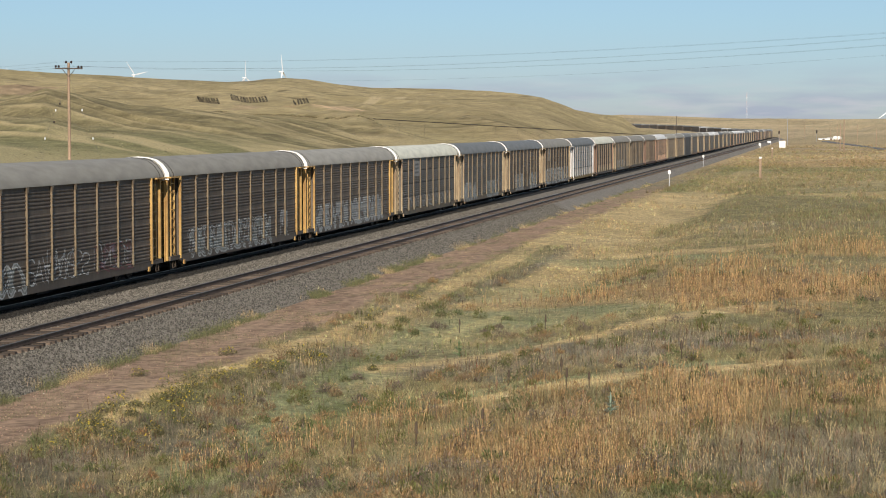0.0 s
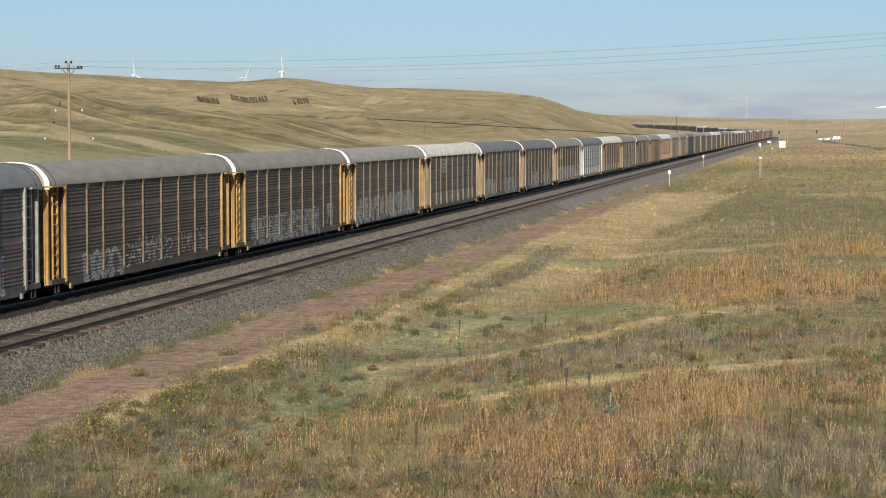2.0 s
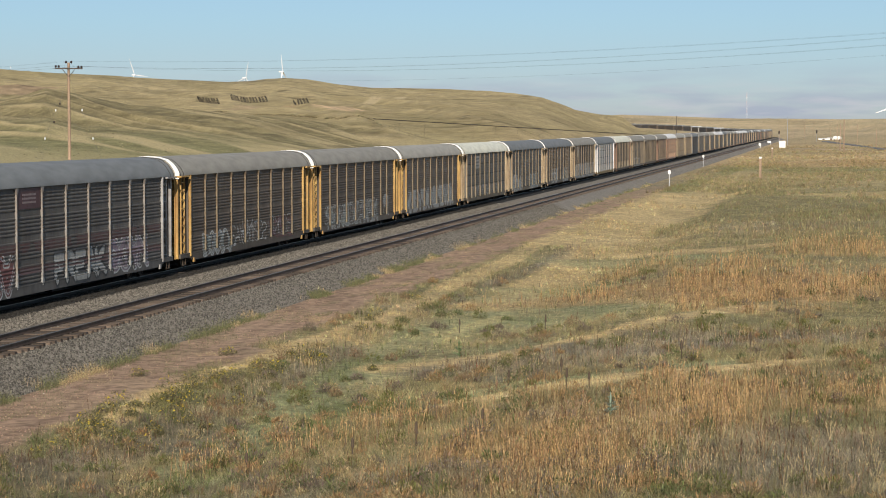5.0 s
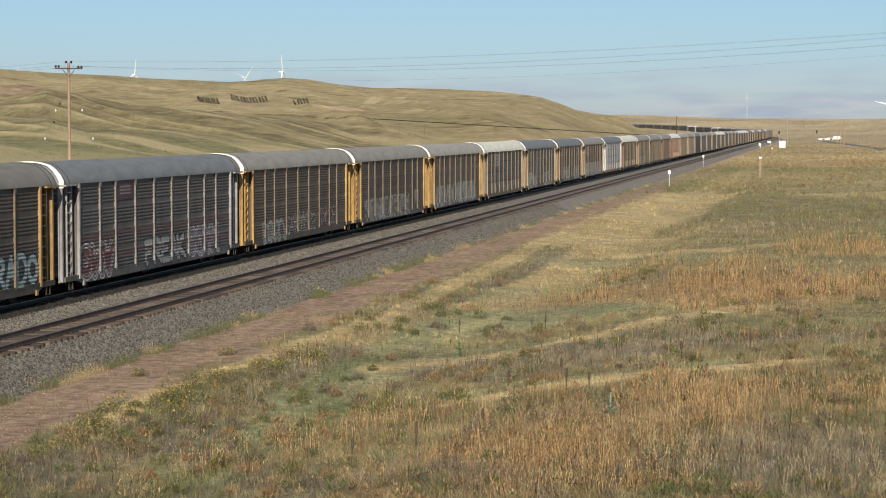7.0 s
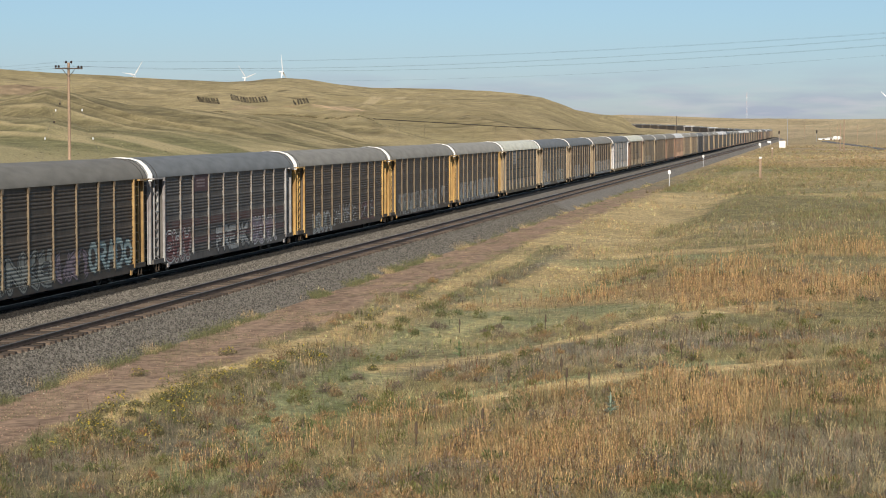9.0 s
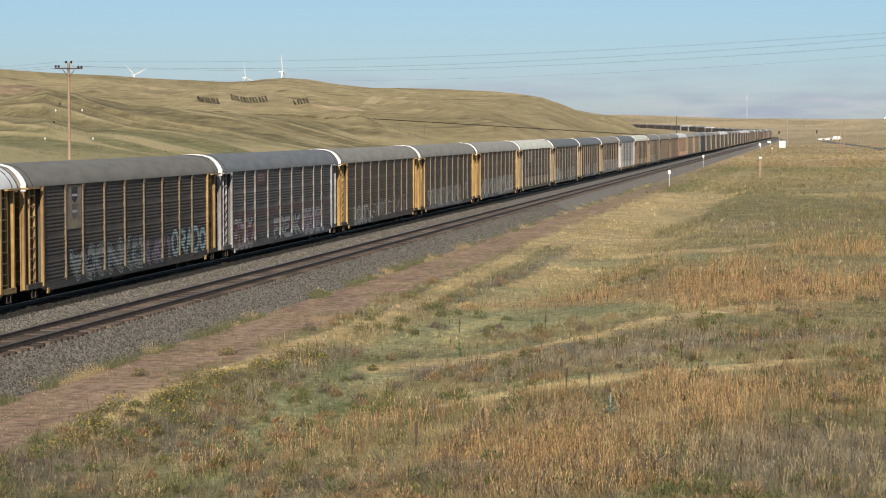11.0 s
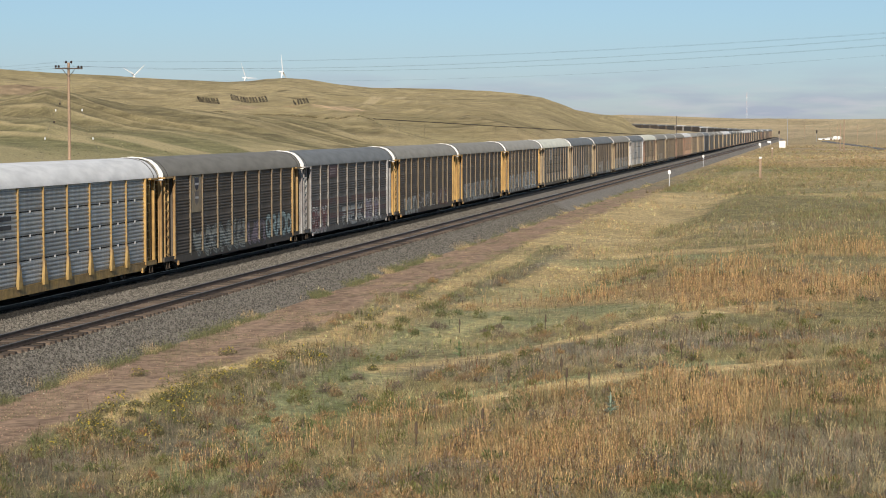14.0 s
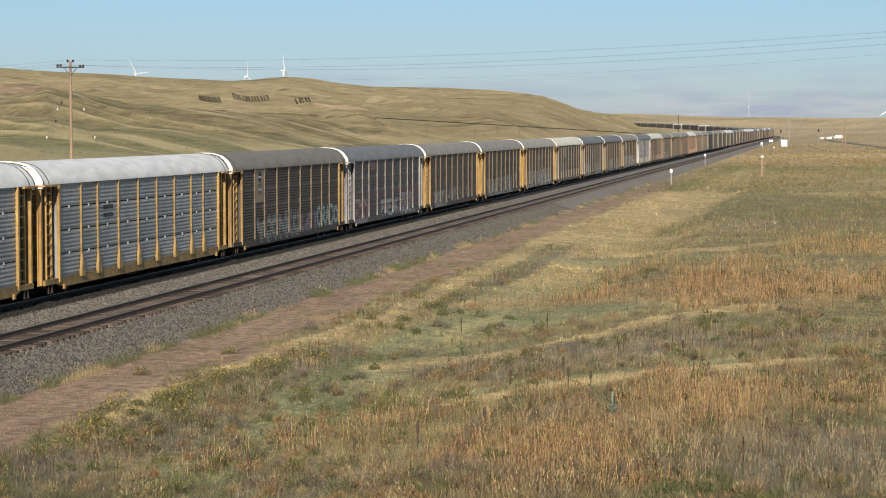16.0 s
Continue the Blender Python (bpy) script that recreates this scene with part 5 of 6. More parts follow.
def clumps():
    """Leafy forbs in round clumps of mixed hue among the grass."""
    rng = np.random.default_rng(27)
    x, y, r = wedge(1500, 38, 120, rng)
    _, bare = cover(x, y)
    keep = off_track(x, y) & (bare < 0.2) & (vnoise(x, y, 8, 163, 2) > 0.45) & (zone(x, y, (PALE, STRAW)) < 0.3)
    kinds = np.array([(0.15, 0.16, 0.07), (0.17, 0.165, 0.06), (0.34, 0.22, 0.11), (0.20, 0.16, 0.12), (0.38, 0.30, 0.16), (0.27, 0.19, 0.11)])
    vs, cs = [], []
    for bx, by, br in zip(x[keep], y[keep], r[keep]):
        n = 240
        rad = rng.uniform(0.12, 0.42)
        u = rng.normal(0, 1, (n, 3))
        u /= np.linalg.norm(u, axis=1)[:, None]
        p = u * (rng.random(n) ** 0.35)[:, None] * np.array((rad, rad, rad * rng.uniform(0.6, 1.3)))
        p[:, 2] = np.abs(p[:, 2])
        out = p / (np.linalg.norm(p, axis=1)[:, None] + 1e-6)
        p += np.array((bx, by, float(land(bx, by))))
        sz = rng.uniform(0.02, 0.07, n) + br * 0.0002
        d1 = out + rng.normal(0, 0.35, (n, 3)) + np.array((0, 0, 0.5))
        d2 = rng.normal(0, 0.28, (n, 3))
        v = np.stack((p, p + d2 * sz[:, None], p + d1 * sz[:, None]), 1)
        c = tint(np.tile(kinds[rng.integers(0, len(kinds))], (n, 1)), rng, 0.25)
        vs.append(v)
        cs.append(np.repeat(c[:, None], 3, 1))
    v = np.concatenate(vs).reshape(-1, 3)
    ob = new("forb_clumps", mesh_np("forb_clumps", v, np.arange(len(v)).reshape(-1, 3), M_GRASS, "tint", np.concatenate(cs).reshape(-1, 3)))
    tagged(ob, "round clumps of olive, brown and straw forbs in the grass", "weeds", kind="stuff")


clumps()


def bunches():
    """Bunch grass: round tufts of arching blades in mixed colours."""
    rng = np.random.default_rng(29)
    x, y, r = wedge(30000, 37, 190, rng)
    _, bare = cover(x, y)
    keep = off_track(x, y) & (bare < 0.4) & (rng.random(len(x)) < step(0.35, 0.65, vnoise(x, y, 6, 161, 2)))
    x, y, r = x[keep], y[keep], r[keep]
    n, per = len(x), 18
    base, _ = cover(x, y)
    pick = rng.random(n)
    alt = np.array([(0.42, 0.34, 0.19), (0.17, 0.18, 0.085), (0.20, 0.165, 0.125), (0.25, 0.24, 0.13), (0.36, 0.25, 0.13)])[rng.integers(0, 5, n)]
    col = np.where(pick[:, None] < 0.6, base, base * 0.5 + alt * 0.5)
    col = tint(col, rng, 0.30)
    size = rng.uniform(0.12, 0.34, n) * (1 - 0.6 * zone(x, y, (PALE, STRAW, TEAL)))
    xs, ys, rr, ss, cc = (np.repeat(q, per, 0) for q in (x, y, r, size, col))
    m = len(xs)
    xs = xs + rng.normal(0, 0.08, m) * ss * 2
    ys = ys + rng.normal(0, 0.08, m) * ss * 2
    blades(xs, ys, ss * rng.uniform(0.6, 1.2, m), np.maximum(0.008, rr * 0.00015), rng.uniform(0.1, 0.9, m), tint(cc, rng, 0.1), rng,
           name="bunch_grass", label="tufts of bunch grass in straw, olive and grey", cat="grass")


bunches()


def far_tufts():
    """Coarse tufts and weeds of the middle distance."""
    rng = np.random.default_rng(43)
    x, y, r = wedge(52000, 120, 950, rng, -2.0, 6.5)
    _, bare = cover(x, y)
    keep = (x > -22.5) & (bare < 0.4) & (rng.random(len(x)) < (0.06 + 0.6 * step(0.42, 0.64, vnoise(x, y * 0.5, 8, 165, 3))) * (1 - 0.95 * zone(x, y, (STRAW, PALE))))
    x, y, r = x[keep], y[keep], r[keep]
    base, _ = cover(x, y)
    n, per = len(x), 6
    alt = np.array([(0.165, 0.165, 0.08), (0.22, 0.19, 0.10), (0.26, 0.195, 0.12), (0.19, 0.195, 0.09), (0.31, 0.25, 0.135)])[rng.integers(0, 5, n)]
    col = tint(base * 0.5 + alt * 0.5, rng, 0.2)
    size = rng.uniform(0.18, 0.55, n)
    xs, ys, rr, ss, cc = (np.repeat(q, per, 0) for q in (x, y, r, size, col))
    m = len(xs)
    blades(xs + rng.normal(0, 0.16, m), ys + rng.normal(0, 0.16, m), ss * rng.uniform(0.5, 1.2, m), np.maximum(0.03, rr * 0.0003) * rng.uniform(0.6, 1.4, m),
           rng.uniform(0.05, 0.6, m), tint(cc, rng, 0.15), rng, name="coarse_tufts", label="coarse olive, brown and straw tufts across the plain", cat="grass", tips=0.95)


far_tufts()


def sage():
    """Low shrubs scattered over the hills and the far plain."""
    rng = np.random.default_rng(31)
    n = 34000
    r = np.sqrt(rng.uniform(300 ** 2, 1050 ** 2, n))
    b = np.radians(rng.uniform(-2, 22.5, n))
    x, y = -r * np.sin(b), r * np.cos(b)
    _, o = line_coords(x, y)
    keep = (o < -45) & (rng.random(n) < 0.12 + 0.88 * step(0.46, 0.66, vnoise(x, y, 40, 171, 3)))
    x, y, r = x[keep], y[keep], r[keep]
    n = len(x)
    z = land(x, y)
    size = rng.uniform(0.08, 0.26, n)
    base = np.array([(1, 0, 0), (-.5, .87, 0), (-.5, -.87, 0), (.3, .1, 1), (-.4, .3, .8), (0, -.5, .9)])
    fac = np.array([(0, 1, 3), (1, 4, 3), (1, 2, 4), (2, 5, 4), (2, 0, 5), (0, 3, 5), (3, 4, 5)])
    v = base[None] * (0.6 + 0.8 * rng.random((n, 6, 3))) * size[:, None, None] * np.array((1.3, 1.3, 0.8)) + np.stack((x, y, z - 0.08), 1)[:, None]
    f = (fac[None] + 6 * np.arange(n)[:, None, None]).reshape(-1, 3)
    col = tint(np.tile(np.array((0.25, 0.215, 0.115)), (n, 1)), rng, 0.3)
    ob = new("sagebrush", mesh_np("sagebrush", v.reshape(-1, 3), f, M_GRASS, "tint", np.repeat(col, 6, 0)))
    tagged(ob, "low grey-green sagebrush dotted over the hills", "shrubs", kind="stuff")


sage()


def bank_scrub():
    """Dark scrub and broken turf along low cut banks on the hillside."""
    rng = np.random.default_rng(41)
    xs, ys = [], []
    for pts in (((-208, 700), (-201, 695), (-191, 689), (-184, 685), (-167, 663), (-144, 620), (-135, 628)),):
        for (x0, y0), (x1, y1) in zip(pts, pts[1:]):
            m = int(12 * math.hypot(x1 - x0, y1 - y0))
            u = rng.random(m)
            xs.append(x0 + (x1 - x0) * u + rng.normal(0, 0.7, m))
            ys.append(y0 + (y1 - y0) * u + rng.normal(0, 0.7, m))
    x, y = np.concatenate(xs), np.concatenate(ys)
    keep = rng.random(len(x)) < step(0.35, 0.6, vnoise(x, y, 9, 173, 2))
    x, y = x[keep], y[keep]
    h = rng.uniform(0.12, 0.5, len(x))
    col = tint(np.tile(np.array((0.15, 0.125, 0.07)), (len(x), 1)), rng, 0.35)
    blades(x, y, h, rng.uniform(0.15, 0.45, len(x)), rng.uniform(0, 0.6, len(x)), col, rng, name="bank_scrub",
           label="dark broken turf and scrub along low cut banks", cat="shrubs")


bank_scrub()


# ---- wind turbines on the skyline ----
M_TURB = mat("turbine_white", (0.82, 0.82, 0.82), 0.45, grain=0.03, scale=0.2)
rotors = []


def blade_mesh(bm):
    """Tapered, slightly curved blade along +z from the hub, 38 m."""
    rows = []
    for z, c, t in ((0.8, 1.1, 1.0), (3.0, 1.5, 0.9), (8.0, 3.2, 0.55), (16.0, 2.4, 0.38), (27.0, 1.5, 0.22), (35.0, 0.9, 0.12), (38.0, 0.3, 0.06)):
        bend = -0.0011 * z * z
        rows.append([bm.verts.new((x * c, bend + y * t, z)) for x, y in ((-0.35, 0), (0.0, -0.5), (0.65, 0), (0.0, 0.5))])
    for a, b in zip(rows, rows[1:]):
        for i in range(4):
            bm.faces.new((a[i], a[(i + 1) % 4], b[(i + 1) % 4], b[i]))
    bm.faces.new(rows[0][::-1])
    bm.faces.new(rows[-1])


def turbine(bearing, dist, rise_km, yaw, turning):
    """Hub at that bearing, with its height over the eye in metres per kilometre; yaw turns the rotor away from the viewer."""
    b = radians(bearing)
    x, y = -dist * math.sin(b), dist * math.cos(b)
    hub = EYE[2] + rise_km * 1e-3 * dist
    g = float(land(x, y))
    t = new("wind_turbine")
    tagged(t, "white three-bladed wind turbine " + ("turning slowly" if turning else "standing still") + " behind the hills", "wind turbine", "turbines on the skyline")
    t.matrix_basis = pose(x, y, g - 1, 0, 0, bearing + yaw)
    h = hub - g + 1
    bm = bmesh.new()
    lathe(bm, [(1.7, 0), (1.6, h * 0.3), (1.2, h * 0.75), (0.95, h - 1.6)], 16)
    part("tower", bm, M_TURB, t)
    bm = bmesh.new()
    box(bm, -1.4, 1.4, -2.2, 5.4, h - 1.4, h + 1.5)
    bmesh.ops.bevel(bm, geom=bm.edges[:], offset=0.6, segments=2, affect="EDGES")
    part("nacelle", bm, M_TURB, t)
    bm = bmesh.new()
    lathe(bm, [(1.4, 0.6), (1.7, -0.4), (1.5, -1.6), (0.7, -2.6), (0.1, -2.9)], 14, "y")
    rotor = part("rotor", bm, M_TURB, t)
    rotor.location = (0, -2.8, h)
    for i in range(3):
        bl = linked("blade", shared(("blade",), blade_mesh), M_TURB, rotor)
        bl.matrix_basis = pose(0, -0.8, 0, 0, 120 * i, 0) @ pose(0, 0, 0, 0, 0, 0 if turning else 55)
    rotors.append((rotor, h, turning))


# bearing, distance, rise, yaw, first angle (None: parked)
TURBINES = [(18.60, 4650, 24.6, 42, -78.2), (15.62, 4600, 23.4, 52, 4.0), (14.62, 4600, 26.3, 78, None), (21.79, 4750, 20.6, 30, 30.0), (-1.95, 3760, 9.7, 12, 4.6)]
for tb in TURBINES:
    turbine(tb[0], tb[1], tb[2], tb[3], tb[4] is not None)


# ---- power line ----
P1 = Vector((-76.4, 206.3))
WAY = Vector((0.829, -0.559))
SPAN = 125.0
M_INS = mat("insulator_dark", (0.035, 0.02, 0.018), 0.3)
M_INSW = mat("insulator_white", (0.75, 0.75, 0.72), 0.35)


def rod(bm, a, b, r, sides=6):
    a, b = Vector(a), Vector(b)
    d = (b - a).normalized()
    u = d.orthogonal().normalized()
    w = d.cross(u)
    la = [bm.verts.new(a + r * (math.cos(t) * u + math.sin(t) * w)) for t in [2 * math.pi * i / sides for i in range(sides)]]
    lb = [bm.verts.new(b + r * (math.cos(t) * u + math.sin(t) * w)) for t in [2 * math.pi * i / sides for i in range(sides)]]
    for i in range(sides):
        bm.faces.new((la[i], la[(i + 1) % sides], lb[(i + 1) % sides], lb[i]))
    bm.faces.new(la[::-1])
    bm.faces.new(lb)


TOPS = [(-0.27, 14.12), (0.27, 14.12)]
ARMS = [(-1.30, 13.66), (-1.0, 13.66), (1.0, 13.62), (1.30, 13.62)]


def power_pole(x, y, guys=True):
    g = float(land(x, y))
    p = new("power_pole")
    tagged(p, "brown wooden power pole with one grey crossarm and dark insulators", "utility pole", "poles of the power line")
    p.matrix_basis = pose(x, y, g - 0.3, 0, 0, 20.3)
    k = g - 0.3
    bm = bmesh.new()
    lathe(bm, [(0.20, 0), (0.17, 5 - 0), (0.13, 13.98 - k)], 10)
    part("shaft", bm, M_WOOD, p)
    bm = bmesh.new()
    box(bm, -1.42, 1.42, -0.22, -0.11, 13.30 - k, 13.44 - k)
    part("crossarm", bm, M_GREYWOOD, p, "weathered grey crossarm")
    for s in (-1, 1):
        bm = bmesh.new()
        rod(bm, (s * 0.66, -0.19, 13.3 - k), (0.02 * s, -0.17, 12.55 - k), 0.035)
        part("brace", bm, M_GREYWOOD, p)
    for ox, z in TOPS + ARMS:
        bm = bmesh.new()
        z0 = z - k
        lathe(bm, [(0.02, z0 - 0.34), (0.02, z0 - 0.20), (0.11, z0 - 0.18), (0.13, z0 - 0.10), (0.08, z0 - 0.06), (0.11, z0 - 0.03), (0.07, z0 + 0.03)], 10, at=(ox, -0.15, 0))
        part("insulator", bm, M_INS, p, "dark glazed insulator")
    if guys:
        for ex, ins, m in ((-5.2, (0.26, 0.475), M_INSW), (5.1, (0.26, 0.475), M_INSW), (-4.4, (0.21, 0.35), M_INS)):
            a, b = Vector((0, -0.1, 12.6 - k)), Vector((ex, 1.5, 0.25))
            bm = bmesh.new()
            rod(bm, a, b, 0.008, 4)
            w = part("guy_wire", bm, M_WIRE, p)
            for u in ins:
                c = a.lerp(b, u)
                bm = bmesh.new()
                lathe(bm, [(0.03, c.z - 0.13), (0.07, c.z - 0.10), (0.08, c.z), (0.07, c.z + 0.10), (0.03, c.z + 0.13)], 8, at=(c.x, c.y, 0))
                part("strain_insulator", bm, m, w)
    return p


for i in (-1, 0, 1):
    q = P1 + WAY * SPAN * i
    power_pole(q.x, q.y, i == 0)


def overhead_wire(off, z, sag, climb):
    """A conductor over two spans; the span towards the field climbs and sags more."""
    cu = bpy.data.curves.new("overhead_wire", "CURVE")
    cu.dimensions, cu.bevel_depth, cu.bevel_resolution = "3D", 0.004, 1
    sp = cu.splines.new("POLY")
    side = Vector((math.cos(radians(20.3)), math.sin(radians(20.3))))
    pts = []
    for j in range(-24, 25):
        t = j / 24
        u = abs(t)
        q = P1 + WAY * SPAN * t + side * off
        rise_, dip = (climb, sag) if t > 0 else (0.0, 1.0)
        pts.append((q.x, q.y, z + rise_ * u - 4 * dip * u * (1 - u), 1))
    sp.points.add(len(pts) - 1)
    for p, c in zip(sp.points, pts):
        p.co = c
    cu.materials.append(M_WIRE)
    tagged(new("overhead_wire", cu), "thin grey sagging overhead power conductor", "power line", "conductors of the power line")


for (o, z), sag, climb in zip(TOPS + ARMS, (1.17, 1.19, 1.63, 1.65, 1.77, 1.79), (0.85, 0.85, 1.28, 1.28, 1.03, 1.03)):
    overhead_wire(o, z, sag, climb)
overhead_wire(0.0, 12.6, 1.77, 1.31)


# ---- single plants that stand out in the field ----
def rosette(x, y, h, w, colour, label, n=34, seed=1):
    """A leafy plant: a stem with broad leaves, each leaf a folded blade."""
    rng = random.Random(seed)
    g = float(land(x, y))
    p = new("mullein_plant")
    tagged(p, label, "plant", "single tall plants")
    p.location = (x, y, g)
    leaf = mat("mullein_leaf", colour, 0.8, grain=0.2, scale=9, rand=0.15)
    bm = bmesh.new()
    lathe(bm, [(0.02, -0.05), (0.025, h * 0.6), (0.03, h * 0.8), (0.008, h)], 6)
    part("stem", bm, leaf, p)
    for i in range(n):
        u = rng.random() ** 1.2
        a = rng.uniform(0, 6.283)
        ln = w * (1.15 - 0.75 * u) * rng.uniform(0.7, 1.1)
        z = 0.03 + u * h * 0.75
        up = rng.uniform(0.2, 0.9)
        c, s = math.cos(a), math.sin(a)
        q = ln * 0.22
        bm = bmesh.new()
        pts = [(0, 0, z), (c * ln * 0.5 - s * q, s * ln * 0.5 + c * q, z + ln * 0.5 * up), (c * ln, s * ln, z + ln * up * 0.6), (c * ln * 0.5 + s * q, s * ln * 0.5 - c * q, z + ln * 0.5 * up), (c * ln * 0.5, s * ln * 0.5, z + ln * 0.42 * up)]
        v = [bm.verts.new(t) for t in pts]
        for f in ((0, 4, 1), (1, 4, 2), (2, 4, 3), (3, 4, 0)):
            bm.faces.new([v[j] for j in f])
        part("leaf", bm, leaf, p)


rosette(-13.07, 75.8, 0.66, 0.30, (0.17, 0.22, 0.10), "green leafy mullein plant standing in the grass", seed=2)
rosette(-5.06, 51.4, 0.62, 0.24, (0.24, 0.29, 0.21), "pale grey-green leafy mullein plant among rust weeds", seed=3)
rosette(-5.1, 110.7, 0.85, 0.34, (0.24, 0.27, 0.17), "pale green leafy mullein plant among rust weeds", seed=4)


def dead_stalk(x, y, h):
    g = float(land(x, y))
    bm = bmesh.new()
    lathe(bm, [(0.018, -0.05), (0.016, h * 0.55), (0.04, h * 0.6), (0.035, h * 0.9), (0.01, h)], 6)
    ob = part("dead_stalk", bm, M_STALK)
    ob.location = (x, y, g)
    tagged(ob, "dark dried mullein stalk standing in the grass", "dead plant", "dried stalks")


M_STALK = mat("dead_stalk", (0.09, 0.065, 0.045), 0.9, grain=0.2, scale=9)
for x, y, h in ((-11.28, 86.8, 0.75), (-14.8, 86.0, 0.6), (-8.0, 49.8, 0.6), (-6.95, 58.1, 0.62), (-6.3, 57.9, 0.5), (-8.9, 60.2, 0.5), (-9.2, 47.5, 0.7), (-10.6, 47.0, 0.55), (-4.2, 65.0, 0.7), (-2.2, 68.5, 0.6), (-7.8, 63.8, 0.7), (-13.0, 46.5, 0.6), (-3.1, 59.0, 0.55)):
    dead_stalk(x, y, h)


# ---- lineside things ----
def marker_post(x, y, h):
    g = float(land(x, y))
    m = new("marker_post")
    tagged(m, "thin grey lineside post with a small white plate", "marker post", "markers beside the line")
    m.location = (x, y, g)
    bm = boxes((-0.045, 0.045, -0.03, 0.03, -0.1, h))
    part("post", bm, M_STEEL, m)
    bm = boxes((-0.20, 0.20, -0.06, -0.034, h - 0.56, h + 0.05))
    bmesh.ops.bevel(bm, geom=[e for e in bm.edges if abs(e.verts[0].co.y - e.verts[1].co.y) > 0.01], offset=0.08, segments=2, affect="EDGES")
    part("plate", bm, M_WHITE, m, "white plate")


def wooden_post(x, y, h, w=0.15):
    g = float(land(x, y))
    m = new("wooden_post")
    tagged(m, "stout brown wooden post with a white cap in the grass", "post", "posts in the field")
    m.location = (x, y, g)
    bm = boxes((-w, w, -w, w, -0.1, h))
    bmesh.ops.bevel(bm, geom=bm.edges[:], offset=0.03, segments=1, affect="EDGES")
    part("post", bm, M_WOOD, m)
    bm = boxes((-w - 0.03, w + 0.03, -w - 0.03, w + 0.03, h, h + 0.28))
    part("cap", bm, M_WHITE, m, "white cap")


marker_post(-21.1, 297.6, 2.25)
marker_post(-24.3, 442.5, 2.5)
wooden_post(-9.3, 330.7, 3.2, 0.18)
wooden_post(-12.6, 554.4, 2.7, 0.14)


def bare_pole(x, y, h, r=0.14, material=M_WOOD, label="distant bare wooden pole beside the road"):
    g = float(land(x, y))
    bm = bmesh.new()
    lathe(bm, [(r, -0.5), (r * 0.85, h * 0.5), (r * 0.65, h)], 8)
    p = part("pole", bm, material)
    p.location = (x, y, g)
    tagged(p, label, "pole", "distant poles")


def spot(bearing, dist):
    b = radians(bearing)
    return -dist * math.sin(b), dist * math.cos(b)


for bear, dist, h, r in ((-0.60, 720, 10.5, 0.22), (-0.50, 760, 9.5, 0.20), (-0.42, 900, 9.5, 0.16), (-0.25, 1150, 9.0, 0.14), (-0.95, 1000, 9.5, 0.13), (-1.45, 850, 7.5, 0.12),
                         (1.10, 1000, 8.0, 0.13), (0.45, 1250, 9.0, 0.13), (0.20, 1500, 9.0, 0.14), (0.75, 1400, 8.0, 0.13), (-1.80, 800, 8.0, 0.12)):
    bare_pole(*spot(bear, dist), h, r)
bare_pole(*spot(3.87, 1400), 12.5, 0.22, M_GREYWOOD, "dark slender signal mast beyond the wagons")
bare_pole(*spot(0.90, 1000), 13.0, 0.14, M_STEEL, "slender grey steel radio mast beside the cabinet")


def relay_cabinet():
    x, y = spot(1.03, 850)
    g = float(land(x, y))
    c = new("relay_cabinet")
    tagged(c, "white lineside relay cabinet with a flat roof", "equipment cabinet")
    c.location = (x, y, g)
    bm = boxes((-1.25, 1.25, -1.0, 1.0, 0.15, 2.75))
    bmesh.ops.bevel(bm, geom=bm.edges[:], offset=0.05, segments=1, affect="EDGES")
    part("body", bm, M_WHITE, c)
    part("roof", boxes((-1.35, 1.35, -1.1, 1.1, 2.75, 2.9)), M_WHITE, c)
    part("plinth", boxes((-1.15, 1.15, -0.9, 0.9, -0.2, 0.15)), M_GREYWOOD, c)


relay_cabinet()


def dwarf_signal(x, y, s):
    g = float(land(x, y))
    c = new("dwarf_signal")
    tagged(c, "small white trackside signal box on short legs", "signal", "signals at the turnout")
    c.location = (x, y, g)
    bm = boxes((-0.5 * s, 0.5 * s, -0.3, 0.3, 0.9, 1.9))
    bmesh.ops.bevel(bm, geom=bm.edges[:], offset=0.08, segments=2, affect="EDGES")
    part("housing", bm, M_WHITE, c)
    for sx in (-0.35, 0.35):
        part("leg", boxes((sx * s - 0.06, sx * s + 0.06, -0.06, 0.06, -0.1, 0.9)), M_WHITE, c)


dwarf_signal(*spot(1.63, 850), 0.9)
dwarf_signal(*spot(1.38, 1000), 1.7)


def signal_mast(bear, dist, h):
    x, y = spot(bear, dist)
    g = float(land(x, y))
    c = new("block_signal")
    tagged(c, "dark railway block signal with a black head", "railway signal", "signals at the turnout")
    c.location = (x, y, g)
    bm = bmesh.new()
    lathe(bm, [(0.12, -0.2), (0.10, h)], 8)
    part("mast", bm, M_STEEL, c)
    part("head", boxes((-0.35, 0.35, -0.2, 0.2, h - 1.6, h)), M_BLACK, c, "black signal head")


signal_mast(1.12, 1050, 6.5)
signal_mast(0.12, 1130, 6.0)


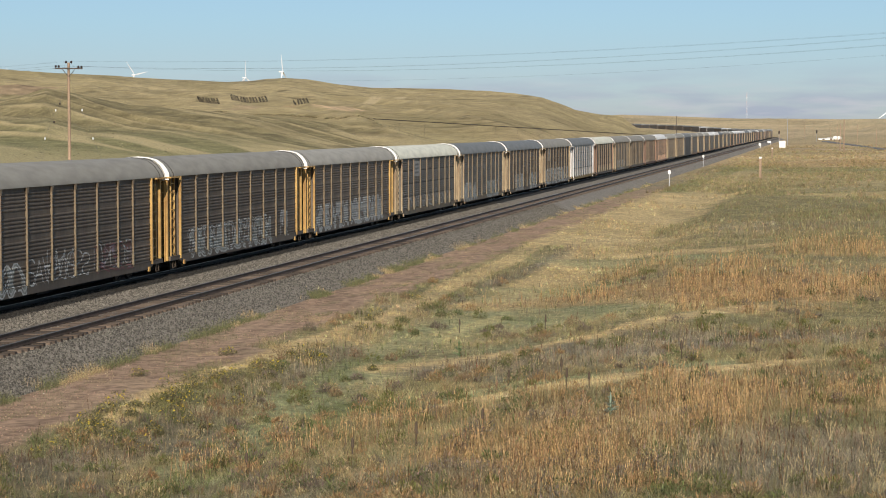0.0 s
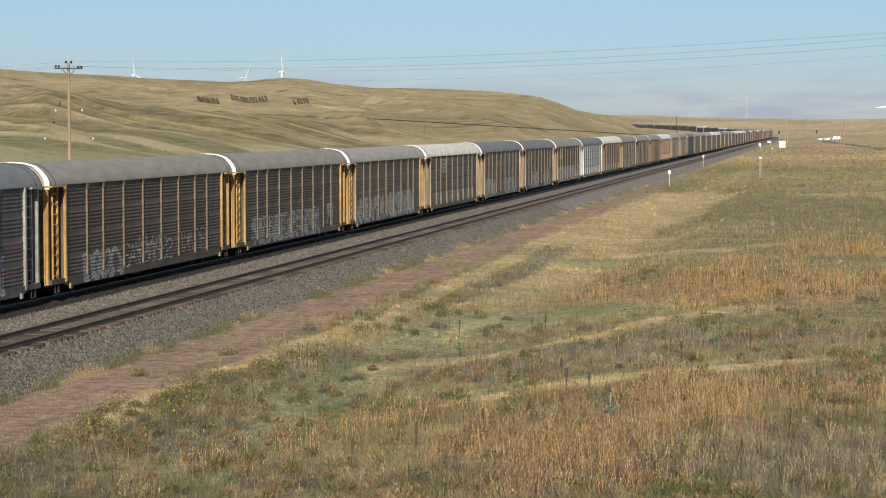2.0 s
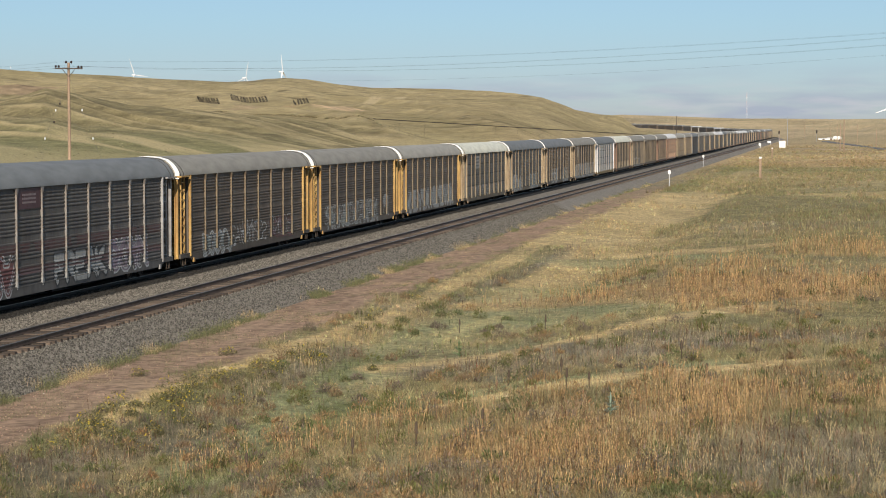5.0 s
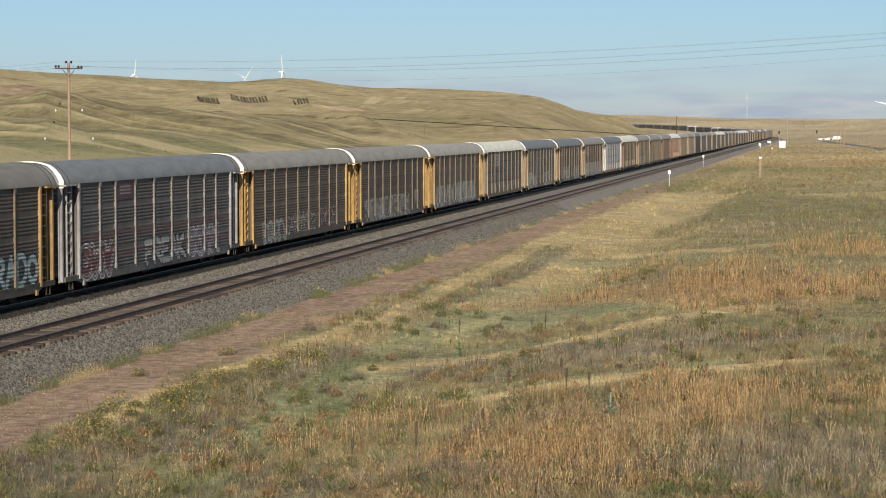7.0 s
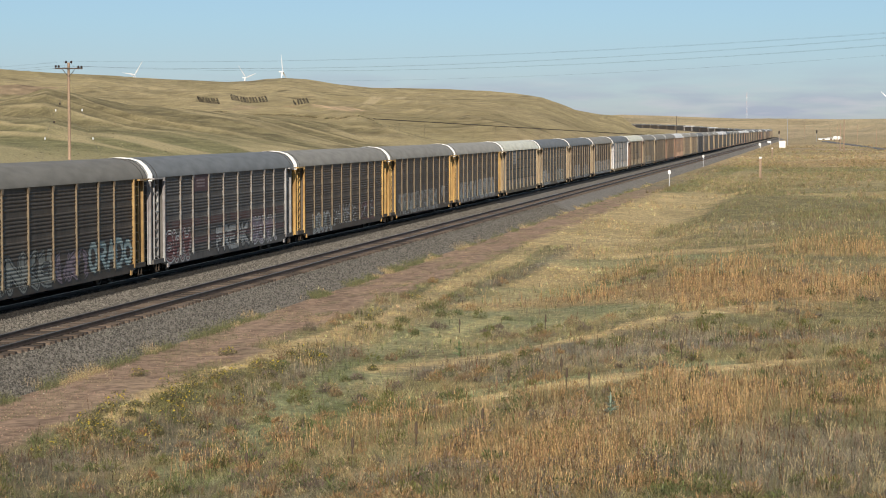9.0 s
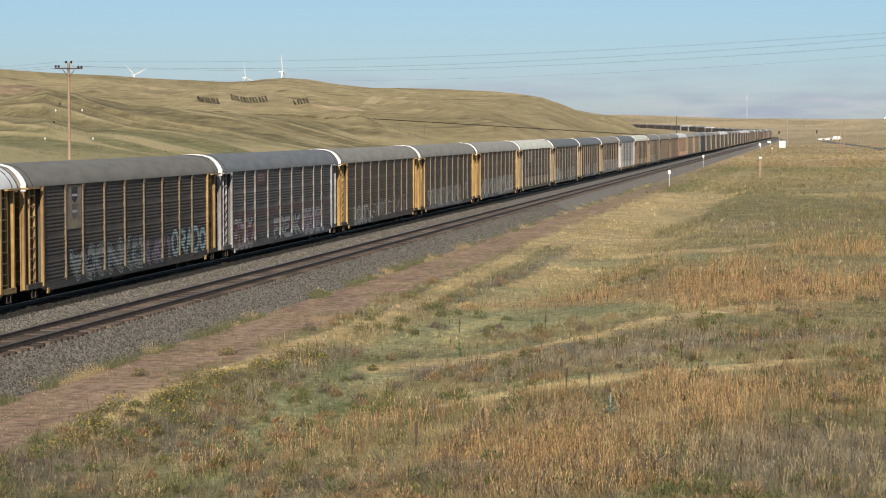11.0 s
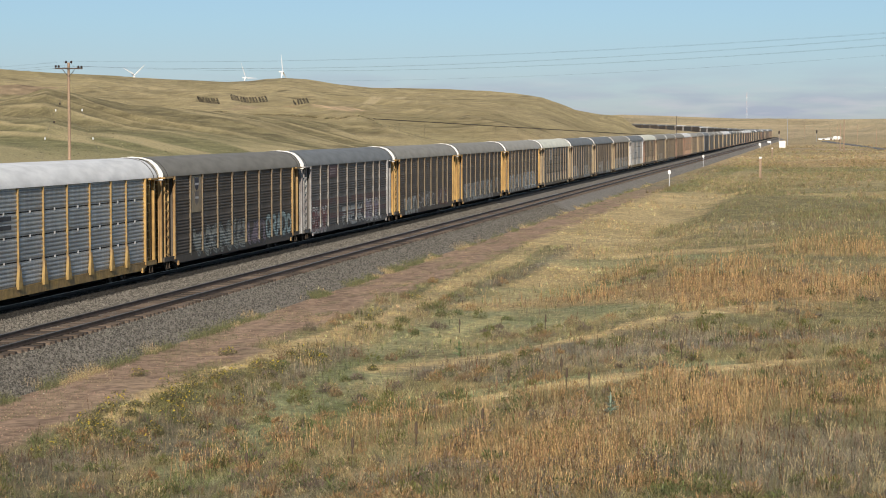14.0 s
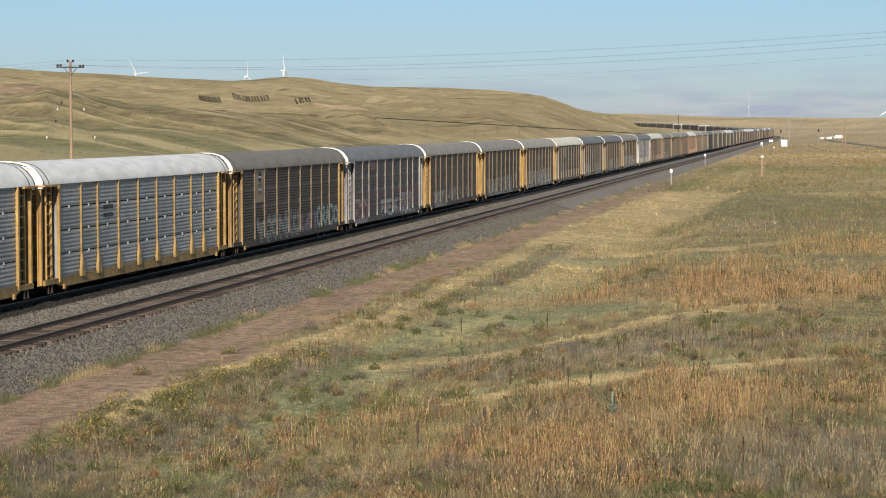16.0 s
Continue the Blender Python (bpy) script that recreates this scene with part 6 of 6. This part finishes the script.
def shed(bear, dist, w, d, h, roofh):
    x, y = spot(bear, dist)
    g = float(land(x, y))
    c = new("farm_shed")
    tagged(c, "low white farm shed far across the plain", "shed", "buildings of the far yard")
    c.location = (x, y, g)
    part("wall", boxes((-w / 2, w / 2, -d / 2, d / 2, -0.3, h)), M_WHITE, c)
    bm = bmesh.new()
    sweep(bm, [(-d / 2 - 0.2, h), (d / 2 + 0.2, h), (0, h + roofh)], (-w / 2 - 0.2, w / 2 + 0.2))
    for v in bm.verts:
        v.co = (v.co.y, v.co.x, v.co.z)
    bmesh.ops.recalc_face_normals(bm, faces=bm.faces)
    part("roof", bm, M_WHITE, c)
    part("door", boxes((-0.6, 0.6, -d / 2 - 0.05, -d / 2 + 0.02, 0, h * 0.8)), M_GREYWOOD, c)


shed(-0.06, 1180, 5.5, 4, 0.7, 0.3)
shed(-0.26, 1180, 4, 4, 0.8, 0.4)


def tank():
    x, y = spot(-0.42, 1130)
    g = float(land(x, y))
    c = new("storage_tank")
    tagged(c, "white horizontal cylindrical storage tank on two saddles", "tank")
    c.location = (x, y, g)
    bm = bmesh.new()
    lathe(bm, [(0.4, -2.2), (0.9, -2.0), (1.05, -1.6), (1.05, 1.6), (0.9, 2.0), (0.4, 2.2)], 18, "x", (0, 0, 1.7))
    part("shell", bm, M_WHITE, c)
    for sx in (-1.2, 1.2):
        part("saddle", boxes((sx - 0.2, sx + 0.2, -0.8, 0.8, -0.2, 0.95)), M_GREYWOOD, c)


tank()


def lattice_mast():
    x, y = spot(1.99, 4300)
    g = float(land(x, y))
    c = new("radio_mast")
    tagged(c, "tall red and white lattice radio mast on the horizon", "mast")
    c.location = (x, y, g)
    top = EYE[2] + 4300 * 0.0163 - g
    red = mat("mast_red", (0.62, 0.45, 0.42), 0.6)
    n = 7
    for i in range(n):
        z0, z1 = top * i / n, top * (i + 1) / n
        bm = bmesh.new()
        for a in range(3):
            p0, p1 = 1.3 * math.cos(a * 2.094), 1.3 * math.sin(a * 2.094)
            rod(bm, (p0, p1, z0), (p0, p1, z1), 0.08, 4)
        for j in range(4):
            zz, zb = z0 + (z1 - z0) * j / 4, z0 + (z1 - z0) * (j + 1) / 4
            for a in range(3):
                c0, c1 = a * 2.094, (a + 1) * 2.094
                rod(bm, (1.3 * math.cos(c0), 1.3 * math.sin(c0), zz), (1.3 * math.cos(c1), 1.3 * math.sin(c1), zb), 0.035, 4)
        part("section", bm, M_WHITE if i % 2 else red, c)


lattice_mast()


def ribbon(name, pts, width, material, label, cat, lift=0.06, kerb=0.5):
    """A road laid on the land along a polyline."""
    bm = bmesh.new()
    rows = []
    fine = []
    for a, b in zip(pts, pts[1:]):
        for i in range(12):
            fine.append(Vector(a).lerp(Vector(b), i / 12))
    fine.append(Vector(pts[-1]))
    for i, p in enumerate(fine):
        d = (fine[min(i + 1, len(fine) - 1)] - fine[max(i - 1, 0)]).normalized()
        s = Vector((d.y, -d.x))
        row = []
        top = max(float(land(p.x + s.x * k * width / 2, p.y + s.y * k * width / 2)) for k in (-1, 0, 1)) + lift
        for k, z in ((-0.5 - kerb / width, -kerb * 0.8), (-0.5, 0), (0.5, 0), (0.5 + kerb / width, -kerb * 0.8)):
            q = p + s * (k * width)
            row.append(bm.verts.new((q.x, q.y, top + z)))
        rows.append(row)
    for a, b in zip(rows, rows[1:]):
        for i in range(3):
            bm.faces.new((a[i], a[i + 1], b[i + 1], b[i]))
    bmesh.ops.recalc_face_normals(bm, faces=bm.faces)
    tagged(part(name, bm, material), label, cat, kind="structure")


M_ASPHALT = mat("asphalt", (0.19, 0.18, 0.165), 0.9, grain=0.2, scale=0.5)
M_BANK = mat("dark_bank", (0.06, 0.052, 0.042), 0.95, grain=0.3, scale=0.3)
M_TRACKDIRT = mat("pale_dirt", (0.42, 0.34, 0.24), 0.95, grain=0.2, scale=0.5)
ribbon("road", [(2, 1120), (6, 1060), (12, 978), (18, 885), (23, 760), (34, 600), (60, 420)], 3.2, M_ASPHALT, "curving grey asphalt country road", "road", 0.25)
ribbon("farm_track", [(-16, 845), (-8, 820), (2, 790), (16, 780)], 3.5, M_TRACKDIRT, "pale dirt track across the plain", "road", 0.08)


def pipeline():
    """A straight dark bar on low supports, added to stand for a dark line on the hillside."""
    (xa, ya), (xb, yb) = spot(12.13, 575), spot(3.97, 720)
    a, b = Vector((xa, ya, EYE[2] + 575 * 0.0040)), Vector((xb, yb, EYE[2] - 720 * 0.0045))
    p = new("pipeline")
    tagged(p, "straight dark bar on low supports standing for a dark line on the hillside", "pipeline")
    bm = bmesh.new()
    rod(bm, a, b, 0.12, 8)
    part("pipe", bm, M_BANK, p)
    n = 14
    for i in range(n + 1):
        c = a.lerp(b, i / n)
        g = float(land(c.x, c.y))
        if c.z > g:
            bm = boxes((c.x - 0.02, c.x + 0.02, c.y - 0.02, c.y + 0.02, g - 0.3, c.z))
            part("support", bm, M_GREYWOOD, p)


pipeline()


# ---- snow fences on the hill ----
def snow_fence(x, y, n, turn, size, pitch=1.6):
    f = new("snow_fence")
    tagged(f, "row of dark weathered slatted snow-fence panels leaning on the hillside", "snow fence", "snow fences")
    g = float(land(x, y))
    f.matrix_basis = pose(x, y, g, 0, 0, turn)
    pitch *= size
    bm = bmesh.new()
    for i in range(5):
        zz = 0.35 + 0.62 * i
        box(bm, -0.5, 0.5, 0.26 * zz, 0.26 * zz + 0.05, zz, zz + 0.40)
    for sx in (-0.4, 0.4):
        rod(bm, (sx, 0.0, -0.4), (sx, 0.85, 3.2), 0.09, 4)
        rod(bm, (sx, 0.7, 2.6), (sx, 2.4, -0.4), 0.08, 4)
    me = bpy.data.meshes.new("fence_panel")
    bm.to_mesh(me)
    bm.free()
    a = radians(turn)
    for i in range(n):
        o = (i - (n - 1) / 2) * pitch
        px, py = x + o * math.cos(a), y + o * math.sin(a)
        p = linked("fence_panel", me, M_FENCE, f)
        p.matrix_basis = pose(o, 0, float(land(px, py)) - g, 0, random.uniform(-30, -18), random.uniform(-10, 10)) @ Matrix.Scale(size, 4)


M_FENCE = mat("tarred_slats", (0.022, 0.019, 0.017), 0.9, grain=0.3, scale=3)
snow_fence(-231.0, 777, 8, 60, 0.76, 1.9)
snow_fence(-233.0, 842, 12, 10, 0.80, 1.6)
snow_fence(-194.0, 775, 5, 5, 0.68, 1.8)


# ---- paint pieces and plates on the wagons ----
def sheet_x(z, ribs, flat):
    """Outer face of the ribbed side at height z."""
    h = 4.02 / 4
    u = (z - 0.84) % h
    zr = 0.04
    span = (h - zr) * (1 - flat)
    rib = span / ribs
    f = ((u - zr) % rib) / rib
    out = np.interp(f, (0.1, 0.3, 0.6, 0.8), (0, 0.030, 0.030, 0))
    return 1.525 + np.where((u < zr) | (u > zr + span), 0, out)


def capsule(gy, gz, a, b, r):
    ay, az, by, bz = *a, *b
    dy, dz = by - ay, bz - az
    t = np.clip(((gy - ay) * dy + (gz - az) * dz) / (dy * dy + dz * dz + 1e-9), 0, 1)
    return np.hypot(gy - ay - t * dy, gz - az - t * dz) - r


M_SPRAY = {}


def spray(color):
    if color not in M_SPRAY:
        M_SPRAY[color] = mat("spray_paint", color, 0.65, grain=0.15, scale=5, stain=tuple(c * 0.65 + 0.05 for c in color), stain_scale=1.2, stain_amt=0.7)
    return M_SPRAY[color]


def painted(car, mask, gy, gz, cell, color, ribs, flat, lift, label):
    i, j = np.nonzero(mask)
    if len(i) == 0:
        return
    y, z = gy[i, j], gz[i, j]
    h = cell / 2
    vs = []
    for dy, dz in ((-h, -h), (h, -h), (h, h), (-h, h)):
        zz = z + dz
        vs.append(np.stack((np.where(zz < 0.84, 1.606, sheet_x(zz, ribs, flat)) + lift, y + dy, zz), 1))
    v = np.stack(vs, 1).reshape(-1, 3)
    tagged(linked("graffiti", mesh_np("graffiti", v, np.arange(len(v)).reshape(-1, 4), spray(color)), None, car, label), kind="stuff")


def arc(cy, cz, ry, rz, a0, a1, n=9):
    return [(cy + ry * math.cos(radians(a0 + (a1 - a0) * i / n)), cz + rz * math.sin(radians(a0 + (a1 - a0) * i / n))) for i in range(n + 1)]


# strokes of letters in a unit box
GLYPHS = {"O": [arc(0.5, 0.5, 0.5, 0.5, 0, 360, 14)], "R": [[(0, 0), (0, 1)], [(0, 1), (0.5, 1)] + arc(0.5, 0.74, 0.45, 0.26, 90, -90) + [(0, 0.48)], [(0.4, 0.48), (1, 0)]],
          "A": [[(0, 0), (0.5, 1), (1, 0)], [(0.22, 0.38), (0.78, 0.38)]], "D": [[(0, 0), (0, 1), (0.4, 1)] + arc(0.4, 0.5, 0.6, 0.5, 90, -90) + [(0, 0)]],
          "F": [[(0, 0), (0, 1), (0.95, 1)], [(0, 0.52), (0.7, 0.52)]], "E": [[(0.95, 0), (0, 0), (0, 1), (0.95, 1)], [(0, 0.52), (0.75, 0.52)]],
          "K": [[(0, 0), (0, 1)], [(0.95, 1), (0.05, 0.48), (1, 0)]], "S": [arc(0.5, 0.75, 0.5, 0.25, 20, 270) + arc(0.5, 0.25, 0.5, 0.25, 90, -160)],
          "U": [[(0, 1), (0, 0.4)] + arc(0.5, 0.4, 0.5, 0.4, 180, 360) + [(1, 1)]], "N": [[(0, 0), (0, 1), (1, 0), (1, 1)]], "M": [[(0, 0), (0.1, 1), (0.5, 0.35), (0.9, 1), (1, 0)]]}


def piece(k, y0, y1, z0, z1, fill, line, seed, style="bubble", fade=0.3, text=""):
    """Spray-painted letters; where they are too worn to read, turned and mirrored letter strokes."""
    side, post, end, roof, pstyle, ribs = car_spec(k)
    flat = 0.06 if pstyle == "flare" else 0.17
    cell = 0.04
    gy, gz = np.meshgrid(np.arange(y0 - 0.1, y1 + 0.1, cell), np.arange(max(z0 - 0.2, 0.47), z1 + 0.1, cell), indexing="ij")
    rng = random.Random(seed)
    n = len(text) or max(2, round((y1 - y0) / (1.55 if style == "bubble" else 1.0)))
    w = (y1 - y0) / n
    body, edge, thin = (np.zeros(gy.shape, bool) for _ in range(3))
    cloud = np.full(gy.shape, 9.0)
    r = min(0.15 * w, 0.2) if style == "bubble" else 0.03
    for i in range(n):
        c = y0 + i * w + rng.uniform(-0.05, 0.05) * w
        top, low = z1 - rng.uniform(0, 0.18), z0 + rng.uniform(0, 0.10)
        lean = rng.uniform(-0.1, 0.15)
        flip_y, flip_z = (rng.random() < 0.5, rng.random() < 0.6) if not text else (False, False)
        strokes = GLYPHS[text[i] if text else rng.choice("OSUMNRADK")]
        d = np.full(gy.shape, 9.0)
        for st in strokes:
            pts = []
            for a, b in st:
                a, b = 1 - a if flip_y else a, 1 - b if flip_z else b
                pts.append((c + r * 0.8 + a * (w * 1.04 - 1.6 * r) + lean * b * 0.6, low + r + b * (top - low - 2 * r)))
            for p, q in zip(pts, pts[1:]):
                d = np.minimum(d, capsule(gy, gz, p, q, r))
        if style == "bubble":
            cloud = np.minimum(cloud, d)
            ring = (d > -0.02) & (d < 0.035)
            body = (body & ~ring) | (d <= -0.02)
            edge = (edge & (d > 0.035)) | ring
        else:
            thin |= d < 0
    worn = vnoise(gy, gz * 0.5, 0.5, seed, 3)
    if style == "bubble":
        if text:
            rim, filled = (cloud < 0.10) & ~body, body
        else:
            rim = np.abs(cloud - 0.17) < 0.042
            filled = (cloud < 0.15) & ~edge & ~rim
        painted(car_of(k), (filled | body) & (worn > fade), gy, gz, cell, fill, ribs, flat, 0.006, "faded spray-painted letter fill")
        edge = edge | rim
        painted(car_of(k), edge & (worn > fade * 0.7), gy, gz, cell, line, ribs, flat, 0.010, "spray-painted outline")
    else:
        painted(car_of(k), thin & (worn > fade * 0.8), gy, gz, cell, line, ribs, flat, 0.006, "thin spray-painted strokes")


def car_of(k):
    return train[k]


CHALKY, GREYP, TEALP, PINKP, REDP, INK, CHALK = (0.36, 0.36, 0.34), (0.25, 0.26, 0.23), (0.30, 0.385, 0.375), (0.24, 0.185, 0.22), (0.17, 0.06, 0.055), (0.03, 0.03, 0.03), (0.50, 0.50, 0.48)
for args in ((-2, -8.6, -3.9, 0.62, 2.05, GREYP, INK, 1, "bubble", 0.35), (-2, -3.8, 1.2, 0.66, 2.15, GREYP, INK, 2, "bubble", 0.30), (-2, 1.7, 5.6, 0.70, 1.95, PINKP, INK, 3, "bubble", 0.40),
             (-2, 5.9, 11.8, 0.72, 2.25, TEALP, INK, 4, "bubble", 0.15, "ORADO"), (-1, -11.9, -7.4, 0.62, 2.1, REDP, CHALK, 5, "bubble", 0.25), (-1, -2.8, 3.7, 0.55, 2.1, CHALKY, INK, 6, "bubble", 0.18, "FREAK"),
             (-1, 4.2, 9.7, 0.72, 2.1, PINKP, CHALK, 7, "bubble", 0.35), (0, -9.7, -4.5, 0.62, 1.7, GREYP, CHALK, 8, "bubble", 0.50), (0, -4.3, 3.3, 0.72, 1.95, GREYP, CHALK, 9, "thin", 0.15),
             (0, -1.9, 1.2, 0.95, 2.2, GREYP, CHALK, 10, "thin", 0.15), (0, 3.9, 9.2, 0.85, 2.2, PINKP, CHALK, 11, "thin", 0.25), (0, 4.1, 9.0, 0.85, 1.9, PINKP, REDP, 12, "bubble", 0.62),
             (1, -10.2, 5.9, 0.66, 2.05, GREYP, CHALK, 13, "bubble", 0.52), (1, -10.6, 5.0, 0.8, 2.25, GREYP, CHALK, 14, "thin", 0.25), (1, 8.3, 9.9, 0.9, 2.2, CHALKY, CHALK, 15, "bubble", 0.5),
             (2, -12.0, -2.2, 0.66, 2.2, CHALKY, CHALK, 16, "bubble", 0.40), (2, -1.4, 9.4, 0.70, 2.3, CHALKY, CHALK, 17, "bubble", 0.32), (3, -10.0, 9.0, 0.8, 1.9, GREYP, CHALK, 18, "thin", 0.3),
             (4, -11.8, -4.6, 0.66, 2.1, CHALKY, CHALK, 19, "bubble", 0.35), (4, 1.4, 8.8, 0.66, 2.0, GREYP, CHALK, 20, "bubble", 0.42), (5, -7.4, -1.5, 0.66, 2.2, CHALKY, CHALK, 21, "bubble", 0.3),
             (5, 3.2, 9.0, 0.66, 2.1, GREYP, CHALK, 22, "bubble", 0.35), (6, -11.5, 11.5, 0.66, 2.3, CHALKY, CHALK, 23, "bubble", 0.30), (9, -9, 4, 0.66, 1.9, GREYP, CHALK, 24, "bubble", 0.5),
             (-4, 1.0, 10.5, 0.9, 1.9, CHALKY, CHALK, 25, "thin", 0.25)):
    piece(*args)

# maroon bands along one grey wagon
for z0, z1 in ((2.22, 2.62), (1.28, 1.60)):
    gy, gz = np.meshgrid(np.arange(-11.9, 11.9, 0.1), np.arange(z0, z1, 0.05), indexing="ij")
    m = vnoise(gy, gz, 0.6, int(z0 * 10), 3) > 0.30
    painted(train[-1], m, gy, gz, 0.1, (0.115, 0.06, 0.056), 5, 0.17, 0.004, "faded maroon band")


def plate(k, y0, y1, z0, z1, color, label):
    bm = boxes((1.545, 1.566, y0, y1, z0, z1))
    return part("plate", bm, paint("plate", color, rough=0.6, grain=0.15, scale=4, stain=tuple(c * 0.7 for c in color), stain_scale=1.5), train[k], label)


def bars(parent, y0, y1, z0, z1, n, color):
    """Plain bars in place of lettering."""
    h = (z1 - z0) / (2 * n - 1)
    for i in range(n):
        part("lettering_bar", boxes((1.567, 1.572, y0, y1, z0 + 2 * i * h, z0 + (2 * i + 1) * h)), spray(color), parent)


def shield(parent, y0, y1, z0, z1, color, split):
    c, w = (y0 + y1) / 2, (y1 - y0) / 2
    out = [(-1, 1), (-0.5, 0.92), (0, 1), (0.5, 0.92), (1, 1), (0.92, 0.55), (1, 0.1), (0.75, -0.55), (0, -1), (-0.75, -0.55), (-1, 0.1), (-0.92, 0.55)]
    zc, hh = (z0 + z1) / 2, (z1 - z0) / 2
    bm = bmesh.new()
    f = [bm.verts.new((1.5675, c + a * w, zc + b * hh)) for a, b in out]
    bm.faces.new(f)
    r = bmesh.ops.extrude_face_region(bm, geom=bm.faces[:])
    bmesh.ops.translate(bm, vec=(0.006, 0, 0), verts=[v for v in r["geom"] if isinstance(v, bmesh.types.BMVert)])
    bmesh.ops.recalc_face_normals(bm, faces=bm.faces)
    part("emblem", bm, spray(color), parent, "plain dark shield shape")
    part("emblem_band", boxes((1.5745, 1.578, y0 + 0.06, y1 - 0.06, split, split + 0.3 * hh)), spray((0.5, 0.5, 0.5)), parent)


p = plate(-2, -9.12, -7.22, 2.9, 4.80, (0.30, 0.24, 0.16), "tan painted plate with a dark shield emblem")
shield(p, -8.5, -7.7, 4.02, 4.72, (0.03, 0.032, 0.05), 4.32)
shield(p, -8.5, -7.7, 3.25, 4.0, (0.16, 0.13, 0.11), 3.6)
p = plate(-1, -6.98, -4.36, 3.98, 4.82, (0.10, 0.05, 0.055), "maroon plate with pale worn bars")
bars(p, -6.4, -4.9, 4.2, 4.6, 3, (0.26, 0.2, 0.2))
bars(train[-3], -6.3, -4.95, 3.2, 3.75, 2, (0.03, 0.03, 0.035))
bars(train[-4], -6.3, -4.95, 3.2, 3.75, 2, (0.03, 0.03, 0.035))
p = plate(6, -9.1, -7.3, 3.3, 4.7, (0.33, 0.30, 0.24), "tan painted plate with a dark shield emblem")
shield(p, -8.6, -7.8, 3.7, 4.6, (0.06, 0.065, 0.10), 4.1)
p = plate(3, -6.9, -4.5, 3.4, 4.6, (0.36, 0.35, 0.33), "grey plate with dark worn bars")
bars(p, -6.5, -5.0, 3.6, 4.4, 3, (0.12, 0.12, 0.12))


sleepers()


def motions():
    for k, car in train.items():
        rows = []
        for i in range(9):
            t = 2.0 * i
            x, y, z, h = track(S_FRONT + PITCH * (k - 0.5) + SPEED * t)
            rows.append((t, pose(x, y, z, 0, 0, math.degrees(h))))
        walk(car, rows)
    for w, yy in wheelsets:
        rows = []
        for i in range(161):
            t = 0.1 * i
            rows.append((t, pose(0, yy, 0.42) @ Matrix.Rotation(-SPEED * t / 0.415, 4, "X")))
        walk(w, rows)
    for (rotor, h, turning), tb in zip(rotors, TURBINES):
        if turning:
            rows = [(0.8 * i, pose(0, -2.8, h, 0, -tb[4] - 44.7 * 0.8 * i, 0)) for i in range(21)]
            walk(rotor, rows)
        else:
            rotor.matrix_basis = pose(0, -2.8, h, -7, -4, 0)


motions()
